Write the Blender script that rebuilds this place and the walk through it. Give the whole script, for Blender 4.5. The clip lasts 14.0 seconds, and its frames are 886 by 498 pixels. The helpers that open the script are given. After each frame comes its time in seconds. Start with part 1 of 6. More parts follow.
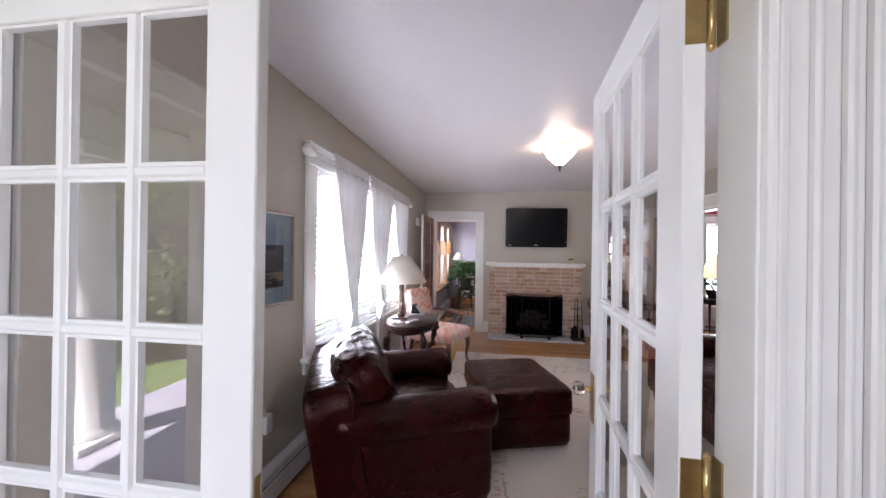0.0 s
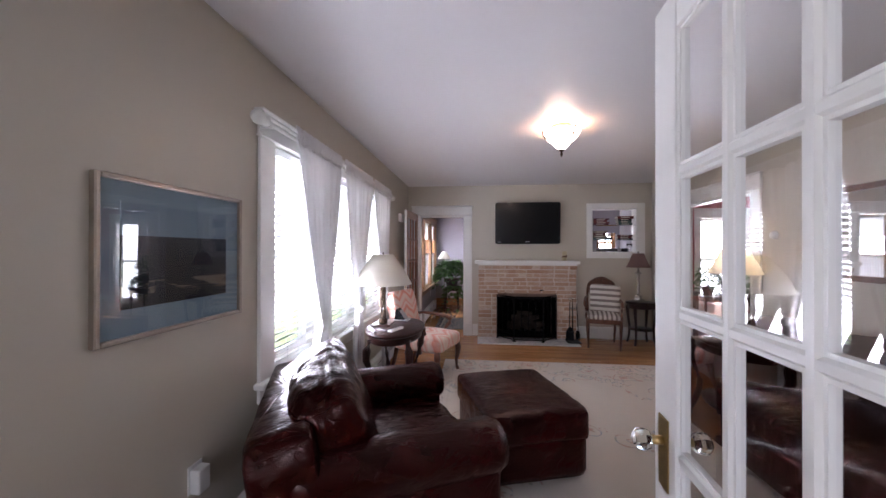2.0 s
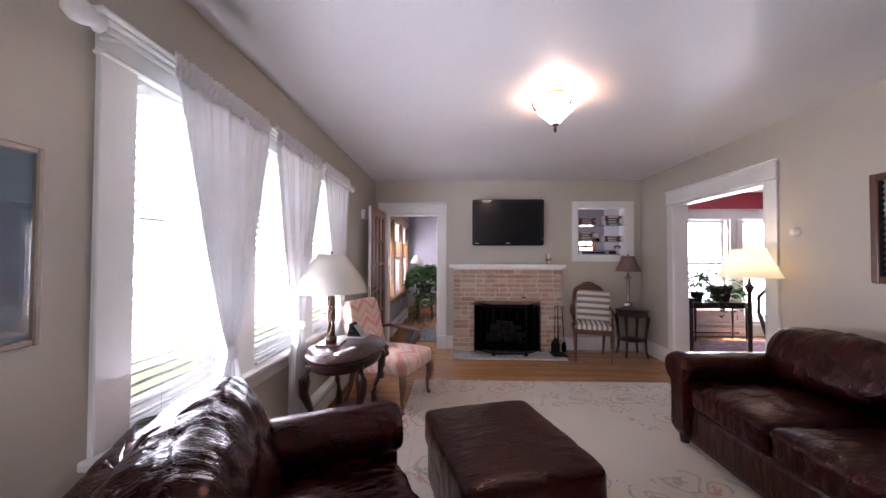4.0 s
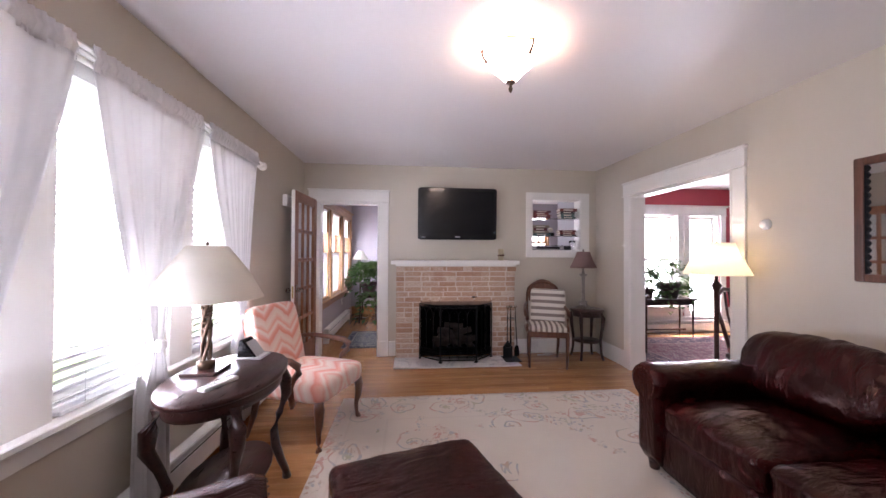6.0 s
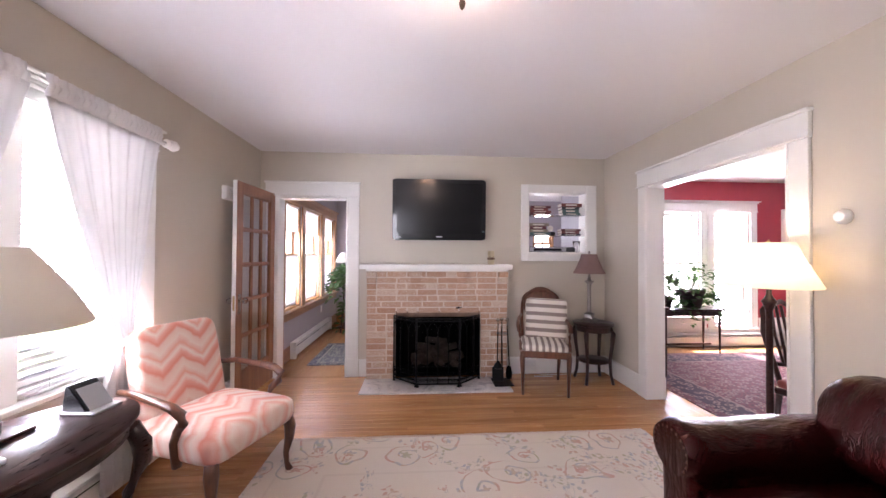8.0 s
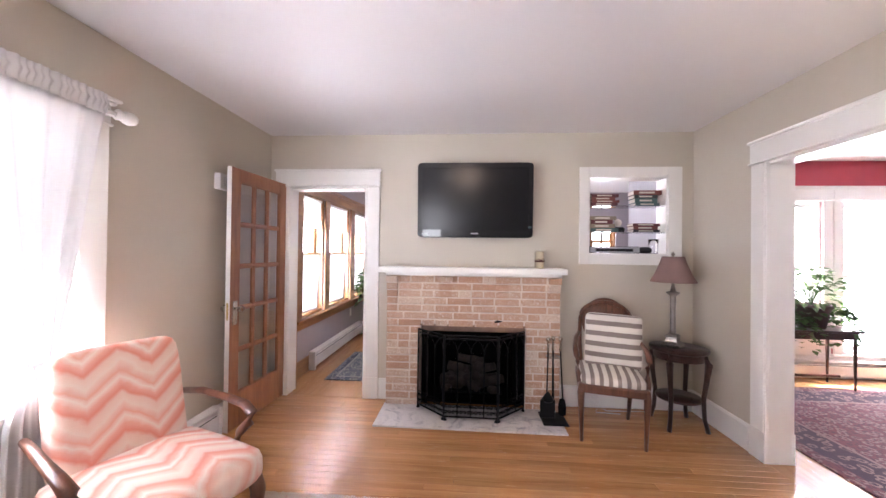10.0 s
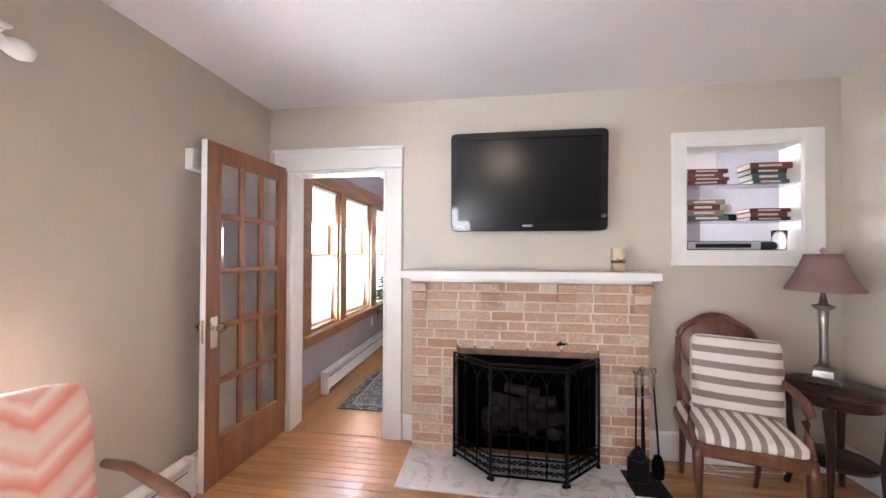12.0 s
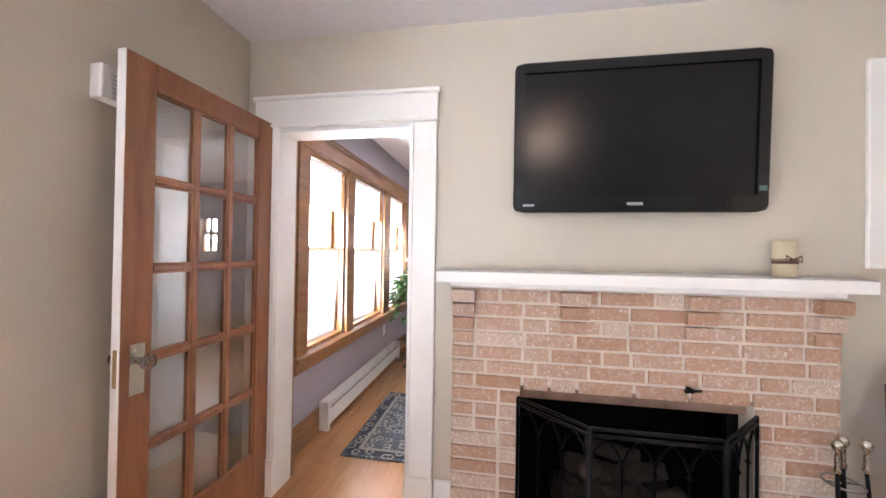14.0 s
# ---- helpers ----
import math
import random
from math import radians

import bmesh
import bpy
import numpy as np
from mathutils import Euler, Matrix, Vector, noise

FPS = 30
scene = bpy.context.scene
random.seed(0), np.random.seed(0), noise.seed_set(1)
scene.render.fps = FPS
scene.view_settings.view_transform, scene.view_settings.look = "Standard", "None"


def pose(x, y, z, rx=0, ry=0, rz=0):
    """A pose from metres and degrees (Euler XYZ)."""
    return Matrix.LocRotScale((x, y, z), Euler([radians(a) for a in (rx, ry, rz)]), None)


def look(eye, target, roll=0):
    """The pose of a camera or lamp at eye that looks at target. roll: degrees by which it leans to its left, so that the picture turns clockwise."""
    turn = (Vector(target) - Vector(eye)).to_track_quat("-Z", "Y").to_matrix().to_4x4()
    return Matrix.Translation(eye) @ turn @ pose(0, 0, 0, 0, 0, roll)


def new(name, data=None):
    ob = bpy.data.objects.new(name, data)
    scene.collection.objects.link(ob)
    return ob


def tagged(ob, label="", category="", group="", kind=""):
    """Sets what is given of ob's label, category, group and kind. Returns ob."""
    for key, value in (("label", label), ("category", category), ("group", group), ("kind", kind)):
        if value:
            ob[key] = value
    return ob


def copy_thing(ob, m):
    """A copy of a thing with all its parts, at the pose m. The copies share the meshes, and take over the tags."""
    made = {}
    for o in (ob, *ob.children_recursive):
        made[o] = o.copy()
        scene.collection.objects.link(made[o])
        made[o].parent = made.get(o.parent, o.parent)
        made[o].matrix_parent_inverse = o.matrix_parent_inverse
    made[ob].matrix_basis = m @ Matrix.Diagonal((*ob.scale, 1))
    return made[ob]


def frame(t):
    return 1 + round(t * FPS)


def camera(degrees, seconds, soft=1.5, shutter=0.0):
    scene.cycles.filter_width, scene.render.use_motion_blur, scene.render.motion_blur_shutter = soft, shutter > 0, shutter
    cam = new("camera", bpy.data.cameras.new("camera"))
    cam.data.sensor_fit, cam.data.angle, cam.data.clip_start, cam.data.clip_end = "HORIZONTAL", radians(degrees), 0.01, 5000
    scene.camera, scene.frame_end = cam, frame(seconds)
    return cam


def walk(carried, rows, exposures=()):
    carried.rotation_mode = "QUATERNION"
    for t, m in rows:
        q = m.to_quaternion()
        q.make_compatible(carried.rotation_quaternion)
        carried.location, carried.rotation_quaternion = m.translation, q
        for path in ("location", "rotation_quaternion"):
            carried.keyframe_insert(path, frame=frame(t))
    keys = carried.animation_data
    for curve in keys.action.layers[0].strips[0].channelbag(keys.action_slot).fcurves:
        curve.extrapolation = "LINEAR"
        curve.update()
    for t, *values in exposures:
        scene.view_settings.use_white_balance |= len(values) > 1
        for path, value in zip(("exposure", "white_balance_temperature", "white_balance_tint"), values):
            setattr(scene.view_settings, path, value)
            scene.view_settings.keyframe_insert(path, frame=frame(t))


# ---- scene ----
cam = camera(103.2, 14.0)
PATH = [
    (0, (-0.272, -0.093, 1.441), (-0.568, 1.885, 1.447), 0.8),
    (0.5, (-0.306, 0.007, 1.431), (-0.589, 1.987, 1.437), 0.7),
    (1, (-0.351, 0.107, 1.425), (-0.601, 2.091, 1.425), 0.5),
    (1.5, (-0.377, 0.211, 1.416), (-0.599, 2.199, 1.419), 0.3),
    (2, (-0.376, 0.348, 1.409), (-0.576, 2.338, 1.416), 0.1),
    (4.5, (-0.357, 1.148, 1.345), (-0.357, 3.147, 1.392), 0.1),
    (5, (-0.33, 1.273, 1.344), (-0.253, 3.272, 1.38), 0.0),
    (5.5, (-0.289, 1.41, 1.334), (-0.143, 3.404, 1.365), 0.0),
    (6, (-0.211, 1.583, 1.336), (-0.02, 3.573, 1.36), 0.3),
    (6.5, (-0.133, 1.744, 1.324), (0.085, 3.732, 1.353), 0.5),
    (7, (-0.042, 1.894, 1.326), (0.178, 3.882, 1.36), 0.6),
    (7.5, (0.075, 2.051, 1.337), (0.265, 4.041, 1.37), 0.5),
    (8, (0.189, 2.232, 1.35), (0.324, 4.227, 1.383), 0.3),
    (10.5, (0.34, 3.103, 1.381), (0.172, 5.096, 1.396), 0.8),
    (11, (0.27, 3.28, 1.372), (0.079, 5.271, 1.391), 0.7),
    (11.5, (0.249, 3.49, 1.375), (0.0, 5.474, 1.391), 0.3),
    (12, (0.177, 3.675, 1.361), (-0.101, 5.655, 1.385), 0.2),
    (12.5, (0.112, 3.87, 1.354), (-0.202, 5.845, 1.381), 0.3),
    (13, (0.031, 4.069, 1.348), (-0.302, 6.041, 1.37), 0.5),
    (13.5, (-0.058, 4.269, 1.332), (-0.394, 6.24, 1.358), 0.6),
    (14, (-0.161, 4.455, 1.325), (-0.481, 6.429, 1.344), 0.9),
]
walk(cam, [(t, look(eye, target, roll)) for t, eye, target, roll in PATH],
     exposures=[(0, 2.80, 6220, 23), (2, 2.52, 6210, 25), (5, 2.92, 6290, 29), (8, 3.53, 6420, 29), (11, 3.95, 6460, 22), (14, 4.0, 6400, 19)])

# ---- world, sun, large lights ----
world = bpy.data.worlds.new("world")
scene.world = world
world.use_nodes = True
wn = world.node_tree
sky = wn.nodes.new("ShaderNodeTexSky")
sky.sky_type, sky.sun_disc = "NISHITA", False
sky.sun_elevation, sky.sun_rotation = radians(62), radians(-30)
wn.nodes["Background"].inputs["Strength"].default_value = 0.15
wn.links.new(sky.outputs["Color"], wn.nodes["Background"].inputs["Color"])
sun = new("sun", bpy.data.lights.new("sun", "SUN"))
sun.data.energy, sun.data.angle, sun.data.color = 5.0, radians(0.5), (1.0, 0.95, 0.88)
SUN_FROM = Vector((math.sin(radians(-30)) * math.cos(radians(62)), math.cos(radians(-30)) * math.cos(radians(62)), math.sin(radians(62))))
sun.matrix_world = look(SUN_FROM * 30, (0, 0, 0))


def window_light(name, centre, towards, width, height, watts, colour=(0.86, 0.92, 1.0)):
    """Sky light standing in a window's opening."""
    d = bpy.data.lights.new(name, "AREA")
    d.shape, d.size, d.size_y, d.energy, d.color = "RECTANGLE", width, height, watts, colour
    ob = new(name, d)
    ob.matrix_world = look(centre, Vector(centre) + Vector(towards))
    return ob


for yc in (2.515, 3.35, 4.19):
    window_light("window_light", (-1.70, yc, 1.36), (1, 0, 0.4), 0.66, 1.30, 10.5)
for yc in (6.99, 7.855, 8.83):
    window_light("window_light", (-1.70, yc, 1.33), (1, 0, 0), 0.66, 1.36, 13)
window_light("window_light", (4.05, 7.45, 1.30), (0, -1, 0), 0.7, 1.5, 12)
window_light("window_light", (4.92, 7.45, 1.15), (0, -1, 0), 0.6, 1.75, 12)
window_light("window_light", (2.78, 9.6, 1.6), (0, -1, 0), 0.45, 0.6, 1.6)
# added fill through an invented, unseen hall window, to brighten the white doors
window_light("window_light", (-1.0, -2.42, 1.45), (0, 1, 0), 0.95, 1.2, 7.5)


def point(name, at, watts, colour, radius=0.04):
    d = bpy.data.lights.new(name, "POINT")
    d.energy, d.color, d.shadow_soft_size = watts, colour, radius
    ob = new(name, d)
    ob.location = at
    return ob


point("floor_lamp_bulb", (2.13, 4.06, 1.32), 0.75, (1.0, 0.84, 0.62))
point("ceiling_lamp_bulb", (0.335, 3.45, 2.40), 0.06, (1.0, 0.78, 0.55), 0.05)


# ---- materials ----
def shader(name):
    m = bpy.data.materials.new(name)
    m.use_nodes = True
    t = m.node_tree
    return m, t, t.nodes["Principled BSDF"]


def node(t, kind, **values):
    n = t.nodes.new(kind)
    for k, v in values.items():
        n.inputs[k.replace("_", " ")].default_value = v
    return n


def maths(t, op, a, b=None):
    n = t.nodes.new("ShaderNodeMath")
    n.operation = op
    for i, v in enumerate((a, b)):
        if v is None:
            continue
        if isinstance(v, (int, float)):
            n.inputs[i].default_value = v
        else:
            t.links.new(v, n.inputs[i])
    return n.outputs[0]


def ramp(t, fac, stops):
    n = t.nodes.new("ShaderNodeValToRGB")
    e = n.color_ramp.elements
    while len(e) < len(stops):
        e.new(0.5)
    for i, (p, c) in enumerate(stops):
        e[i].position, e[i].color = p, (*c, 1)
    t.links.new(fac, n.inputs["Fac"])
    return n.outputs["Color"]


def mixc(t, fac, a, b, blend="MIX"):
    n = t.nodes.new("ShaderNodeMix")
    n.data_type, n.blend_type = "RGBA", blend
    for i, v in ((0, fac), (6, a), (7, b)):
        if isinstance(v, (int, float)):
            n.inputs[i].default_value = v
        elif isinstance(v, tuple):
            n.inputs[i].default_value = (*v, 1)
        else:
            t.links.new(v, n.inputs[i])
    return n.outputs[2]


def coords(t, scale=(1, 1, 1), kind="Object"):
    c = t.nodes.new("ShaderNodeTexCoord")
    m = t.nodes.new("ShaderNodeMapping")
    m.inputs["Scale"].default_value = scale
    t.links.new(c.outputs[kind], m.inputs["Vector"])
    return m.outputs[0]


def noise_of(t, vec, scale, detail=4, rough=0.55, distort=0.0):
    n = node(t, "ShaderNodeTexNoise", Scale=scale, Detail=detail, Roughness=rough, Distortion=distort)
    t.links.new(vec, n.inputs["Vector"])
    return n.outputs["Fac"]


def bump(t, b, height, strength, distance=0.01):
    n = node(t, "ShaderNodeBump", Strength=strength, Distance=distance)
    t.links.new(height, n.inputs["Height"])
    t.links.new(n.outputs[0], b.inputs["Normal"])


def plain(name, colour, rough=0.5, metal=0.0, vary=0.08, big=2.0, fine=60.0, relief=0.15, coat=0.0, depth=0.004, sheen=0.0):
    """A surface of one colour with blotches, grain and fine relief."""
    m, t, b = shader(name)
    v = coords(t)
    n1, n2 = noise_of(t, v, big, 3), noise_of(t, v, fine, 5)
    dark = tuple(c * (1 - 2 * vary) for c in colour)
    lite = tuple(min(1, c * (1 + vary)) for c in colour)
    c1 = ramp(t, n1, [(0.3, dark), (0.7, lite)])
    c2 = mixc(t, maths(t, "MULTIPLY", n2, 0.35), c1, dark)
    t.links.new(c2, b.inputs["Base Color"])
    b.inputs["Metallic"].default_value = metal
    r = maths(t, "ADD", maths(t, "MULTIPLY", n2, 0.16), rough - 0.08)
    t.links.new(r, b.inputs["Roughness"])
    b.inputs["Coat Weight"].default_value = coat
    b.inputs["Sheen Weight"].default_value = sheen
    if relief:
        bump(t, b, n2, relief, depth)
    return m


def wood(name, dark, lite, rough=0.35, axis=0, scale=1.0, coat=0.2, vary=0.0):
    """Wood with grain along one axis; vary shifts the tone from piece to piece."""
    m, t, b = shader(name)
    s = [9.0 * scale] * 3
    s[axis] = 0.9 * scale
    v = coords(t, tuple(s))
    if vary:
        oi = t.nodes.new("ShaderNodeObjectInfo")
        off = t.nodes.new("ShaderNodeVectorMath")
        off.operation = "ADD"
        sc = maths(t, "MULTIPLY", oi.outputs["Random"], 37.0)
        t.links.new(v, off.inputs[0])
        t.links.new(sc, off.inputs[1])
        v = off.outputs[0]
    g1 = noise_of(t, v, 1.6, 6, 0.6, 0.8)
    g2 = noise_of(t, v, 9.0, 4, 0.6, 0.2)
    fac = maths(t, "ADD", maths(t, "MULTIPLY", g1, 0.75), maths(t, "MULTIPLY", g2, 0.25))
    c = ramp(t, fac, [(0.32, dark), (0.68, lite)])
    if vary:
        hue = node(t, "ShaderNodeHueSaturation")
        t.links.new(c, hue.inputs["Color"])
        t.links.new(maths(t, "ADD", maths(t, "MULTIPLY", oi.outputs["Random"], vary), 1 - vary / 2), hue.inputs["Value"])
        c = hue.outputs[0]
    t.links.new(c, b.inputs["Base Color"])
    t.links.new(maths(t, "ADD", maths(t, "MULTIPLY", g2, 0.2), rough - 0.1), b.inputs["Roughness"])
    b.inputs["Coat Weight"].default_value = coat
    b.inputs["Coat Roughness"].default_value = 0.2
    bump(t, b, g2, 0.12, 0.003)
    return m


def glass(name, tint=(1, 1, 1), rough=0.0):
    m, t, b = shader(name)
    b.inputs["Base Color"].default_value = (*tint, 1)
    b.inputs["Transmission Weight"].default_value = 1
    b.inputs["Roughness"].default_value = rough
    b.inputs["IOR"].default_value = 1.5
    return m


def through_cloth(name, colour, share, rough=0.9, weave=260.0):
    """Thin cloth or paper that lets a share of the light through."""
    m, t, b = shader(name)
    v = coords(t)
    n = noise_of(t, v, weave, 3)
    n0 = noise_of(t, v, 3.0, 3)
    lo = tuple(c * 0.9 for c in colour)
    c = ramp(t, n0, [(0.3, lo), (0.7, colour)])
    t.links.new(c, b.inputs["Base Color"])
    b.inputs["Roughness"].default_value = rough
    bump(t, b, n, 0.2, 0.001)
    tr = t.nodes.new("ShaderNodeBsdfTranslucent")
    t.links.new(c, tr.inputs["Color"])
    mx = node(t, "ShaderNodeMixShader", Fac=share)
    t.links.new(b.outputs[0], mx.inputs[1])
    t.links.new(tr.outputs[0], mx.inputs[2])
    t.links.new(mx.outputs[0], t.nodes["Material Output"].inputs["Surface"])
    return m


def emitter(name, colour, strength):
    m, t, b = shader(name)
    b.inputs["Base Color"].default_value = (*colour, 1)
    b.inputs["Emission Color"].default_value = (*colour, 1)
    b.inputs["Emission Strength"].default_value = strength
    b.inputs["Roughness"].default_value = 0.4
    return m


WALL = plain("wall_paint", (0.545, 0.495, 0.405), 0.38, vary=0.02, big=1.2, fine=220, relief=0.10, depth=0.001)
MAUVE = plain("mauve_wall_paint", (0.36, 0.33, 0.36), 0.6, vary=0.03, fine=220, relief=0.1, depth=0.001)
PALE = plain("pale_wall_paint", (0.36, 0.345, 0.365), 0.6, vary=0.02, fine=220, relief=0.1, depth=0.001)
RED = plain("red_wall_paint", (0.42, 0.045, 0.065), 0.55, vary=0.04, fine=220, relief=0.1, depth=0.001)
HALL = plain("hall_wall_paint", (0.42, 0.385, 0.35), 0.55, vary=0.03, fine=220, relief=0.1, depth=0.001)
CEIL = plain("ceiling_paint", (0.745, 0.725, 0.72), 0.40, vary=0.015, big=0.8, fine=140, relief=0.12, depth=0.0015)
TRIM = plain("white_trim_paint", (0.80, 0.79, 0.745), 0.42, vary=0.02, big=3, fine=90, relief=0.06, coat=0.04, depth=0.001)
ENAMEL = plain("white_enamel", (0.72, 0.71, 0.68), 0.38, vary=0.04, big=5, fine=80, relief=0.05, depth=0.001)
HONEY = wood("honey_oak_trim", (0.20, 0.085, 0.028), (0.40, 0.20, 0.07), 0.35, 1, 1.0)
FIR = wood("red_fir_door", (0.20, 0.075, 0.032), (0.36, 0.155, 0.07), 0.36, 2, 1.2)
OAK = wood("oak_strip_floor", (0.36, 0.165, 0.062), (0.56, 0.30, 0.125), 0.24, 0, 1.0, 0.5, 0.30)
OAKY = wood("oak_floor_boards", (0.36, 0.175, 0.065), (0.54, 0.29, 0.125), 0.24, 1, 1.0, 0.5)
MAHOG = wood("dark_mahogany", (0.012, 0.0045, 0.004), (0.046, 0.014, 0.010), 0.30, 1, 1.5, 0.05)
WALNUT = wood("walnut", (0.06, 0.022, 0.011), (0.18, 0.068, 0.034), 0.35, 2, 1.6, 0.2)
BRASS = plain("worn_brass", (0.52, 0.38, 0.16), 0.32, 1.0, 0.12, 20, 200, 0.1, depth=0.001)
STEEL = plain("polished_nickel", (0.62, 0.58, 0.50), 0.25, 1.0, 0.08, 14, 150, 0.1, depth=0.001)
NICKEL = plain("antique_silver", (0.34, 0.31, 0.28), 0.38, 1.0, 0.15, 14, 150, 0.15, depth=0.001)
IRON = plain("black_iron", (0.012, 0.012, 0.013), 0.5, 0.4, 0.1, 12, 120, 0.2, depth=0.001)
BRONZE = plain("dark_bronze", (0.09, 0.055, 0.035), 0.42, 0.8, 0.12, 20, 150, 0.15, depth=0.001)
GLASS = glass("clear_glass")
PICGLASS = glass("picture_glass")
DOORGLASS = glass("old_door_glass")
DOORGLASS.node_tree.nodes["Principled BSDF"].inputs["IOR"].default_value = 1.85
CRYSTAL = glass("crystal_glass", (0.97, 1.0, 0.98))
MIRROR = plain("mirror_silver", (0.88, 0.88, 0.88), 0.1, 1.0, 0.0, relief=0)


def even_gloss(m, rough):
    """One roughness all over, for polished sheets."""
    p = m.node_tree.nodes["Principled BSDF"]
    for k in list(p.inputs["Roughness"].links):
        m.node_tree.links.remove(k)
    p.inputs["Roughness"].default_value = rough


even_gloss(MIRROR, 0.02)
CURTAIN = through_cloth("white_sheer_cotton", (0.85, 0.845, 0.84), 0.24)
BLIND = through_cloth("white_blind_slat", (0.86, 0.86, 0.85), 0.35, 0.5)
SHADE = through_cloth("cream_linen_shade", (0.84, 0.80, 0.70), 0.30)
LITSHADE = through_cloth("ivory_paper_shade", (0.90, 0.86, 0.76), 0.55)
TAUPE = through_cloth("taupe_silk_shade", (0.27, 0.17, 0.15), 0.15)
BOWL = emitter("frosted_glass_bowl", (1.0, 0.82, 0.64), 2.3)
BLACKP = plain("black_plastic", (0.008, 0.008, 0.009), 0.22, 0, 0.02, 6, 90, 0.03, coat=0.4, depth=0.001)
SCREEN = plain("television_screen", (0.004, 0.004, 0.005), 0.26, 0, 0.02, 2, 40, 0.0)
even_gloss(SCREEN, 0.22)
SILVERP = plain("silver_plastic", (0.42, 0.42, 0.43), 0.35, 0.3, 0.03, 8, 90, 0.05)
WHITEP = plain("white_plastic", (0.74, 0.73, 0.70), 0.4, 0, 0.02, 8, 90, 0.05)
SOOT = plain("sooty_firebrick", (0.005, 0.0045, 0.0042), 0.9, 0, 0.2, 6, 50, 0.4, depth=0.006)
MORTAR = plain("whitewashed_mortar", (0.70, 0.61, 0.51), 0.9, 0, 0.08, 6, 90, 0.5, depth=0.004)
CHAR = plain("charred_log", (0.085, 0.068, 0.056), 0.9, 0, 0.25, 9, 50, 0.6, depth=0.01)
PORCH = plain("porch_floor_paint", (0.30, 0.30, 0.34), 0.5, 0, 0.06, 3, 60, 0.1)
TERRA = plain("brown_clay_pot", (0.07, 0.045, 0.04), 0.7, 0, 0.1, 8, 60, 0.2)
SIDING = plain("white_siding", (0.75, 0.75, 0.73), 0.6, 0, 0.03, 2, 60, 0.1)

for m_, v_ in ((SCREEN, 0.32), (BLACKP, 0.2), (IRON, 0.15), (SOOT, 0.05), (CHAR, 0.1), (MAHOG, 0.4)):
    m_.node_tree.nodes["Principled BSDF"].inputs["Specular IOR Level"].default_value = v_


def leather(name, dark, lite):
    """Deep glossy hide with soft rumples, crackled creases and pores."""
    m, t, b = shader(name)
    v = coords(t)
    big = noise_of(t, v, 5.0, 4, 0.6, 0.6)
    rumple = noise_of(t, coords(t, (0.8, 1.9, 0.9)), 5.5, 2, 0.45, 0.9)
    wr = noise_of(t, coords(t, (0.7, 2.0, 0.8)), 12.0, 3, 0.5, 0.8)
    wrinkle = maths(t, "MINIMUM", maths(t, "ABSOLUTE", maths(t, "SUBTRACT", wr, 0.5)), 0.05)
    crack = node(t, "ShaderNodeTexVoronoi", Scale=20.0)
    crack.feature = "DISTANCE_TO_EDGE"
    t.links.new(coords(t, (0.6, 2.2, 0.7)), crack.inputs["Vector"])
    fold = maths(t, "MINIMUM", crack.outputs["Distance"], 0.10)
    pore = node(t, "ShaderNodeTexVoronoi", Scale=190.0)
    t.links.new(v, pore.inputs["Vector"])
    t.links.new(ramp(t, big, [(0.25, dark), (0.75, lite)]), b.inputs["Base Color"])
    t.links.new(maths(t, "ADD", maths(t, "MULTIPLY", big, 0.14), 0.13), b.inputs["Roughness"])
    h = maths(t, "ADD", maths(t, "MULTIPLY", rumple, 0.8), maths(t, "MULTIPLY", wrinkle, 1.1))
    h = maths(t, "ADD", h, maths(t, "ADD", maths(t, "MULTIPLY", fold, 0.14), maths(t, "MULTIPLY", pore.outputs["Distance"], 0.03)))
    bump(t, b, h, 0.60, 0.03)
    b.inputs["Specular IOR Level"].default_value = 0.32
    b.inputs["Specular Tint"].default_value = (1.0, 0.66, 0.58, 1)
    return m


LEATHER = leather("burgundy_leather", (0.008, 0.0006, 0.0008), (0.030, 0.0020, 0.0022))


def chevron():
    """Coral zigzag bands woven on a cream ground."""
    m, t, b = shader("coral_chevron_fabric")
    c = t.nodes.new("ShaderNodeTexCoord")
    s = t.nodes.new("ShaderNodeSeparateXYZ")
    t.links.new(c.outputs["UV"], s.inputs[0])
    wob = noise_of(t, coords(t), 9.0, 3)
    tri = maths(t, "PINGPONG", maths(t, "ADD", s.outputs[0], maths(t, "MULTIPLY", wob, 0.03)), 0.125)
    v = maths(t, "ADD", maths(t, "ADD", s.outputs[1], maths(t, "MULTIPLY", tri, 0.80)), maths(t, "MULTIPLY", wob, 0.05))
    f = maths(t, "FRACT", maths(t, "MULTIPLY", v, 5.6))
    col = ramp(t, f, [(0.0, (0.80, 0.66, 0.56)), (0.22, (0.78, 0.55, 0.45)), (0.34, (0.74, 0.24, 0.16)), (0.50, (0.80, 0.40, 0.30)), (0.64, (0.84, 0.72, 0.63)), (0.78, (0.78, 0.38, 0.28)), (1.0, (0.80, 0.66, 0.56))])
    fine = noise_of(t, coords(t), 240, 2)
    t.links.new(mixc(t, maths(t, "MULTIPLY", fine, 0.25), col, (0.70, 0.45, 0.38)), b.inputs["Base Color"])
    b.inputs["Roughness"].default_value = 0.9
    b.inputs["Sheen Weight"].default_value = 0.2
    bump(t, b, fine, 0.3, 0.002)
    return m


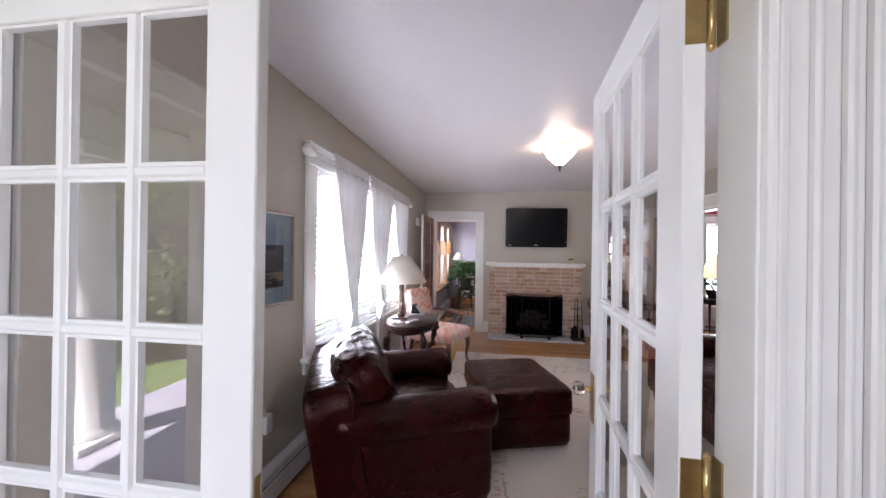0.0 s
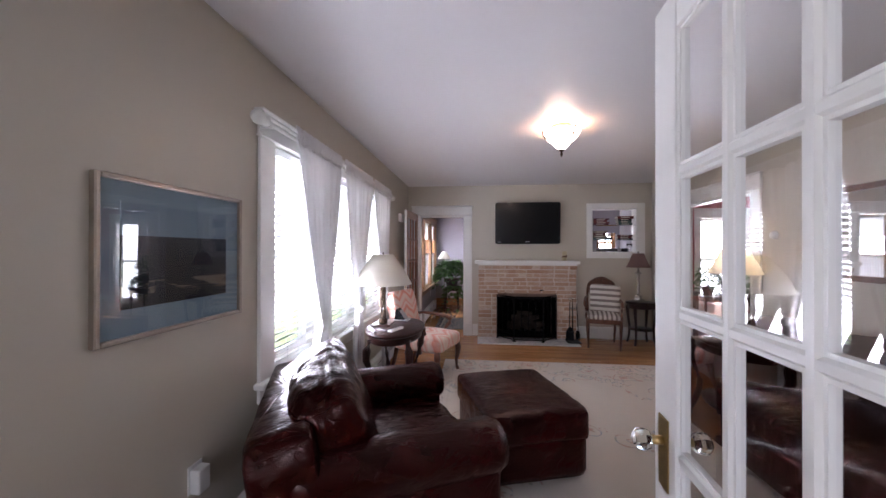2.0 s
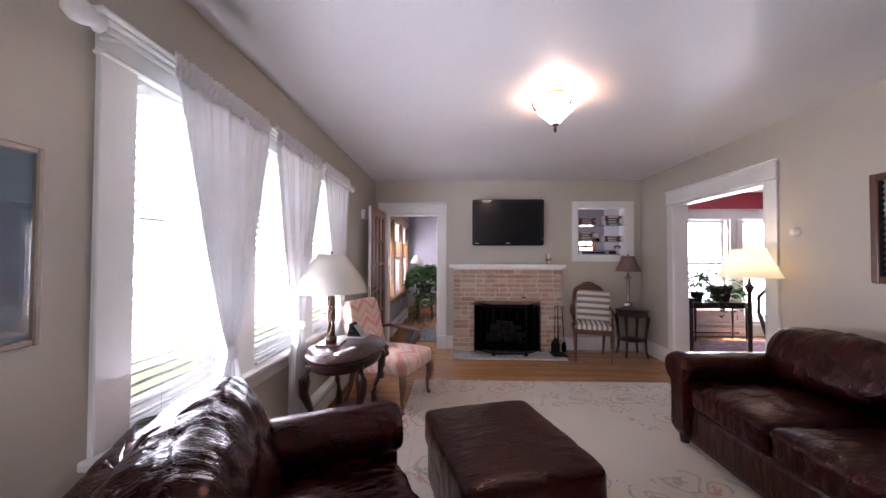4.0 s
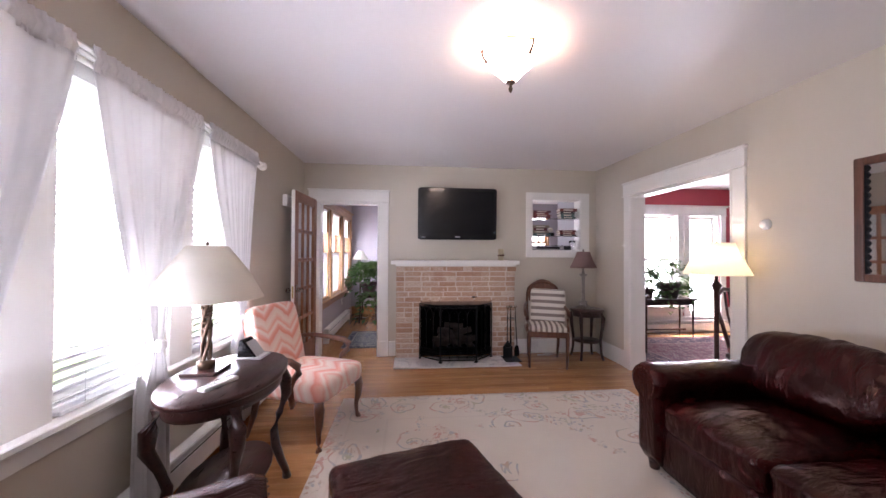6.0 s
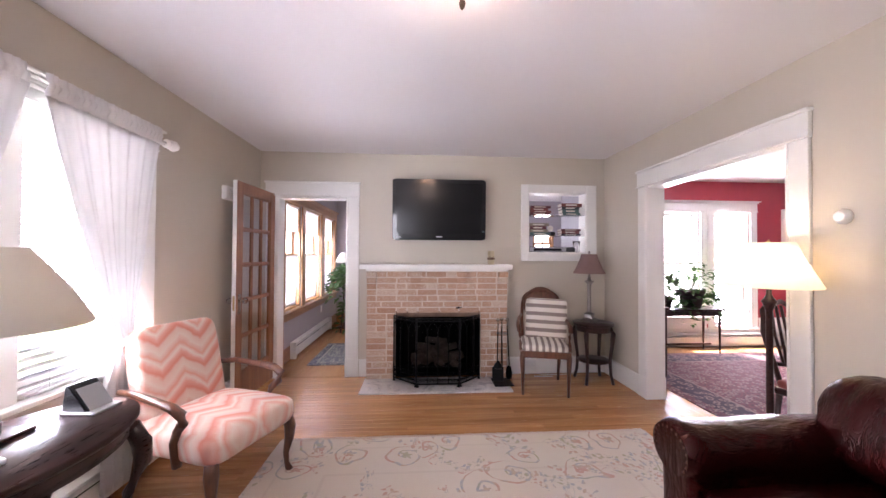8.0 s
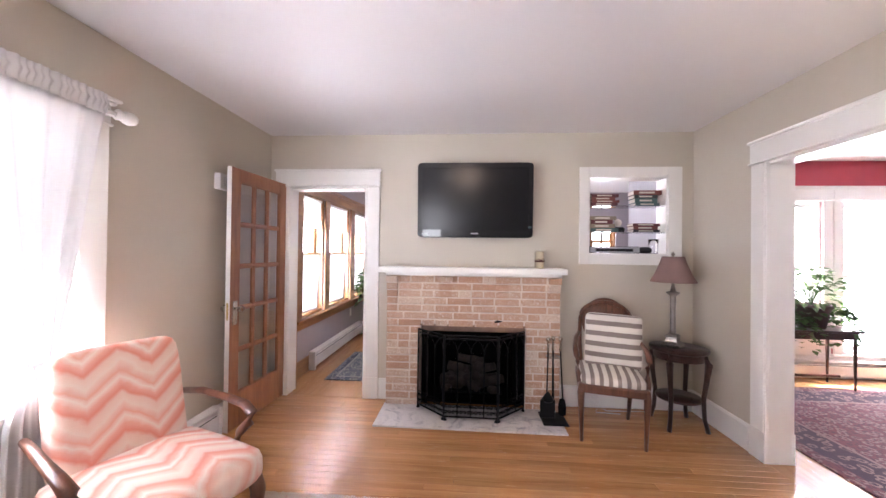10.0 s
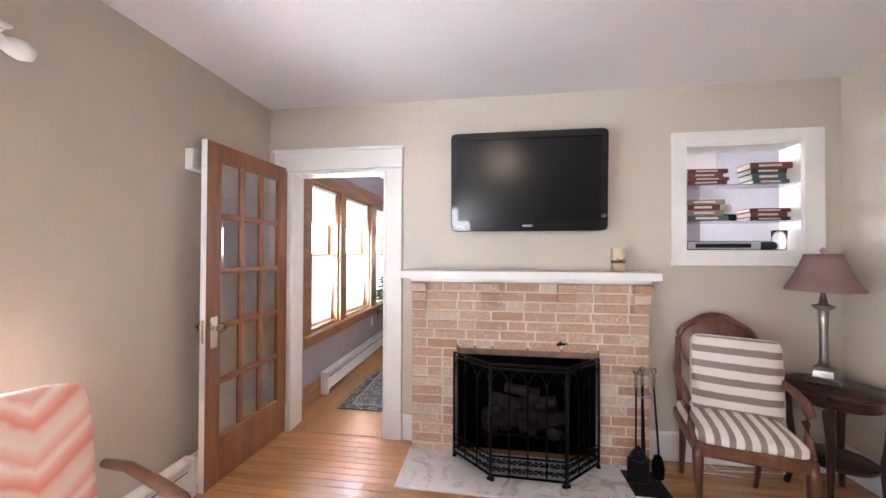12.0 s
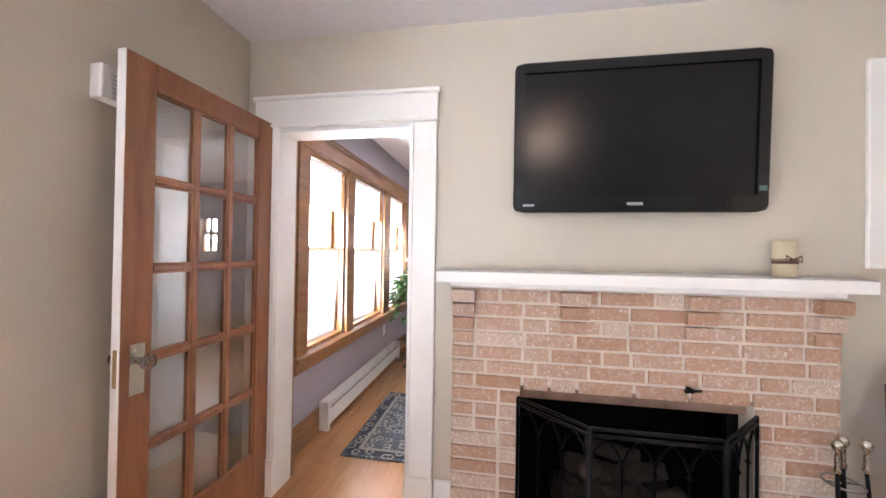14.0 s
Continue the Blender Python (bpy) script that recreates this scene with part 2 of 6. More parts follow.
def stripes(name, axis, period):
    m, t, b = shader(name)
    c = t.nodes.new("ShaderNodeTexCoord")
    s = t.nodes.new("ShaderNodeSeparateXYZ")
    t.links.new(c.outputs["Object"], s.inputs[0])
    wob = noise_of(t, coords(t), 12.0, 2)
    f = maths(t, "FRACT", maths(t, "MULTIPLY", maths(t, "ADD", s.outputs[axis], maths(t, "MULTIPLY", wob, 0.008)), 1 / period))
    col = ramp(t, f, [(0.0, (0.72, 0.68, 0.60)), (0.50, (0.72, 0.68, 0.60)), (0.54, (0.22, 0.18, 0.155)), (0.96, (0.22, 0.18, 0.155)), (1.0, (0.72, 0.68, 0.60))])
    fine = noise_of(t, coords(t), 260, 2)
    t.links.new(mixc(t, maths(t, "MULTIPLY", fine, 0.2), col, (0.45, 0.40, 0.34)), b.inputs["Base Color"])
    b.inputs["Roughness"].default_value = 0.9
    bump(t, b, fine, 0.3, 0.002)
    return m


CHEVRON = chevron()
STRIPE_ACROSS = stripes("striped_cushion_fabric", 2, 0.082)
STRIPE_LONG = stripes("striped_seat_fabric", 0, 0.066)


def brick_mat():
    m, t, b = shader("whitewashed_brick")
    oi = t.nodes.new("ShaderNodeObjectInfo")
    add = t.nodes.new("ShaderNodeVectorMath")
    add.operation = "ADD"
    t.links.new(coords(t, (0.215, 1, 1)), add.inputs[0])
    t.links.new(maths(t, "MULTIPLY", oi.outputs["Random"], 51.0), add.inputs[1])
    v = add.outputs[0]
    wash = noise_of(t, v, 44.0, 5, 0.75, 0.6)
    fine = noise_of(t, v, 120.0, 4)
    base = ramp(t, oi.outputs["Random"], [(0.0, (0.40, 0.22, 0.13)), (0.35, (0.46, 0.27, 0.17)), (0.7, (0.48, 0.31, 0.21)), (1.0, (0.54, 0.41, 0.31))])
    f = ramp(t, maths(t, "ADD", wash, maths(t, "MULTIPLY", oi.outputs["Random"], 0.08)), [(0.50, (0.06, 0.06, 0.06)), (0.62, (0.30, 0.30, 0.30)), (0.74, (0.75, 0.75, 0.75))])
    bw = t.nodes.new("ShaderNodeRGBToBW")
    t.links.new(f, bw.inputs[0])
    crumb = maths(t, "GREATER_THAN", noise_of(t, v, 95.0, 3, 0.6, 0.4), maths(t, "SUBTRACT", 0.665, maths(t, "MULTIPLY", oi.outputs["Random"], 0.09)))
    film = noise_of(t, v, 9.0, 3)
    washed = maths(t, "MINIMUM", maths(t, "ADD", maths(t, "MULTIPLY", bw.outputs[0], maths(t, "MULTIPLY", film, 1.7)), maths(t, "MULTIPLY", crumb, 0.8)), 1.0)
    t.links.new(mixc(t, washed, base, (0.72, 0.64, 0.55)), b.inputs["Base Color"])
    b.inputs["Roughness"].default_value = 0.85
    bump(t, b, maths(t, "ADD", maths(t, "ADD", fine, wash), maths(t, "MULTIPLY", crumb, 0.5)), 0.6, 0.008)
    return m


BRICK = brick_mat()
SOOTBRICK = plain("smoke_stained_brick", (0.27, 0.175, 0.125), 0.85, 0, 0.22, 8, 90, 0.5, depth=0.005)


def marble():
    m, t, b = shader("white_marble")
    v = coords(t)
    n = noise_of(t, v, 5.0, 8, 0.65, 2.2)
    c = ramp(t, n, [(0.34, (0.30, 0.30, 0.32)), (0.46, (0.58, 0.56, 0.55)), (0.55, (0.66, 0.64, 0.62)), (0.75, (0.52, 0.51, 0.51))])
    t.links.new(c, b.inputs["Base Color"])
    b.inputs["Roughness"].default_value = 0.3
    bump(t, b, n, 0.05, 0.002)
    return m


MARBLE = marble()


def floral_rug(half_x, half_y):
    """A cream wool rug with faded rose, blue and green scrolls and a border."""
    m, t, b = shader("floral_wool_rug")
    v = coords(t)
    warp = node(t, "ShaderNodeTexNoise", Scale=2.6, Detail=2.0)
    t.links.new(v, warp.inputs["Vector"])
    vm = t.nodes.new("ShaderNodeVectorMath")
    vm.operation = "MULTIPLY_ADD"
    t.links.new(warp.outputs["Color"], vm.inputs[0])
    vm.inputs[1].default_value = (0.30, 0.30, 0)
    t.links.new(v, vm.inputs[2])
    w = vm.outputs[0]
    cells = node(t, "ShaderNodeTexVoronoi", Scale=2.7)
    cells.voronoi_dimensions = "2D"
    t.links.new(w, cells.inputs["Vector"])
    petals = node(t, "ShaderNodeTexVoronoi", Scale=21.0)
    petals.voronoi_dimensions = "2D"
    t.links.new(w, petals.inputs["Vector"])
    tend = noise_of(t, w, 6.5, 4, 0.6, 1.5)
    loc = t.nodes.new("ShaderNodeVectorMath")
    loc.operation = "SUBTRACT"
    t.links.new(w, loc.inputs[0])
    t.links.new(cells.outputs["Position"], loc.inputs[1])
    ls = t.nodes.new("ShaderNodeSeparateXYZ")
    t.links.new(loc.outputs[0], ls.inputs[0])
    ang = maths(t, "MULTIPLY", maths(t, "ARCTAN2", ls.outputs[1], ls.outputs[0]), 0.159155)
    far = cells.outputs["Distance"]
    turn = maths(t, "FRACT", maths(t, "ADD", maths(t, "MULTIPLY", far, 5.0), ang))
    vine = maths(t, "MULTIPLY", maths(t, "LESS_THAN", turn, 0.20), maths(t, "MULTIPLY", maths(t, "LESS_THAN", far, 0.36), maths(t, "GREATER_THAN", far, 0.10)))
    lobes = maths(t, "ADD", 0.085, maths(t, "MULTIPLY", maths(t, "SINE", maths(t, "MULTIPLY", ang, 31.4159)), 0.03))
    flower = maths(t, "LESS_THAN", far, lobes)
    spray = maths(t, "GREATER_THAN", noise_of(t, v, 3.1, 2), 0.53)
    leaves = maths(t, "MULTIPLY", spray, maths(t, "LESS_THAN", petals.outputs["Distance"], 0.27))
    stems = maths(t, "MULTIPLY", spray, maths(t, "LESS_THAN", maths(t, "ABSOLUTE", maths(t, "SUBTRACT", tend, 0.5)), 0.012))
    leaves = maths(t, "MAXIMUM", leaves, stems)
    s = t.nodes.new("ShaderNodeSeparateXYZ")
    t.links.new(v, s.inputs[0])
    ex = maths(t, "SUBTRACT", half_x, maths(t, "ABSOLUTE", s.outputs[0]))
    ey = maths(t, "SUBTRACT", half_y, maths(t, "ABSOLUTE", s.outputs[1]))
    edge = maths(t, "MINIMUM", ex, ey)
    line = maths(t, "MAXIMUM", maths(t, "LESS_THAN", maths(t, "ABSOLUTE", maths(t, "SUBTRACT", edge, 0.13)), 0.008), maths(t, "LESS_THAN", maths(t, "ABSOLUTE", maths(t, "SUBTRACT", edge, 0.42)), 0.010))
    field = maths(t, "SUBTRACT", 1.0, maths(t, "MULTIPLY", maths(t, "GREATER_THAN", edge, 0.62), maths(t, "GREATER_THAN", noise_of(t, v, 1.4, 1), 0.44)))
    grain = noise_of(t, v, 190, 3)
    soft = noise_of(t, v, 1.3, 3)
    ground = ramp(t, soft, [(0.3, (0.56, 0.50, 0.42)), (0.7, (0.63, 0.57, 0.485))])
    tint = ramp(t, noise_of(t, v, 8.0, 1), [(0.38, (0.46, 0.24, 0.19)), (0.47, (0.41, 0.31, 0.22)), (0.54, (0.28, 0.32, 0.36)), (0.64, (0.32, 0.32, 0.20))])
    mask = maths(t, "MULTIPLY", maths(t, "MAXIMUM", maths(t, "MAXIMUM", vine, flower), leaves), field)
    mask = maths(t, "MULTIPLY", mask, maths(t, "ADD", maths(t, "MULTIPLY", noise_of(t, v, 24.0, 3), 0.9), 0.38))
    col = mixc(t, mask, ground, tint)
    col = mixc(t, maths(t, "MULTIPLY", line, 0.22), col, (0.40, 0.34, 0.28))
    t.links.new(mixc(t, maths(t, "MULTIPLY", grain, 0.2), col, (0.45, 0.39, 0.32)), b.inputs["Base Color"])
    b.inputs["Roughness"].default_value = 0.95
    b.inputs["Sheen Weight"].default_value = 0.15
    bump(t, b, maths(t, "ADD", grain, maths(t, "MULTIPLY", mask, 0.4)), 0.5, 0.004)
    return m


def persian_rug(name, half_x, half_y, ground, dark, accent):
    m, t, b = shader(name)
    v = coords(t)
    c1 = node(t, "ShaderNodeTexVoronoi", Scale=13.0)
    c1.voronoi_dimensions = "2D"
    t.links.new(v, c1.inputs["Vector"])
    c2 = node(t, "ShaderNodeTexVoronoi", Scale=30.0)
    c2.voronoi_dimensions = "2D"
    t.links.new(v, c2.inputs["Vector"])
    s = t.nodes.new("ShaderNodeSeparateXYZ")
    t.links.new(v, s.inputs[0])
    edge = maths(t, "MINIMUM", maths(t, "SUBTRACT", half_x, maths(t, "ABSOLUTE", s.outputs[0])), maths(t, "SUBTRACT", half_y, maths(t, "ABSOLUTE", s.outputs[1])))
    border = maths(t, "LESS_THAN", maths(t, "ABSOLUTE", maths(t, "SUBTRACT", edge, half_x * 0.16)), half_x * 0.09)
    col = mixc(t, border, ground, dark)
    col = mixc(t, maths(t, "LESS_THAN", maths(t, "ABSOLUTE", maths(t, "SUBTRACT", c1.outputs["Distance"], 0.28)), 0.10), col, accent)
    col = mixc(t, maths(t, "MULTIPLY", maths(t, "LESS_THAN", c2.outputs["Distance"], 0.3), 0.65), col, dark)
    col = mixc(t, maths(t, "LESS_THAN", maths(t, "ABSOLUTE", maths(t, "SUBTRACT", edge, half_x * 0.26)), 0.012), col, accent)
    grain = noise_of(t, v, 180, 3)
    t.links.new(mixc(t, maths(t, "MULTIPLY", grain, 0.25), col, dark), b.inputs["Base Color"])
    b.inputs["Roughness"].default_value = 0.95
    bump(t, b, grain, 0.4, 0.003)
    return m


def leaf_mat(name, dark, lite, share=0.35):
    m, t, b = shader(name)
    g = t.nodes.new("ShaderNodeNewGeometry")
    c = ramp(t, g.outputs["Random Per Island"], [(0.0, dark), (1.0, lite)])
    v = noise_of(t, coords(t), 30, 3)
    c = mixc(t, maths(t, "MULTIPLY", v, 0.4), c, dark)
    t.links.new(c, b.inputs["Base Color"])
    b.inputs["Roughness"].default_value = 0.5
    tr = t.nodes.new("ShaderNodeBsdfTranslucent")
    t.links.new(c, tr.inputs["Color"])
    mx = node(t, "ShaderNodeMixShader", Fac=share)
    t.links.new(b.outputs[0], mx.inputs[1])
    t.links.new(tr.outputs[0], mx.inputs[2])
    t.links.new(mx.outputs[0], t.nodes["Material Output"].inputs["Surface"])
    return m


LEAF = leaf_mat("houseplant_leaf", (0.03, 0.075, 0.018), (0.09, 0.17, 0.05))
TREELEAF = leaf_mat("tree_leaf", (0.10, 0.15, 0.045), (0.20, 0.26, 0.085), 0.45)
BARK = plain("bark", (0.10, 0.08, 0.06), 0.9, 0, 0.2, 5, 40, 0.6, depth=0.02)


def grass_mat():
    m, t, b = shader("lawn")
    v = coords(t)
    c = ramp(t, maths(t, "ADD", maths(t, "MULTIPLY", noise_of(t, v, 0.6, 3), 0.6), maths(t, "MULTIPLY", noise_of(t, v, 14, 4), 0.4)), [(0.35, (0.055, 0.095, 0.022)), (0.65, (0.11, 0.16, 0.045))])
    t.links.new(c, b.inputs["Base Color"])
    b.inputs["Roughness"].default_value = 0.9
    bump(t, b, noise_of(t, v, 60, 3), 0.6, 0.03)
    return m


LAWN = grass_mat()


def firescreen_mesh():
    """Black woven wire: a fine grid with open gaps."""
    m, t, b = shader("black_wire_mesh")
    b.inputs["Base Color"].default_value = (0.002, 0.002, 0.002, 1)
    b.inputs["Specular IOR Level"].default_value = 0.0
    b.inputs["Roughness"].default_value = 0.5
    tr = t.nodes.new("ShaderNodeBsdfTransparent")
    mx = node(t, "ShaderNodeMixShader", Fac=0.60)
    t.links.new(b.outputs[0], mx.inputs[1])
    t.links.new(tr.outputs[0], mx.inputs[2])
    t.links.new(mx.outputs[0], t.nodes["Material Output"].inputs["Surface"])
    return m


WIREMESH = firescreen_mesh()


def seascape():
    """A dark sea under a slate sky, with pale rocks along the shore."""
    m, t, b = shader("seascape_print")
    v = coords(t)
    s = t.nodes.new("ShaderNodeSeparateXYZ")
    t.links.new(v, s.inputs[0])
    n = noise_of(t, coords(t, (1, 6, 18)), 3.0, 4)
    base = ramp(t, maths(t, "ADD", maths(t, "MULTIPLY", s.outputs[2], 3.2), maths(t, "ADD", maths(t, "MULTIPLY", n, 0.1), 0.5)), [(0.0, (0.012, 0.011, 0.014)), (0.55, (0.016, 0.019, 0.028)), (0.9, (0.035, 0.045, 0.06))])
    rocks = maths(t, "MULTIPLY", maths(t, "LESS_THAN", maths(t, "ABSOLUTE", maths(t, "ADD", s.outputs[2], 0.105)), 0.026), maths(t, "GREATER_THAN", noise_of(t, coords(t, (1, 0.55, 2)), 15, 4), 0.5))
    shore = mixc(t, rocks, base, (0.20, 0.16, 0.12))
    sky_part = maths(t, "GREATER_THAN", s.outputs[2], 0.079)
    t.links.new(mixc(t, sky_part, shore, (0.20, 0.29, 0.35)), b.inputs["Base Color"])
    b.inputs["Roughness"].default_value = 0.5
    b.inputs["Specular IOR Level"].default_value = 0.1
    return m


SEASCAPE = seascape()
MATBOARD = plain("blue_grey_mat_board", (0.24, 0.34, 0.40), 0.8, 0, 0.02, 4, 150, 0.05)
PEWTER = plain("pewter_gilt_moulding", (0.36, 0.30, 0.24), 0.4, 0.6, 0.1, 12, 100, 0.1)
BOOKS = [plain("book_cover", c, 0.55, 0, 0.08, 10, 120, 0.08) for c in ((0.10, 0.02, 0.025), (0.02, 0.02, 0.025), (0.05, 0.10, 0.10), (0.22, 0.18, 0.13), (0.16, 0.035, 0.03), (0.30, 0.28, 0.25))]
PAPER = plain("book_pages", (0.62, 0.57, 0.48), 0.9, 0, 0.06, 30, 300, 0.2)
WAX = plain("amber_candle_wax", (0.60, 0.51, 0.33), 0.35, 0, 0.06, 10, 80, 0.05)
LIPRED = plain("dried_brown_ribbon", (0.13, 0.05, 0.035), 0.8, 0, 0.1, 10, 80, 0.1)
FRINGE = plain("cream_rug_fringe", (0.62, 0.57, 0.49), 0.95, 0, 0.06, 20, 200, 0.3)


# ---- building helpers ----
def box(bm, x0, x1, y0, y1, z0, z1, bevel=0.0, seg=1):
    """A box in bm, with softened edges where bevel is given."""
    v = [bm.verts.new((x, y, z)) for x in (x0, x1) for y in (y0, y1) for z in (z0, z1)]
    f = [bm.faces.new([v[i] for i in q]) for q in ((0, 1, 3, 2), (4, 6, 7, 5), (0, 4, 5, 1), (2, 3, 7, 6), (0, 2, 6, 4), (1, 5, 7, 3))]
    if bevel:
        edges = list({e for q in f for e in q.edges})
        bmesh.ops.bevel(bm, geom=edges, offset=bevel, segments=seg, affect="EDGES", profile=0.5)
    return bm


def solid(x0, x1, y0, y1, z0, z1, bevel=0.0, seg=1):
    return box(bmesh.new(), x0, x1, y0, y1, z0, z1, bevel, seg)


def tube(bm, pts, radius, seg=8, caps=True):
    """A round rod along pts; radius may be a list."""
    pts = [Vector(p) for p in pts]
    rings = []
    for i, p in enumerate(pts):
        d = (pts[min(i + 1, len(pts) - 1)] - pts[max(i - 1, 0)]).normalized()
        side = d.cross(Vector((0, 0, 1)) if abs(d.z) < 0.95 else Vector((0, 1, 0))).normalized()
        up = side.cross(d)
        r = radius[i] if isinstance(radius, (list, tuple)) else radius
        rings.append([bm.verts.new(p + (side * math.cos(a) + up * math.sin(a)) * r) for a in [2 * math.pi * k / seg for k in range(seg)]])
    for a, b in zip(rings, rings[1:]):
        for k in range(seg):
            q = bm.faces.new((a[k], a[(k + 1) % seg], b[(k + 1) % seg], b[k]))
            q.smooth = True
    if caps:
        bm.faces.new(rings[0][::-1])
        bm.faces.new(rings[-1])
    return bm


def lathe(bm, profile, seg=24, at=(0, 0, 0), squash=1.0, smooth=True):
    """A turned shape from (radius, z) pairs; squash narrows it along x."""
    rings = []
    for r, z in profile:
        rings.append([bm.verts.new((at[0] + r * squash * math.cos(2 * math.pi * k / seg), at[1] + r * math.sin(2 * math.pi * k / seg), at[2] + z)) for k in range(seg)])
    for a, b in zip(rings, rings[1:]):
        for k in range(seg):
            q = bm.faces.new((a[k], a[(k + 1) % seg], b[(k + 1) % seg], b[k]))
            q.smooth = smooth
    if profile[0][0] > 1e-4:
        bm.faces.new(rings[0][::-1])
    if profile[-1][0] > 1e-4:
        bm.faces.new(rings[-1])
    return bm


def sgn_pow(c, e):
    return math.copysign(abs(c) ** e, c)


def pillow(bm, w, d, h, at=(0, 0, 0), ev=0.45, eh=0.28, nu=40, nv=18, rough=0.0, seed=0.0, crown=0.0, turn=None, folds=0.0, seams=0):
    """A stuffed block w x d x h round at, with soft edges and uneven filling."""
    rings = []
    for j in range(nv + 1):
        u = 4 * j / nv
        pc, ps = (u, -1) if u < 1 else ((1, u - 2) if u < 3 else (4 - u, 1))
        k = (abs(pc) ** (2 / ev) + abs(ps) ** (2 / ev)) ** (-ev / 2)
        cz, sz = pc * k, ps * k
        ring = []
        for i in range(nu):
            a = 8 * i / nu
            qx, qy = ((1, a - 1) if a < 2 else (3 - a, 1) if a < 4 else (-1, 5 - a) if a < 6 else (a - 7, -1))
            k = (abs(qx) ** (2 / eh) + abs(qy) ** (2 / eh)) ** (-eh / 2)
            x, y, z = w / 2 * cz * qx * k, d / 2 * cz * qy * k, h / 2 * sz
            if seams:
                g = abs(((y / d + 0.5) * seams) % 1.0 - 0.5)
                g = max(0.0, (g - 0.42) / 0.08) ** 2
                x, z = x * (1 - 0.10 * g), z * (1 - 0.025 * g)
            if crown:
                z += crown * (1 - (2 * x / w) ** 2) * (1 - (2 * y / d) ** 2) * (1 if z > 0 else 0.2)
            v = Vector((x, y, z))
            if rough:
                n = noise.noise(v * 4.5 + Vector((seed, seed * 2, 0))) + 0.5 * noise.noise(v * 13 + Vector((0, seed, 3)))
                v += v.normalized() * n * rough
            if folds:
                g = noise.noise(Vector((x * 3 + seed, y * 3, z * 3))) * 1.4
                r1 = abs(noise.noise(Vector((x * 5 + seed, y * 11 + g, z * 5 + g))))
                r2 = abs(noise.noise(Vector((x * 14, y * 17 - g, z * 9 + seed))))
                v += v.normalized() * folds * (0.45 - 1.6 * max(0.0, 0.28 - r1) - 0.7 * max(0.0, 0.22 - r2))
            if turn is not None:
                v = turn @ v
            ring.append(bm.verts.new(v + Vector(at)))
        rings.append(ring)
    for a, b in zip(rings, rings[1:]):
        for k in range(nu):
            q = bm.faces.new((a[k], a[(k + 1) % nu], b[(k + 1) % nu], b[k]))
            q.smooth = True
    bmesh.ops.remove_doubles(bm, verts=bm.verts, dist=1e-5)
    return bm


def link(name, bm, material):
    me = bpy.data.meshes.new(name)
    bmesh.ops.recalc_face_normals(bm, faces=bm.faces)
    bm.to_mesh(me)
    bm.free()
    me.materials.append(material)
    return new(name, me)


def part(name, bm, material, parent, label=""):
    ob = link(name, bm, material)
    ob.parent = parent
    return tagged(ob, label)


def piece(name, mesh, parent, m):
    """One of many alike pieces, sharing a mesh."""
    ob = new(name, mesh)
    ob.parent = parent
    ob.matrix_local = m
    return ob


def thing(name, m, label, category, group=""):
    ob = new(name)
    ob.empty_display_size = 0.1
    ob.matrix_world = m
    return tagged(ob, label, category, group)


def structure(name, bm, material, label=""):
    return tagged(link(name, bm, material), label, kind="structure")


def wall_with_holes(axis, at0, at1, u0, u1, z0, z1, holes):
    """A wall of real thickness, axis 'x' or 'y' across it, with rectangular holes (ua, ub, za, zb) through it."""
    bm = bmesh.new()
    us = sorted({u0, u1, *[h[0] for h in holes], *[h[1] for h in holes]})
    for a, b in zip(us, us[1:]):
        cut = sorted([(h[2], h[3]) for h in holes if h[0] <= a + 1e-6 and h[1] >= b - 1e-6])
        z = z0
        for c, d in cut + [(z1, z1)]:
            if c - z > 1e-4:
                if axis == "x":
                    box(bm, at0, at1, a, b, z, c)
                else:
                    box(bm, a, b, at0, at1, z, c)
            z = d
    return bm


# ---- the house: walls, floors, ceilings ----
XL, XR, YN, YF, HC = -1.55, 2.35, 0.592, 6.20, 2.48
LWIN = [(2.235, 2.84), (3.02, 3.68), (3.86, 4.52)]
SWIN = [(6.67, 7.31), (7.43, 8.28), (8.46, 9.20)]
structure("wall_west", wall_with_holes("x", -1.72, XL, 0.50, YF + 0.14, 0, HC, [(a, b, 0.70, 2.03) for a, b in LWIN]), WALL, "sage beige painted plaster wall with three tall windows")
structure("wall_north", wall_with_holes("y", YF, YF + 0.14, XL, XR + 0.14, 0, HC, [(-1.365, -0.60, 0, 1.985), (1.435, 2.125, 1.375, 2.08), (-0.02, 0.82, 0.0, 0.70)]), WALL, "sage beige painted wall with doorway and pass-through shelf")
structure("wall_east", wall_with_holes("x", XR, XR + 0.14, 0.50, YF, 0, HC, [(4.13, 5.43, 0, 2.01)]), WALL, "sage beige painted wall with wide cased opening")
structure("wall_south", wall_with_holes("y", 0.50, YN, XL, XR, 0, HC, [(-1.535, 0.135, 0, 2.055)]), HALL, "painted wall with double french doors")
structure("ceiling", solid(-1.72, XR + 0.14, 0.50, YF + 0.14, HC, HC + 0.2), CEIL, "smooth white painted ceiling")
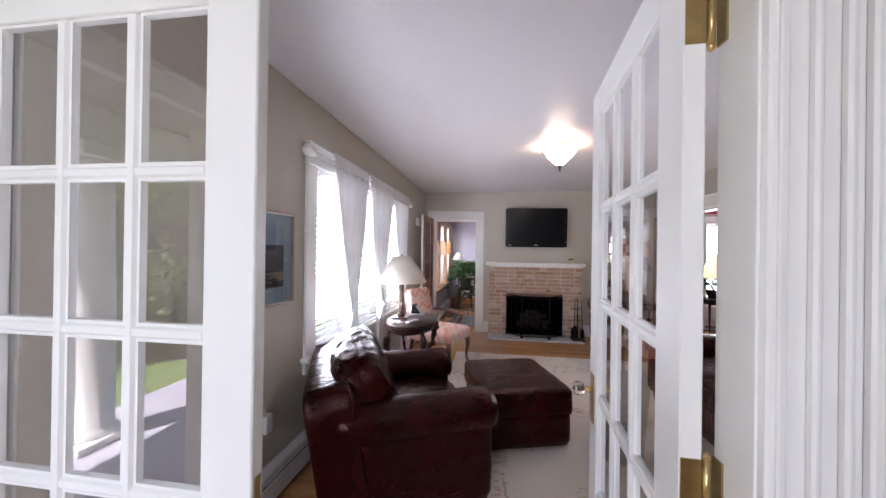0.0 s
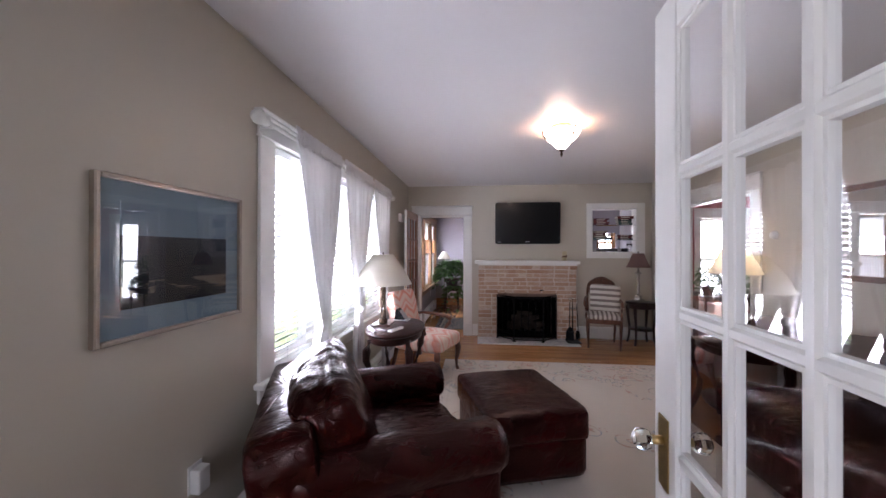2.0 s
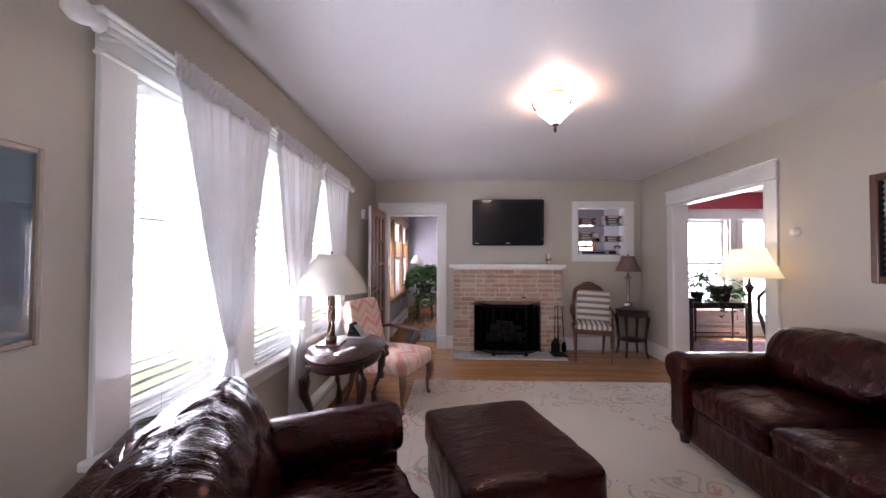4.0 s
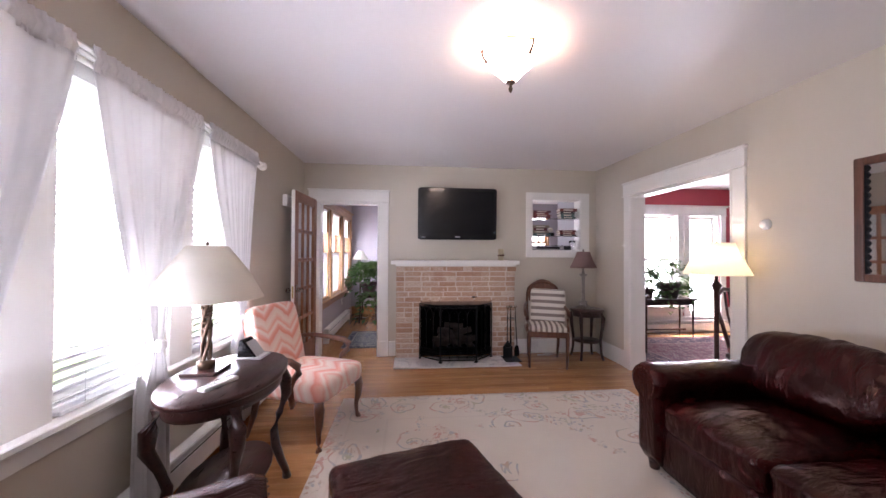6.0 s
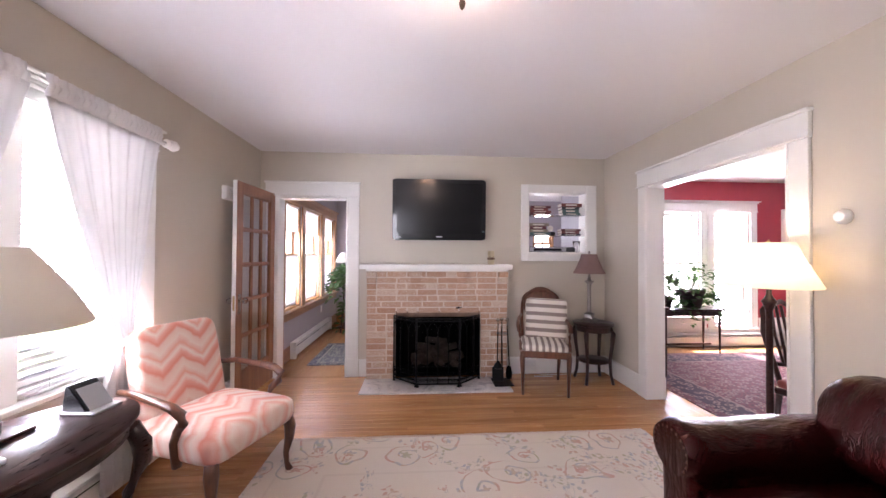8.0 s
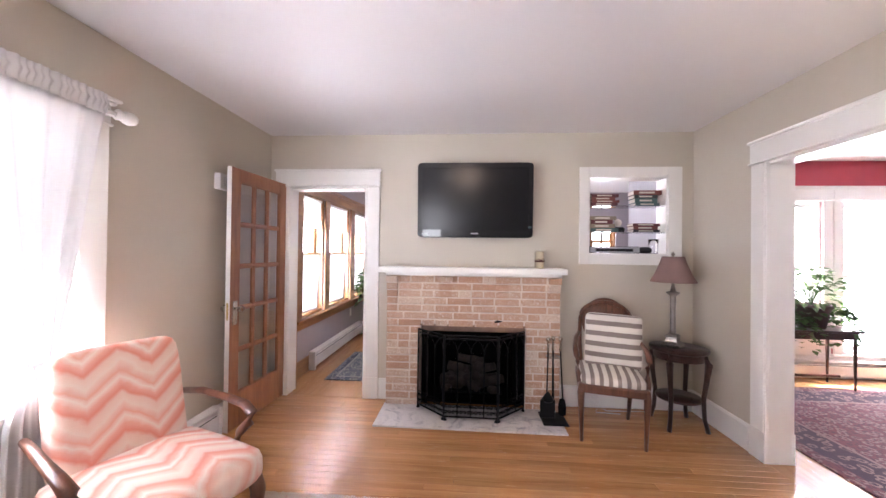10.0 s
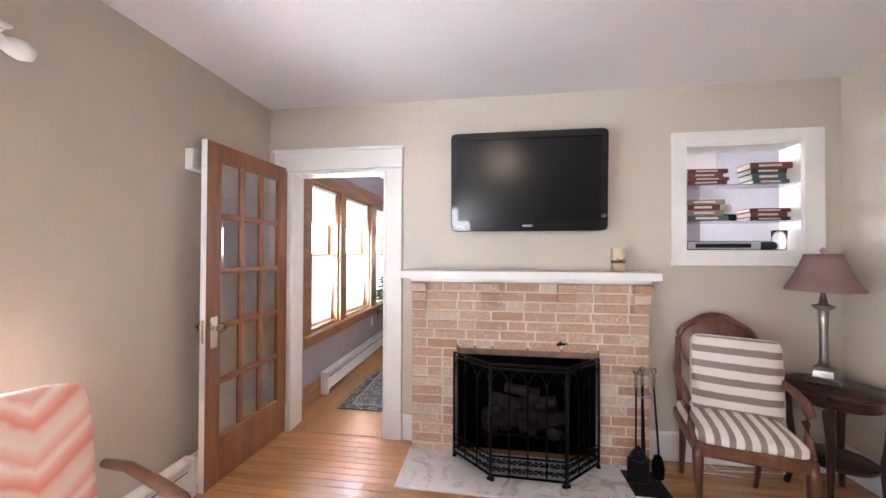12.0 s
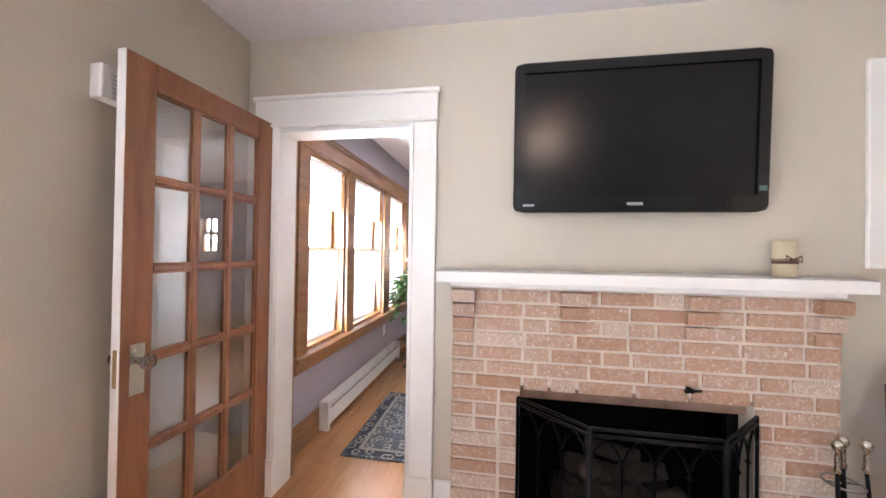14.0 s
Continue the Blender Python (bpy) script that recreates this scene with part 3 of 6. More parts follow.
# hall
structure("wall_hall_west", wall_with_holes("x", -1.72, XL, -2.2, 0.50, 0, HC, [(-0.26, 0.34, 0.0, 2.0)]), HALL)
structure("wall_hall_east", solid(1.7, 1.84, -2.2, 0.50, 0, HC), HALL)
# the opening in the south wall is unseen, added to admit the hall fill
structure("wall_hall_south", wall_with_holes("y", -2.34, -2.2, -1.72, 1.84, 0, HC, [(-1.5, -0.5, 0.8, 2.1)]), HALL)
structure("ceiling_hall", solid(-1.72, 1.84, -2.34, 0.50, HC, HC + 0.2), CEIL)
structure("floor_hall", solid(-1.72, 1.84, -2.34, 0.64, -0.2, -0.001), OAKY)
# sun room beyond the fireplace wall
structure("wall_sunroom_west", wall_with_holes("x", -1.62, -1.47, YF + 0.14, 9.54, 0, HC, [(a, b, 0.62, 2.03) for a, b in SWIN]), MAUVE, "mauve grey painted wall with three oak windows")
structure("wall_sunroom_north", wall_with_holes("y", 9.40, 9.54, -1.47, 3.35, 0, HC, [(2.55, 3.0, 1.25, 1.85)]), MAUVE)
structure("wall_sunroom_east", solid(3.25, 3.35, 7.42, 9.40, 0, HC), PALE)
structure("wall_sunroom_inner", solid(2.335, 2.349, YF + 0.14, 7.41, 0, HC), PALE)
structure("wall_sunroom_south", solid(2.335, 3.25, 7.403, 7.42, 0, HC), PALE)
cs_ = solid(-1.62, 2.335, YF + 0.14, 7.41, HC, HC + 0.2)
box(cs_, -1.62, 3.35, 7.41, 9.54, HC, HC + 0.2)
structure("ceiling_sunroom", cs_, CEIL)
cs_ = solid(-1.62, 2.335, YF + 0.0, 7.41, -0.2, 0.0)
box(cs_, -1.62, 3.35, 7.41, 9.54, -0.2, 0.0)
structure("floor_sunroom", cs_, OAKY, "honey oak floorboards")
structure("threshold_sunroom", solid(-1.345, -0.62, YF - 0.012, YF + 0.012, -0.004, 0.004, 0.002), OAKY, "flush oak threshold strip")
# dining room
structure("wall_dining_north", wall_with_holes("y", 7.25, 7.40, XR + 0.14, 6.6, 0, HC, [(3.68, 4.42, 0.45, 2.03), (4.62, 5.22, 0.27, 2.03)]), RED, "deep red painted wall with two tall windows")
structure("wall_dining_west", solid(XR, XR + 0.14, YF + 0.14, 7.40, 0, HC), RED)
structure("wall_dining_east", solid(6.46, 6.6, 1.5, 7.25, 0, HC), PALE)
structure("wall_dining_south", solid(XR + 0.14, 6.6, 1.36, 1.5, 0, HC), PALE)
wd_ = solid(XR + 0.15, 4.50, 7.235, 7.249, 0.25, 0.42)
box(wd_, 5.34, 6.45, 7.235, 7.249, 0.25, 0.42)
structure("wainscot_dining", wd_, TRIM, "white painted wainscot panel")
structure("ceiling_dining", solid(XR + 0.14, 6.6, 1.36, 7.40, HC, HC + 0.2), CEIL)
structure("floor_dining", solid(XR + 0.0, 6.6, 1.36, 7.40, -0.2, 0.0), OAKY)
# earth, porch and garden
structure("ground", solid(-400, 400, -400, 400, -0.9, -0.42), LAWN, "sunlit green lawn")
structure("house_foundation", solid(-1.72, 6.6, -2.34, 9.54, -0.45, -0.2), MORTAR)
structure("porch_floor", solid(-3.75, -1.72, -3.2, 1.6, -0.40, -0.06, 0.01), PORCH, "grey painted porch floor boards")
structure("porch_roof", solid(-3.55, -1.72, -3.2, 1.0, 2.5, 2.6), HALL, "brown porch ceiling")
# unseen overhang, added to keep direct sun out of the west windows
structure("sun_block_eave", solid(-2.5, -1.722, 1.02, 9.54, 2.52, 2.60, 0.01), SIDING, "unseen white eave added over the window wall to block the sun")
structure("porch_beam", solid(-3.55, -3.25, -3.2, 1.0, 2.2, 2.5, 0.01), SIDING, "white porch beam")


def strips(name, bm_list, material=None, label=""):
    """A run of trim joined into one mesh."""
    bm = bmesh.new()
    for b in bm_list:
        box(bm, *b)
    return structure(name, bm, material or TRIM, label)


# baseboards with a small cap
B = 0.018
strips("baseboard_north", [(-0.47, -0.385, YF - B, YF, 0, 0.19, 0.003), (1.175, XR - 0.001, YF - B, YF, 0, 0.19, 0.003), (1.175, XR - 0.001, YF - B - 0.008, YF - B, 0.165, 0.18, 0.002)], label="white painted baseboard")
strips("baseboard_east", [(XR - B, XR, 5.56, YF - B, 0, 0.19, 0.003), (XR - B - 0.008, XR - B, 5.56, YF - B - 0.01, 0.165, 0.18, 0.002), (XR - B, XR, YN, 4.0, 0, 0.19, 0.003)], label="white painted baseboard")
strips("baseboard_west", [(XL, XL + B, YN, 5.6, 0, 0.19, 0.003)])
strips("baseboard_sunroom", [(-1.47, -1.45, YF + 0.14, 9.38, 0, 0.17, 0.003), (-1.45, 3.25, 9.38, 9.40, 0, 0.17, 0.003)], HONEY, "honey oak baseboard")
strips("baseboard_dining", [(2.5, 6.4, 7.215, 7.25, 0, 0.25, 0.004)])


def casing_y(name, x0, x1, top, face, head=0.145, side=0.13, toward=-1, bottom=0.0, cap=0.022, plinth=True, mat=None, depth=0.022):
    """Flat board casing round an opening in a wall that faces along y."""
    o = tagged(new(name), "white painted wood door casing with flat head", kind="structure")
    mt = mat or TRIM
    f = sorted((face, face + toward * depth))
    f2 = sorted((face, face + toward * (depth + 0.006)))
    f3 = sorted((face, face + toward * (depth + 0.02)))
    part("side_casing", solid(x0 - side, x0, *f, bottom, top, 0.004), mt, o)
    part("side_casing", solid(x1, x1 + side, *f, bottom, top, 0.004), mt, o)
    for a, b in ((x0 - 0.022, x0 - 0.010), (x1 + 0.010, x1 + 0.022)):
        part("bead", solid(a, b, *f2, bottom + (0.2 if plinth else 0), top, 0.002), mt, o)
    if plinth:
        for a, b in ((x0 - side - 0.003, x0 + 0.001), (x1 - 0.001, x1 + side + 0.003)):
            part("plinth_block", solid(a, b, *f2, bottom, bottom + 0.2, 0.003), mt, o)
    part("head_casing", solid(x0 - side - 0.004, x1 + side + 0.004, *f2, top + 0.012, top + head, 0.003), mt, o)
    part("fillet", solid(x0 - side - 0.008, x1 + side + 0.008, *f3, top, top + 0.012, 0.004), mt, o)
    part("cap_moulding", solid(x0 - side - 0.016, x1 + side + 0.016, *f3, top + head, top + head + cap, 0.006), mt, o)
    return o


def casing_x(name, y0, y1, top, face, head=0.145, side=0.13, toward=-1, bottom=0.0, cap=0.022, plinth=True, mat=None, depth=0.022):
    """The same for a wall that faces along x."""
    o = casing_y(name, y0, y1, top, 0, head, side, -toward, bottom, cap, plinth, mat, depth)
    o.matrix_world = Matrix.Translation((face, 0, 0)) @ Matrix.Rotation(math.pi / 2, 4, "Z")
    return o


def jambs_y(name, x0, x1, top, y0, y1, mat=None, t=0.02):
    o = tagged(new(name), "white painted door jamb", kind="structure")
    part("side_jamb", solid(x0 - 0.001, x0 + t, y0, y1, 0, top, 0.002), mat or TRIM, o)
    part("side_jamb", solid(x1 - t, x1 + 0.001, y0, y1, 0, top, 0.002), mat or TRIM, o)
    part("head_jamb", solid(x0 + t, x1 - t, y0, y1, top - t, top + 0.001, 0.002), mat or TRIM, o)
    return o


casing_y("door_casing_sunroom", -1.345, -0.62, 1.985, YF, side=0.14)
jambs_y("door_jamb_sunroom", -1.365, -0.60, 1.985, YF - 0.004, YF + 0.15)
casing_y("door_casing_sunroom_back", -1.345, -0.62, 1.985, YF + 0.14, side=0.11, toward=1, mat=HONEY)
casing_x("opening_casing_dining", 4.15, 5.41, 2.01, XR)
o_ = jambs_y("opening_jamb_dining", 4.13, 5.43, 2.01, -0.146, 0.004)
o_.matrix_world = Matrix.Translation((XR, 0, 0)) @ Matrix.Rotation(math.pi / 2, 4, "Z")
casing_x("opening_casing_dining_back", 4.15, 5.41, 2.01, XR + 0.14, toward=1)
# french door opening between hall and living room
jambs_y("door_jamb_hall", -1.535, 0.135, 2.055, 0.496, 0.595)
hc = casing_y("door_casing_hall", -1.52, 0.118, 2.055, 0.50, side=0.15, plinth=False)
for k_ in (0.165, 0.205, 0.235):
    part("reeding", solid(k_, k_ + 0.012, 0.462, 0.479, 0, 2.05, 0.004), TRIM, hc)
part("back_band", solid(0.262, 0.292, 0.452, 0.498, 0, 2.2, 0.006), TRIM, hc)
casing_x("door_casing_front", -0.26, 0.34, 2.0, XL, side=0.11, toward=1, plinth=False, head=0.10)
casing_y("door_casing_living", -1.42, 0.128, 2.055, YN, side=0.12, toward=1, depth=0.014, plinth=False)

# oak strip floor of the living room, board by board
floor_o = tagged(new("floor"), "honey oak strip floor with satin varnish", kind="structure")
part("subfloor", solid(-1.72, XR, 0.64, YF, -0.2, -0.006), WALNUT, floor_o)


# ---- windows ----
def sash_window(name, width, height, depth, label, wood_mat, group):
    """A double hung window, lower left corner at the origin, facing -y inside."""
    o = thing(name, Matrix(), label, "window", group)
    fr = bmesh.new()
    for b in ((0, 0.03, 0, depth, 0, height), (width - 0.03, width, 0, depth, 0, height), (0.03, width - 0.03, 0, depth, 0, 0.03), (0.03, width - 0.03, 0, depth, height - 0.03, height)):
        box(fr, *b, 0.003)
    part("window_frame", fr, wood_mat, o)
    mid = height * 0.5
    for nm, z0, z1, y in (("lower_sash", 0.03, mid + 0.02, depth * 0.45), ("upper_sash", mid - 0.02, height - 0.03, depth * 0.45 + 0.04)):
        s = bmesh.new()
        a, c = 0.03, width - 0.03
        for b in ((a, a + 0.045, z0, z1), (c - 0.045, c, z0, z1), (a + 0.045, c - 0.045, z0, z0 + 0.05), (a + 0.045, c - 0.045, z1 - 0.045, z1)):
            box(s, b[0], b[1], y, y + 0.035, b[2], b[3], 0.004)
        so = part(nm, s, wood_mat, o)
        p = part("pane", solid(a + 0.045, c - 0.045, y + 0.015, y + 0.019, z0 + 0.05, z1 - 0.045), GLASS, so)
        p.visible_shadow = False
    return o


def window_x(name, y0, y1, z0, z1, x_out, depth, label, mat, group):
    o = sash_window(name, y1 - y0, z1 - z0, depth, label, mat, group)
    o.matrix_world = Matrix.Translation((x_out, y0, z0)) @ Matrix.Rotation(math.pi / 2, 4, "Z")
    o["kind"] = "structure"
    return o


for i_, (a_, b_) in enumerate(LWIN):
    window_x("window_%d" % (i_ + 1), a_, b_, 0.70, 2.03, -1.575, 0.12, "white painted double hung window, glowing with daylight", TRIM, "living room windows")
for i_, (a_, b_) in enumerate(SWIN):
    window_x("window_%d" % (i_ + 4), a_, b_, 0.62, 2.03, -1.48, 0.12, "honey oak double hung window with half curtain", HONEY, "sun room windows")
for i_, (a_, b_, z_) in enumerate(((3.68, 4.42, 0.45), (4.62, 5.22, 0.27))):
    w_ = sash_window("window_%d" % (i_ + 7), b_ - a_, 2.03 - z_, 0.12, "white painted double hung window, bright with sun", TRIM, "dining room windows")
    w_.matrix_world = Matrix.Translation((a_, 7.27, z_))
    w_["kind"] = "structure"
w_ = sash_window("window_9", 0.45, 0.8, 0.1, "small oak window with divided light", HONEY, "")
w_.matrix_world = Matrix.Translation((2.55, 9.42, 1.2))
w_["kind"] = "structure"
part("muntin", solid(0.21, 0.24, 0.05, 0.075, 0.08, 0.72), IRON, w_)
part("muntin", solid(0.08, 0.37, 0.05, 0.075, 0.2, 0.215), IRON, w_)


def window_trim(name, holes, z0, z1, face, mat, side, head, sill_out, label, toward=1):
    """Casing, mullion boards, head with crown, stool and apron of a window group in a wall facing along x."""
    o = tagged(new(name), label, kind="structure")
    y0, y1 = holes[0][0] - side, holes[-1][1] + side

    def bx(nm, a, b, d, c, e, bev=0.004):
        f = sorted((face, face + toward * d))
        part(nm, solid(f[0], f[1], a, b, c, e, bev), mat, o)
    bx("side_casing", y0, holes[0][0] + 0.012, 0.022, z0, z1)
    bx("side_casing", holes[-1][1] - 0.012, y1, 0.022, z0, z1)
    for (p, q), (r, s) in zip(holes, holes[1:]):
        bx("mullion_casing", q - 0.012, r + 0.012, 0.022, z0, z1)
    bx("head_casing", y0 - 0.004, y1 + 0.004, 0.026, z1, z1 + head)
    bx("fillet", y0 - 0.012, y1 + 0.012, 0.034, z1 - 0.004, z1 + 0.01)
    bx("crown_moulding", y0 - 0.02, y1 + 0.02, 0.045, z1 + head, z1 + head + 0.018, 0.006)
    bx("crown_moulding", y0 - 0.035, y1 + 0.035, 0.06, z1 + head + 0.018, z1 + head + 0.034, 0.005)
    bx("window_stool", y0 - 0.03, y1 + 0.03, sill_out, z0 - 0.03, z0 + 0.002, 0.006)
    bx("apron", y0, y1, 0.02, z0 - 0.115, z0 - 0.03)
    return o


window_trim("window_trim_living", LWIN, 0.70, 2.02, XL, TRIM, 0.125, 0.105, 0.065, "white painted window casing with crown and sill")
window_trim("window_trim_sunroom", SWIN, 0.62, 2.02, -1.47, HONEY, 0.12, 0.11, 0.06, "honey oak window casing and sill")
for y0_, y1_, z_ in ((3.68, 4.42, 0.45), (4.62, 5.22, 0.27)):
    o_ = window_trim("window_trim_dining", [(y0_, y1_)], z_, 2.02, 0, TRIM, 0.094, 0.13, 0.05, "white painted window casing", toward=1)
    o_.matrix_world = Matrix.Translation((0, 7.25, 0)) @ Matrix(((0, 1, 0, 0), (-1, 0, 0, 0), (0, 0, 1, 0), (0, 0, 0, 1)))


# ---- doors ----
def french_door(name, m, width, height, z_lo, z_hi, mat, label, category="door", thick=0.036, edge_white=False, knob_z=0.92, knobs=True, metal=None):
    """A glazed door leaf of fifteen panes; hinges at the origin, leaf along +x, thickness towards -y."""
    o = thing(name, m, label, category)
    o["kind"] = "structure"
    st, t = (0.115 if mat is TRIM else 0.105), thick
    metal = metal or BRASS
    part("hinge_stile", solid(0, st, -t, 0, 0, height, 0.003), mat, o)
    part("lock_stile", solid(width - st, width, -t, 0, 0, height, 0.003), mat, o)
    part("bottom_rail", solid(st, width - st, -t + 0.001, -0.001, 0, z_lo, 0.003), mat, o)
    part("top_rail", solid(st, width - st, -t + 0.001, -0.001, z_hi, height, 0.003), mat, o)
    cw, rh, mu = (width - 2 * st) / 3, (z_hi - z_lo) / 5, 0.026
    for i in (1, 2):
        x = st + cw * i
        part("muntin", solid(x - mu / 2, x + mu / 2, -t + 0.003, -0.003, z_lo, z_hi, 0.006), mat, o)
    for j in range(1, 5):
        z = z_lo + rh * j
        part("muntin", solid(st, width - st, -t + 0.004, -0.004, z - mu / 2, z + mu / 2, 0.006), mat, o)
    for i in range(3):
        for j in range(5):
            beads = bmesh.new()
            a, b, c, d = st + cw * i + (mu / 2 if i else 0), st + cw * (i + 1) - (mu / 2 if i < 2 else 0), z_lo + rh * j + (mu / 2 if j else 0), z_lo + rh * (j + 1) - (mu / 2 if j < 4 else 0)
            for s in ((a, a + 0.007, c, d), (b - 0.007, b, c, d), (a + 0.007, b - 0.007, c, c + 0.007), (a + 0.007, b - 0.007, d - 0.007, d)):
                box(beads, s[0], s[1], -t + 0.009, -0.009, s[2], s[3])
            part("glazing_bead", beads, mat, o)
    pane = solid(0, cw - mu / 2, -t / 2 - 0.0015, -t / 2 + 0.0015, 0, rh - mu / 2)
    first = None
    for i in range(3):
        for j in range(5):
            x, z = st + cw * i + (mu / 2 if i == 1 else mu / 4 if i == 2 else 0), z_lo + rh * j + mu / 4
            if first is None:
                first = part("pane", pane, DOORGLASS, o)
                first.location = (x, 0, z)
            else:
                ob = piece("pane", first.data, o, Matrix.Translation((x, 0, z)))
    for ob in o.children:
        if ob.name.startswith("pane"):
            ob.visible_shadow = False
    if edge_white:
        part("painted_edge", solid(width, width + 0.002, -t, 0, 0, height), TRIM, o, "white painted door edge")
        part("painted_face", solid(0, width + 0.002, -t - 0.002, -t, 0, 0.2), TRIM, o, "white painted back of the rail")
    xk = width - 0.055
    for s in (1, -1) if knobs else ():
        y = 0 if s > 0 else -t
        pl = part("escutcheon", solid(xk - 0.026, xk + 0.026, min(y, y + s * 0.004), max(y, y + s * 0.004), knob_z - 0.12, knob_z + 0.06, 0.0015), metal, o, "worn metal door plate")
        k = bmesh.new()
        lathe(k, [(0.008, 0), (0.008, 0.028), (0.011, 0.03), (0.022, 0.036), (0.028, 0.05), (0.026, 0.062), (0.016, 0.072), (0.001, 0.074)], 8, smooth=False)
        bmesh.ops.rotate(k, verts=k.verts, cent=(0, 0, 0), matrix=Matrix.Rotation(-s * math.pi / 2, 3, "X"))
        bmesh.ops.translate(k, verts=k.verts, vec=(xk, y, knob_z))
        part("knob", k, CRYSTAL, pl, "faceted crystal knob")
        c = bmesh.new()
        tube(c, [(xk, y, knob_z), (xk, y + s * 0.032, knob_z)], 0.011, 12)
        part("knob_shank", c, metal, pl)
    part("latch_plate", solid(width, width + 0.003, -t * 0.75, -t * 0.25, knob_z - 0.08, knob_z + 0.05, 0.001), BRASS, o)
    for z in (0.22, height / 2 + 0.012, height - 0.185):
        h = bmesh.new()
        box(h, -0.0025, 0.0, -t + 0.002, -0.001, z - 0.05, z + 0.05, 0.0008)
        tube(h, [(0.0, -t - 0.006, z - 0.055), (0.0, -t - 0.006, z + 0.055)], 0.007, 10)
        lathe(h, [(0.001, 0), (0.005, 0.003), (0.007, 0.008), (0.007, 0.01)], 10, (0.0, -t - 0.006, z - 0.066))
        lathe(h, [(0.007, 0), (0.006, 0.004), (0.001, 0.01)], 10, (0.0, -t - 0.006, z + 0.055))
        part("hinge", h, BRASS, o, "brass butt hinge")
    return o


def door_pose(hx, hy, fx, fy, z=0.006):
    return pose(hx, hy, z, 0, 0, math.degrees(math.atan2(fy - hy, fx - hx)))


french_door("door_hall_open", door_pose(0.050, 0.577, 0.099, 1.344), 0.775, 2.035, 0.225, 1.935, TRIM, "white painted french door with crystal knob, standing open")
french_door("door_hall_closed", pose(-1.522, 0.58, 0.006), 0.775, 2.035, 0.225, 1.935, TRIM, "white painted french door with fifteen panes, closed", knobs=False)
french_door("door_sunroom", door_pose(-1.385, 6.19, -1.425, 5.46), 0.735, 2.0, 0.265, 1.895, FIR, "stained fir french door with crystal knob, open against the wall", edge_white=True, metal=STEEL)
# brass leaves of the open door's hinges, on the jamb
jp = thing("jamb_hinge_plates", pose(0, 0, 0), "brass hinge plates on the white door jamb", "hinge")
jp["kind"] = "structure"
for z_ in (0.226, 1.035, 1.856):
    part("hinge_plate", solid(0.111, 0.1145, 0.566, 0.594, z_ - 0.05, z_ + 0.05, 0.0008), BRASS, jp)

# ---- pass-through with glass shelves ----
ni = tagged(new("pass_through_trim"), "white painted pass-through frame in the wall", kind="structure")
for b_ in ((1.355, 1.435, 1.285, 2.165), (2.125, 2.245, 1.285, 2.165), (1.435, 2.125, 2.08, 2.165), (1.435, 2.125, 1.285, 1.375)):
    part("board", solid(b_[0], b_[1], YF - 0.02, YF, b_[2], b_[3], 0.003), TRIM, ni)
for b_ in ((1.435, 1.447, 1.375, 2.08), (2.113, 2.125, 1.375, 2.08), (1.447, 2.113, 2.068, 2.08), (1.447, 2.113, 1.375, 1.387)):
    part("lining", solid(b_[0], b_[1], YF - 0.012, YF + 0.16, b_[2], b_[3], 0.001), TRIM, ni)
for z_ in (1.575, 1.815):
    sh = tagged(link("glass_shelf", solid(1.447, 2.113, YF + 0.0, YF + 0.15, z_ - 0.004, z_ + 0.004, 0.001), GLASS), "clear glass shelf in the pass-through", "shelf", "glass shelves")
    sh.visible_shadow = False


def book(at, w, d, h, cover, label, turn=0.0):
    """A closed hardback lying flat, spine towards the room."""
    o = thing("book", pose(*at, 0, 0, turn), label, "book", "books on the glass shelves")
    c = bmesh.new()
    box(c, 0, w, 0, d, 0, 0.003)
    box(c, 0, w, 0, d, h - 0.003, h)
    box(c, 0, w, 0, 0.004, 0.003, h - 0.003)
    part("cover", c, cover, o)
    part("pages", solid(0.004, w - 0.004, 0.0045, d - 0.004, 0.0032, h - 0.0032), PAPER, o)
    part("title", solid(w * 0.2, w * 0.75, -0.001, 0.0, h * 0.3, h * 0.7), PAPER, o)
    return o


random.seed(4)
for x0_, z0_, n_ in ((1.452, 1.82, 4), (1.84, 1.82, 4), (1.452, 1.58, 4), (1.83, 1.58, 3)):
    z_ = z0_
    for k_ in range(n_):
        h_ = random.uniform(0.022, 0.042)
        mt_ = random.choice(BOOKS)
        w_ = random.uniform(0.19, 0.255)
        book((x0_ + random.uniform(0, 0.02), YF + 0.01, z_), w_, 0.13, h_, mt_, "hardback book lying in a stack on the glass shelf", random.uniform(-2, 2) * (x0_ < 1.8))
        z_ += h_ + 0.0005
pl_ = thing("disc_player", pose(1.455, YF + 0.005, 1.388), "slim dark disc player on the pass-through ledge", "disc player")
part("body", solid(0, 0.44, 0, 0.15, 0, 0.06, 0.004), BLACKP, pl_)
part("fascia", solid(0.004, 0.436, -0.004, 0.0, 0.006, 0.055, 0.001), SILVERP, pl_)
part("tray", solid(0.05, 0.38, -0.0055, -0.004, 0.014, 0.042), BLACKP, pl_)
cl_ = thing("spectacles_case", pose(1.955, YF + 0.04, 1.388), "black and white patterned pouch on the ledge", "pouch")
part("pouch", pillow(bmesh.new(), 0.12, 0.08, 0.06, (0, 0.02, 0.03), 0.7, 0.7, 20, 10, 0.008), BOOKS[1], cl_)
vs_ = thing("glass_vase", pose(2.04, YF + 0.06, 1.388), "clear ribbed glass vase on the ledge", "vase")
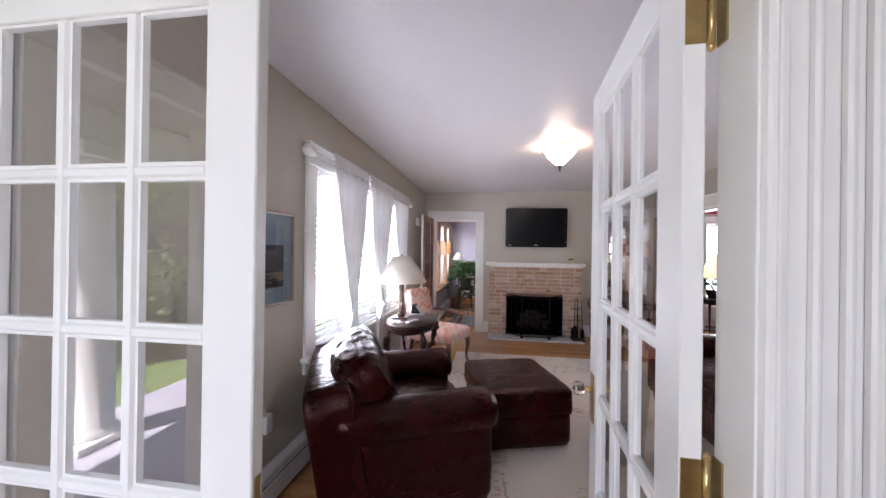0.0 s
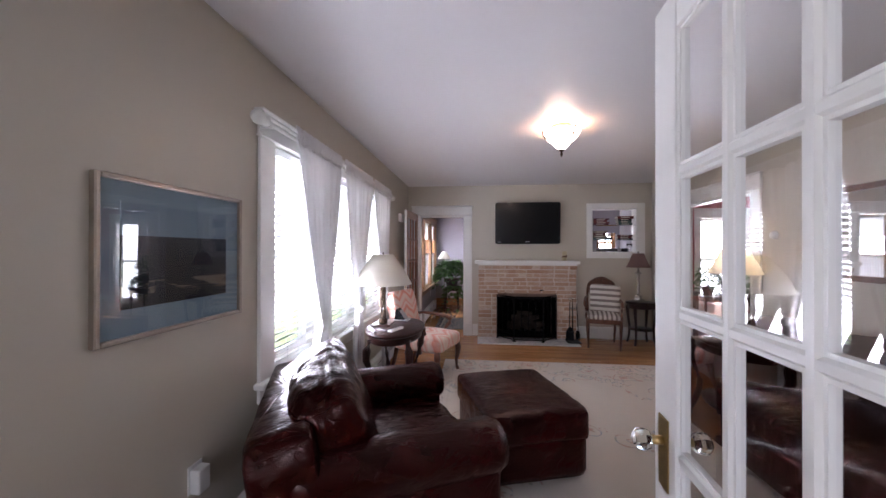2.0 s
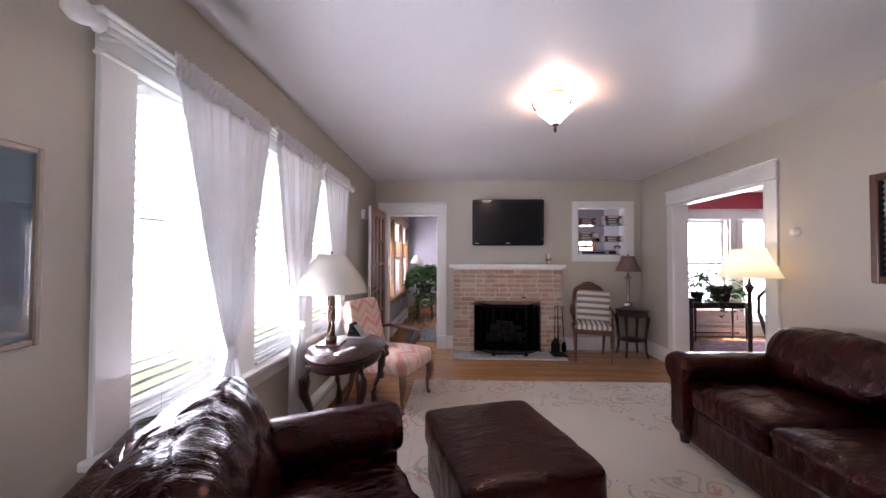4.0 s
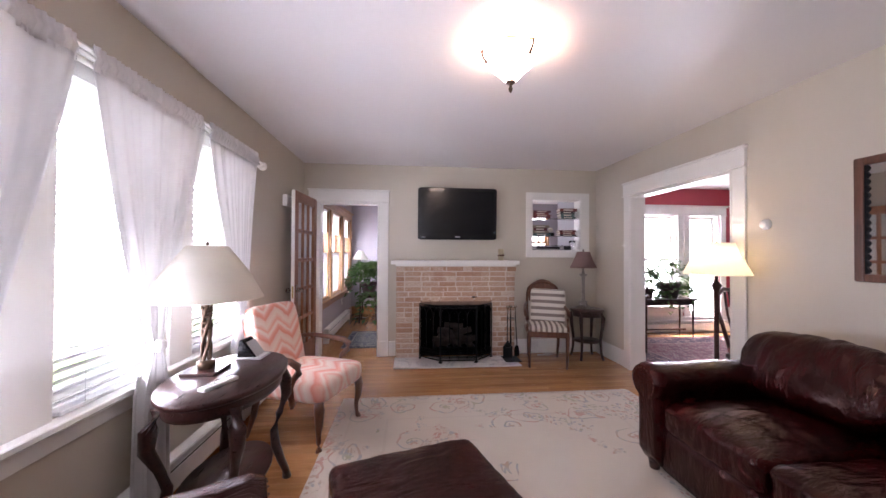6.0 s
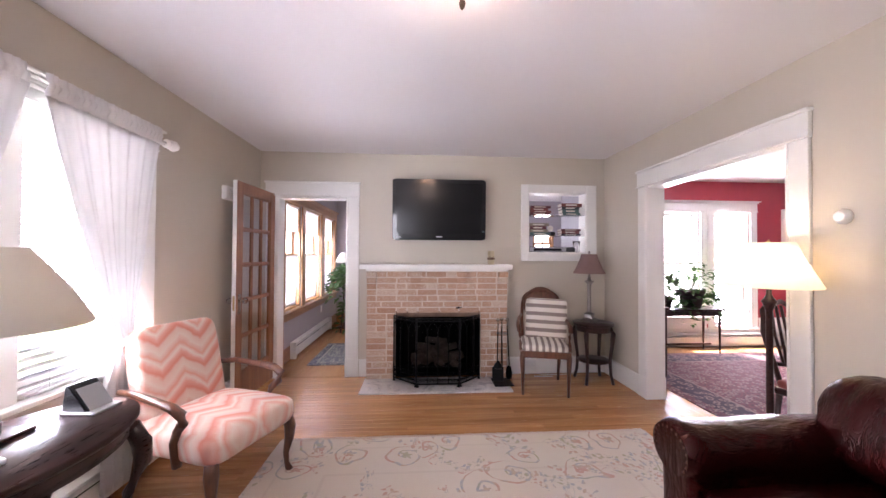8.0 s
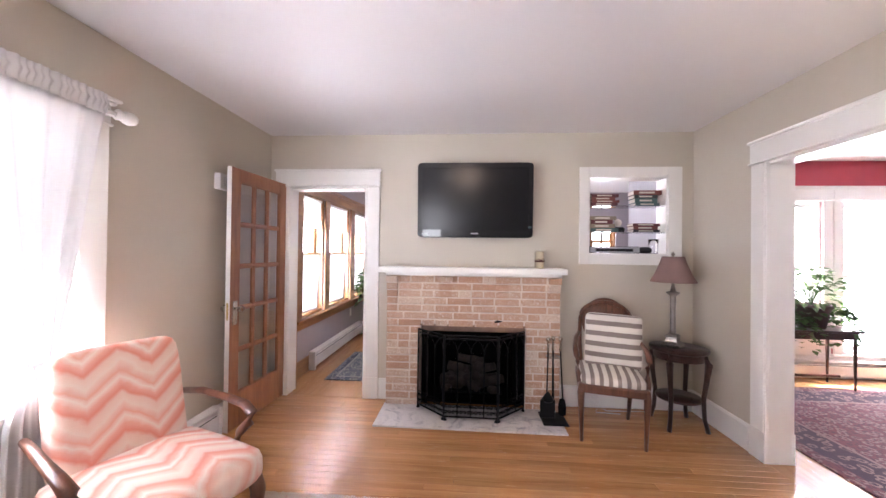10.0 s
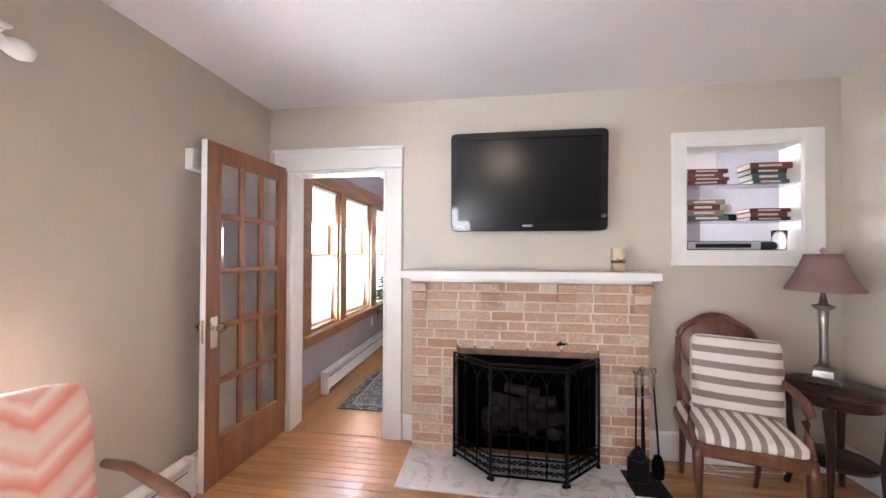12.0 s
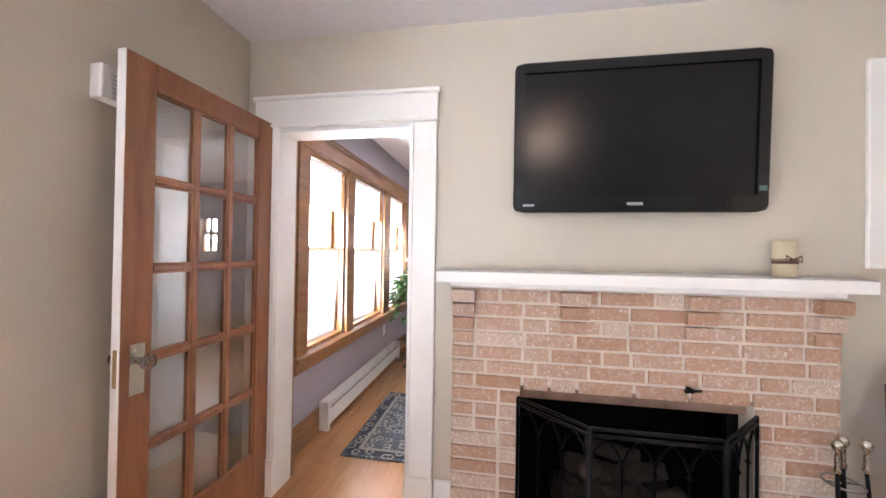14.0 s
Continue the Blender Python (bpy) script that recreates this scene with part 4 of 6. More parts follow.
part("vessel", lathe(bmesh.new(), [(0.035, 0), (0.037, 0.05), (0.042, 0.12), (0.045, 0.13), (0.041, 0.13), (0.034, 0.05), (0.031, 0.006), (0.0005, 0.006)], 18), GLASS, vs_)
dk_ = thing("charging_dock", pose(1.72, YF + 0.05, 1.58), "small black dock with a pale globe on the glass shelf", "dock")
part("base", solid(-0.05, 0.05, -0.03, 0.05, 0, 0.045, 0.008), BLACKP, dk_)
part("globe", lathe(bmesh.new(), [(0.0005, 0.05), (0.025, 0.06), (0.033, 0.085), (0.025, 0.11), (0.0005, 0.12)], 16), PAPER, dk_)

# ---- fireplace ----
FX0, FX1, FY, FTOP = -0.372, 1.160, 6.065, 1.17
fp = thing("fireplace", pose(0, 0, 0), "whitewashed brick fireplace with white mantel shelf", "fireplace")
for b_ in ((FX0 + 0.006, -0.064, FY + 0.006, YF, 0, FTOP), (0.866, FX1 - 0.006, FY + 0.006, YF, 0, FTOP), (-0.064, 0.866, FY + 0.006, YF, 0.735, FTOP)):
    part("mortar", solid(*b_), MORTAR, fp)
fb = bmesh.new()
for b_ in ((-0.066, -0.02, FY + 0.1, 6.75, 0, 0.735), (0.82, 0.868, FY + 0.1, 6.75, 0, 0.735), (-0.02, 0.82, 6.55, 6.6, 0, 0.735), (-0.066, 0.868, FY + 0.1, 6.75, 0.70, 0.738), (-0.02, 0.82, FY + 0.1, 6.55, 0.0, 0.012)):
    box(fb, *b_)
part("firebox", fb, SOOT, fp, "soot black firebox")
part("firebox_lintel", solid(-0.062, 0.864, FY + 0.045, FY + 0.10, 0.665, 0.735, 0.004), SOOTBRICK, fp, "smoke stained inner lintel")
mant = part("mantel_shelf", solid(-0.435, 1.195, 5.955, YF, 1.195, 1.245, 0.005, 2), TRIM, fp, "white painted mantel shelf")
part("bed_moulding", solid(FX0 - 0.01, FX1 + 0.01, FY - 0.02, YF, FTOP, 1.195, 0.004), TRIM, fp)
hearth = thing("hearth_slab", pose(0, 0, 0), "grey veined white marble hearth slab set in the floor", "hearth")
hb = bmesh.new()
hv = [hb.verts.new(p) for p in ((-0.385, 5.665, 0.0), (1.125, 5.655, 0.0), (1.125, FY + 0.02, 0.0), (-0.385, FY + 0.02, 0.0))]
hf = hb.faces.new(hv)
ex_ = bmesh.ops.extrude_face_region(hb, geom=[hf])
bmesh.ops.translate(hb, verts=[v for v in ex_["geom"] if isinstance(v, bmesh.types.BMVert)], vec=(0, 0, 0.014))
bmesh.ops.bevel(hb, geom=[e for e in hb.edges], offset=0.003, segments=1, affect="EDGES")
part("slab", hb, MARBLE, hearth)
dm = thing("damper_knob", pose(0.62, FY - 0.002, 0.775), "small black damper handle on the brickwork", "damper handle")
db = bmesh.new()
tube(db, [(0, 0.01, 0), (0, -0.03, 0)], 0.01, 10)
tube(db, [(-0.028, -0.03, -0.002), (0.034, -0.03, 0.004)], [0.009, 0.006], 8)
part("handle", db, IRON, dm)

# logs on a grate
lg = thing("gas_logs", pose(0.39, 6.28, 0.012), "charred ceramic logs piled on an iron grate", "logs")
random.seed(9)
for i_, (x_, y_, z_, l_, a_, r_) in enumerate(((0, 0.05, 0.16, 0.52, 4, 0.055), (-0.1, -0.05, 0.17, 0.36, -12, 0.05), (0.14, -0.06, 0.17, 0.34, 16, 0.048), (-0.05, 0, 0.26, 0.36, -24, 0.046), (0.1, 0.0, 0.27, 0.30, 30, 0.042), (0.0, 0.02, 0.35, 0.24, -8, 0.04))):
    b_ = bmesh.new()
    d_ = Vector((math.cos(radians(a_)), 0.25 * math.sin(i_), math.sin(radians(a_)) * 0.5))
    pts_ = [Vector((x_, y_, z_)) + d_ * (k / 5 - 0.5) * l_ for k in range(6)]
    tube(b_, pts_, [r_ * random.uniform(0.8, 1.1) for k in range(6)], 9)
    part("log", b_, CHAR, lg)
for k_ in range(16):
    b_ = bmesh.new()
    lvl_ = k_ // 6
    at_ = (random.uniform(-0.24, 0.24) * (1 - 0.22 * lvl_), random.uniform(-0.13, -0.04) + 0.03 * lvl_, 0.125 + 0.085 * lvl_ + random.uniform(-0.01, 0.02))
    tn_ = Matrix.Rotation(random.uniform(-0.7, 0.7), 3, "Y") @ Matrix.Rotation(random.uniform(-0.9, 0.9), 3, "Z")
    pillow(b_, random.uniform(0.08, 0.13), random.uniform(0.06, 0.09), random.uniform(0.055, 0.08), at_, 0.9, 0.8, 16, 10, 0.03, k_ * 1.7, turn=tn_)
    part("chunk", b_, CHAR, lg)
gr_ = bmesh.new()
for k_ in range(7):
    tube(gr_, [(-0.27 + 0.09 * k_, -0.14, 0.13), (-0.27 + 0.09 * k_, -0.13, 0.09), (-0.27 + 0.09 * k_, 0.12, 0.09), (-0.27 + 0.09 * k_, 0.15, 0.16)], 0.007, 6)
for x_ in (-0.25, 0.25):
    for y_ in (-0.1, 0.1):
        tube(gr_, [(x_, y_, 0.09), (x_, y_, 0.0)], 0.007, 6)
tube(gr_, [(-0.28, -0.1, 0.085), (0.28, -0.1, 0.085)], 0.007, 6)
part("grate", gr_, IRON, lg)

# folding fire screen with pointed arches
fs = thing("fire_screen", pose(0, 0, 0.014), "black wrought iron folding fire screen with pointed arches", "fire screen")


def screen_panel(p, q, height, arches, scroll):
    p, q = Vector((*p, 0)), Vector((*q, 0))
    d = q - p
    at = lambda u, z: p + d * u + Vector((0, 0, z))
    fr_ = bmesh.new()
    for a, b in ((at(0, 0.0), at(0, height)), (at(1, 0.0), at(1, height)), (at(0, height), at(1, height)), (at(0, 0.03), at(1, 0.03)), (at(0, height - 0.025), at(1, height - 0.025))):
        tube(fr_, [a, b], 0.007, 6)
    panel = part("panel", fr_, IRON, fs)
    bars = bmesh.new()
    for k in range(1, arches):
        tube(bars, [at(k / arches, 0.03), at(k / arches, height - 0.1)], 0.0045, 6)
        lathe(bars, [(0.001, -0.012), (0.011, 0), (0.001, 0.012)], 8, at(k / arches, height - 0.14))
    for k in range(arches):
        c0, c1 = k / arches, (k + 1) / arches
        tube(bars, [at(c0, height - 0.12), at(c0 + 0.15 * (c1 - c0), height - 0.075), at((c0 + c1) / 2, height - 0.03), at(c1 - 0.15 * (c1 - c0), height - 0.075), at(c1, height - 0.12)], 0.0045, 6)
    part("arches", bars, IRON, panel)
    sc = bmesh.new()
    n = scroll
    for k in range(n):
        for s, hz in ((1, 0.066), (-1, 0.066), (1, 0.118), (-1, 0.118)):
            u = (k + 0.5) / n
            L = d.length / n * 0.55
            pts = []
            for a in range(15):
                g = a / 14 * 7.5 + (0.0 if hz < 0.1 else math.pi)
                r = min(L * 0.46, 0.027) * (1 - a / 17)
                pts.append(at(u, hz) + d.normalized() * s * (L * 0.46 - r * math.cos(g)) + Vector((0, 0, (r * math.sin(g)))))
            tube(sc, pts, 0.0045, 5)
    tube(sc, [at(0, 0.145), at(1, 0.145)], 0.005, 6)
    part("scrollwork", sc, IRON, panel)
    ms = bmesh.new()
    nrm = d.normalized().cross(Vector((0, 0, 1))) * 0.012
    vs = [ms.verts.new(v + nrm) for v in (at(0.01, 0.03), at(0.99, 0.03), at(0.99, height - 0.03), at(0.01, height - 0.03))]
    ms.faces.new(vs)
    part("wire_mesh", ms, WIREMESH, panel, "fine black wire mesh")
    for u in (0.02, 0.98):
        part("foot", lathe(bmesh.new(), [(0.014, 0.0), (0.016, 0.008), (0.007, 0.02)], 8, at(u, 0)), IRON, panel)


screen_panel((-0.075, 6.02), (0.165, 5.80), 0.685, 3, 5)
screen_panel((0.170, 5.797), (0.60, 5.79), 0.685, 4, 7)
screen_panel((0.61, 5.793), (0.845, 6.02), 0.685, 3, 5)

# fireplace tools
ft_ = thing("fireplace_tool_set", pose(1.075, 5.93, 0.014), "black iron fireplace tools with polished knobs on a stand", "fireplace tools")
b_ = bmesh.new()
box(b_, -0.11, 0.09, -0.16, 0.07, 0, 0.012, 0.004)
tube(b_, [(0, 0.02, 0.01), (0, 0.02, 0.62)], 0.008, 8)
part("stand", b_, IRON, ft_)
b_ = bmesh.new()
tube(b_, [(0.055 * math.cos(a), 0.02 + 0.055 * math.sin(a), 0.50) for a in [k * math.pi / 8 for k in range(17)]], 0.004, 6)
tube(b_, [(-0.055, 0.02, 0.5), (0.055, 0.02, 0.5)], 0.004, 6)
part("hook_ring", b_, NICKEL, ft_)
for nm_, x_, y_, lean_ in (("poker", 0.0, 0.02, 0.0), ("shovel", -0.05, -0.02, -0.05), ("brush", 0.055, 0.0, 0.05)):
    b_ = bmesh.new()
    tube(b_, [(x_ + lean_ * 0.3, y_ - 0.03, 0.16), (x_, y_, 0.56)], 0.006, 8)
    tl_ = part(nm_, b_, IRON, ft_)
    b_ = bmesh.new()
    lathe(b_, [(0.006, 0.0), (0.012, 0.01), (0.008, 0.03), (0.009, 0.06), (0.006, 0.075), (0.014, 0.085), (0.019, 0.1), (0.014, 0.115), (0.001, 0.12)], 14, (x_, y_, 0.55))
    part("handle_knob", b_, STEEL, tl_, "polished turned metal handle")
    b_ = bmesh.new()
    if nm_ == "shovel":
        box(b_, x_ - 0.075, x_ + 0.045, y_ - 0.075, y_ - 0.055, 0.03, 0.18, 0.008)
        lathe(b_, [(0.03, 0.16), (0.05, 0.18), (0.03, 0.21), (0.008, 0.24)], 12, (x_ - 0.012, y_ - 0.06, 0), 1.0)
        part("blade", b_, IRON, tl_)
    elif nm_ == "brush":
        lathe(b_, [(0.030, 0.04), (0.034, 0.1), (0.022, 0.16), (0.008, 0.17)], 12, (x_ + 0.01, y_ - 0.03, 0))
        part("bristles", b_, SOOT, tl_)

# television
tv = thing("television", Matrix.Translation((0.408, 6.19, 1.848)) @ Matrix.Rotation(radians(2.3), 4, "X"), "black flat screen television on a wall bracket, switched off", "television")
part("body", solid(-0.49, 0.49, -0.105, -0.05, -0.31, 0.31, 0.02, 2), BLACKP, tv)
fr_ = bmesh.new()
loops_ = []
for y_, grow_ in ((-0.085, 0.0), (-0.122, 0.0), (-0.128, -0.006), (-0.128, None), (-0.112, None)):
    ring_ = []
    for k_ in range(96):
        a_ = 8 * k_ / 96
        qx_, qz_ = ((1, a_ - 1) if a_ < 2 else (3 - a_, 1) if a_ < 4 else (-1, 5 - a_) if a_ < 6 else (a_ - 7, -1))
        if grow_ is None:
            ring_.append(fr_.verts.new((0.466 * qx_, y_, 0.2745 * qz_ + 0.0115)))
        else:
            x_, z_ = (0.512 + grow_) * qx_, (0.333 + grow_) * qz_
            cx_, cz_ = max(0.0, abs(x_) - 0.482), max(0.0, abs(z_) - 0.303)
            over_ = math.hypot(cx_, cz_)
            if cx_ > 0 and cz_ > 0 and over_ > 0.03 + grow_:
                s_ = (0.03 + grow_) / over_
                x_, z_ = math.copysign(0.482 + cx_ * s_, x_), math.copysign(0.303 + cz_ * s_, z_)
            ring_.append(fr_.verts.new((x_, y_, z_)))
    loops_.append(ring_)
for p_, q_ in zip(loops_, loops_[1:]):
    for k_ in range(96):
        fr_.faces.new((p_[k_], p_[(k_ + 1) % 96], q_[(k_ + 1) % 96], q_[k_]))
bmesh.ops.recalc_face_normals(fr_, faces=fr_.faces)
part("bezel", fr_, BLACKP, tv, "glossy black bezel")
part("screen", solid(-0.4655, 0.4655, -0.118, -0.10, -0.2625, 0.2855), SCREEN, tv, "dark reflective screen")
part("logo_bar", solid(-0.032, 0.032, -0.1295, -0.128, -0.302, -0.290), SILVERP, tv)
part("badge", solid(-0.47, -0.42, -0.1295, -0.128, -0.306, -0.296), SILVERP, tv)
part("sticker", solid(0.472, 0.5, -0.1295, -0.128, -0.246, -0.225), BOOKS[2], tv)
part("sensor_strip", solid(-0.25, 0.25, -0.1295, -0.128, -0.322, -0.314), SCREEN, tv)
part("wall_bracket", solid(-0.2, 0.2, -0.05, 0.006, -0.15, 0.15, 0.004), IRON, tv)

# candle on the mantel
cd = thing("candle_jar", pose(0.985, 6.09, 1.245), "amber candle in glass tied with dark ribbon on the mantel", "candle")
part("jar", lathe(bmesh.new(), [(0.034, 0.0), (0.039, 0.003), (0.039, 0.146), (0.037, 0.15), (0.034, 0.146), (0.033, 0.125), (0.0005, 0.122)], 24), WAX, cd)
part("ribbon", lathe(bmesh.new(), [(0.0388, 0.055), (0.0415, 0.057), (0.0415, 0.067), (0.0388, 0.069)], 20), LIPRED, cd)
b_ = bmesh.new()
tube(b_, [(0.0425 * math.cos(a), 0.0425 * math.sin(a), 0.073) for a in [k * math.pi / 10 for k in range(21)]], 0.002, 5)
for s_ in (1, -1):
    tube(b_, [(0, -0.043, 0.073), (s_ * 0.026, -0.047, 0.088), (s_ * 0.028, -0.046, 0.062), (0, -0.043, 0.073)], 0.0028, 5)
part("twig_bow", b_, LIPRED, cd)


# ---- upholstered leather suite ----
def arm_block(length, x0, y, top=0.64):
    """Body of an arm: a padded upright with a fat roll on top."""
    bm = bmesh.new()
    pillow(bm, length, 0.19, top - 0.14, (x0 + length / 2, y, 0.05 + (top - 0.14) / 2), 0.18, 0.16, 44, 16, 0.004, y)
    return bm


def arm_roll(length, x0, y, top=0.64, r=0.125):
    bm = bmesh.new()
    n, seg = 22, 22
    rings = []
    for i in range(n + 1):
        u = i / n
        e = min(u, 1 - u) * length
        k = 1.0 if e > 0.05 else math.sqrt(max(0.0, 1 - (1 - e / 0.05) ** 2)) * 0.16 + 0.84
        rings.append([])
        for j in range(seg):
            a = 2 * math.pi * j / seg
            p = Vector((x0 + length * u, y + r * k * math.cos(a), top - r * 0.92 + r * 0.92 * k * math.sin(a)))
            nn = noise.noise(p * 6) + 0.6 * noise.noise(Vector((p.x * 22, p.y * 5, p.z * 5)))
            rings[-1].append(bm.verts.new(p + Vector((0, math.cos(a), math.sin(a))) * nn * 0.006))
    for a, b in zip(rings, rings[1:]):
        for k in range(seg):
            q = bm.faces.new((a[k], a[(k + 1) % seg], b[(k + 1) % seg], b[k]))
            q.smooth = True
    bm.faces.new(rings[0][::-1])
    bm.faces.new(rings[-1])
    return bm


def leather_seat(name, m, width, depth, seats, label, category, back_top=0.90, arm_top=0.64, slump=0.0):
    """Armchair or sofa, facing +x, floor at z 0."""
    o = thing(name, m, label, category)
    x0, x1 = -depth / 2, depth / 2
    yi = width / 2 - 0.24
    part("base", pillow(bmesh.new(), depth - 0.10, width - 0.16, 0.28, (-0.02, 0, 0.18), 0.14, 0.12, 56, 14, 0.004, 1), LEATHER, o)
    for s in (1, -1):
        arm = part("arm", arm_block(depth - 0.12, x0 + 0.08, s * (width / 2 - 0.13), arm_top), LEATHER, o)
        part("arm_roll", arm_roll(depth - 0.10, x0 + 0.08, s * (width / 2 - 0.125), arm_top), LEATHER, arm, "padded leather roll with a nail trimmed front")
        nb = bmesh.new()
        for k in range(16):
            a = -0.6 + k * (math.pi + 1.2) / 15
            c = Vector((x1 - 0.018, s * (width / 2 - 0.125) + 0.095 * math.cos(a), arm_top - 0.115 + 0.088 * math.sin(a)))
            v = [nb.verts.new(c + Vector((0.0, 0.006 * math.cos(g), 0.006 * math.sin(g)))) for g in [2 * math.pi * q / 6 for q in range(6)]]
            tip = nb.verts.new(c + Vector((0.006, 0, 0)))
            for q in range(6):
                nb.faces.new((v[q], v[(q + 1) % 6], tip))
        part("nail_trim", nb, BRONZE, arm)
    lean = Matrix.Rotation(radians(-10), 3, "Y")
    part("back_frame", pillow(bmesh.new(), 0.25, width - 0.03, back_top - 0.08, (x0 + 0.11, 0, 0.06 + (back_top - 0.08) / 2), 0.2, 0.14, 240, 24, 0.008, 3, turn=lean, seams=round(width / 0.155)), LEATHER, o)
    w = 2 * yi / seats
    for k in range(seats):
        yc = -yi + w * (k + 0.5)
        part("seat_cushion", pillow(bmesh.new(), depth - 0.30, w - 0.01, 0.19, (0.10, yc, 0.385), 0.34, 0.16, 144, 56, 0.010, 5 + k, 0.03, folds=0.018), LEATHER, o)
        tip = Matrix.Rotation(radians(-24), 3, "Y")
        lo, hi = yc - w / 2 - (0.13 if k == 0 else 0.015), yc + w / 2 + (0.13 if k == seats - 1 else 0.015)
        part("back_cushion", pillow(bmesh.new(), 0.30, hi - lo, back_top - 0.36, (x0 + 0.25, (lo + hi) / 2, 0.44 + (back_top - 0.36) / 2 + 0.03), 0.62, 0.34, 144, 64, 0.016, 8 + k * 2, turn=tip, folds=0.024), LEATHER, o, "plump creased leather back cushion")
    for x in (x0 + 0.1, x1 - 0.1):
        for y in (-width / 2 + 0.12, width / 2 - 0.12):
            part("foot", lathe(bmesh.new(), [(0.025, 0), (0.03, 0.01), (0.035, 0.06)], 12, (x, y, 0)), MAHOG, o)
    return o


leather_seat("leather_armchair", pose(-0.885, 2.13, 0.0, 0, 0, 25), 1.08, 0.97, 1, "wide burgundy leather armchair with rolled arms beneath the windows", "armchair", back_top=0.785, arm_top=0.66)
leather_seat("leather_sofa", pose(1.75, 2.63, 0.0, 0, 0, 180), 2.28, 1.06, 3, "burgundy leather sofa with rolled arms and creased cushions", "sofa", back_top=0.765, arm_top=0.66)
ot = thing("leather_ottoman", pose(-0.12, 2.83, 0.012, 0, 0, 16.5), "square burgundy leather ottoman standing on the rug", "ottoman")
part("top_cushion", pillow(bmesh.new(), 0.655, 0.78, 0.20, (0, 0, 0.345), 0.25, 0.10, 128, 40, 0.006, 2, 0.012, folds=0.008), LEATHER, ot)
part("body", pillow(bmesh.new(), 0.63, 0.755, 0.26, (0, 0, 0.155), 0.10, 0.08, 60, 12, 0.003, 4), LEATHER, ot)
b_ = bmesh.new()
tube(b_, [(sx * 0.318, sy * 0.38, 0.265) for sx, sy in ((-1, -0.96), (-0.96, -1), (0.96, -1), (1, -0.96), (1, 0.96), (0.96, 1), (-0.96, 1), (-1, 0.96), (-1, -0.96))], 0.006, 6)
part("piping", b_, LEATHER, ot)
for x_ in (-0.25, 0.25):
    for y_ in (-0.3, 0.3):
        part("foot", lathe(bmesh.new(), [(0.022, 0), (0.026, 0.01), (0.03, 0.04)], 10, (x_, y_, 0)), MAHOG, ot)

# ---- rugs ----
RX, RY = 1.36, 1.90
rug = thing("floral_rug", pose(0.565, 2.945, 0.0), "cream wool rug with faded rose and blue scrolls, fringed ends", "rug")
b_ = bmesh.new()
bmesh.ops.create_grid(b_, x_segments=60, y_segments=80, size=1)
for v in b_.verts:
    v.co = Vector((v.co.x * RX, v.co.y * RY, 0.009 + 0.0015 * noise.noise(Vector((v.co.x * 3, v.co.y * 4, 0)))))
ex_ = bmesh.ops.extrude_face_region(b_, geom=list(b_.faces))
for v in ex_["geom"]:
    if isinstance(v, bmesh.types.BMVert):
        v.co.z = 0.0
part("carpet", b_, floral_rug(RX, RY), rug)
b_ = bmesh.new()
random.seed(3)
for s_ in (1, -1):
    for k_ in range(190):
        x_ = -RX + 2 * RX * (k_ + 0.5) / 190
        d_ = random.uniform(-0.006, 0.006)
        box(b_, x_ - 0.004, x_ + 0.004, min(s_ * RY, s_ * (RY + 0.035) + d_), max(s_ * RY, s_ * (RY + 0.035) + d_), 0.001, 0.005)
tagged(part("fringe", b_, FRINGE, rug), kind="stuff")
r2 = thing("runner_rug", pose(-0.78, 7.12, 0.0), "navy patterned wool mat on the sun room floor", "rug")
part("carpet", solid(-0.38, 0.38, -0.52, 0.52, 0, 0.01, 0.003), persian_rug("navy_patterned_wool", 0.38, 0.52, (0.085, 0.095, 0.10), (0.018, 0.022, 0.035), (0.27, 0.25, 0.21)), r2)
r3 = thing("dining_rug", pose(4.15, 5.25, 0.0), "worn red oriental rug on the dining room floor", "rug")
part("carpet", solid(-1.45, 1.45, -1.62, 1.62, 0, 0.01, 0.003), persian_rug("red_oriental_wool", 1.45, 1.62, (0.13, 0.035, 0.042), (0.04, 0.018, 0.03), (0.24, 0.15, 0.13)), r3)


# ---- coral chair ----
def cabriole(bm, x, y, top, sx, sy, r0=0.03):
    """A curved leg that bows out at the knee and in at the ankle."""
    pts, rad = [], []
    for u, off, r in ((0, 0.0, r0), (0.18, 0.014, r0 * 1.08), (0.4, 0.010, r0 * 0.85), (0.65, -0.008, r0 * 0.55), (0.85, -0.004, r0 * 0.45), (0.95, 0.008, r0 * 0.62), (1.0, 0.014, r0 * 0.7)):
        pts.append((x + sx * off, y + sy * off, top * (1 - u)))
        rad.append(r)
    return tube(bm, pts, rad, 10)


def uv_by(ob, fn):
    me = ob.data
    lay = me.uv_layers.new(name="UVMap")
    for lp in me.loops:
        lay.data[lp.index].uv = fn(me.vertices[lp.vertex_index].co)


pc = thing("coral_armchair", pose(-0.97, 4.36, 0.0, 0, 0, -20.5), "open armchair in coral zigzag fabric with curved walnut arms", "armchair")
seat = part("seat", pillow(bmesh.new(), 0.60, 0.60, 0.17, (0.02, 0, 0.385), 0.42, 0.22, 48, 18, 0.004, 1, 0.02), CHEVRON, pc, "coral and cream zigzag upholstered seat")
uv_by(seat, lambda c: (c.y + 0.5, c.x + 0.3 * c.z))
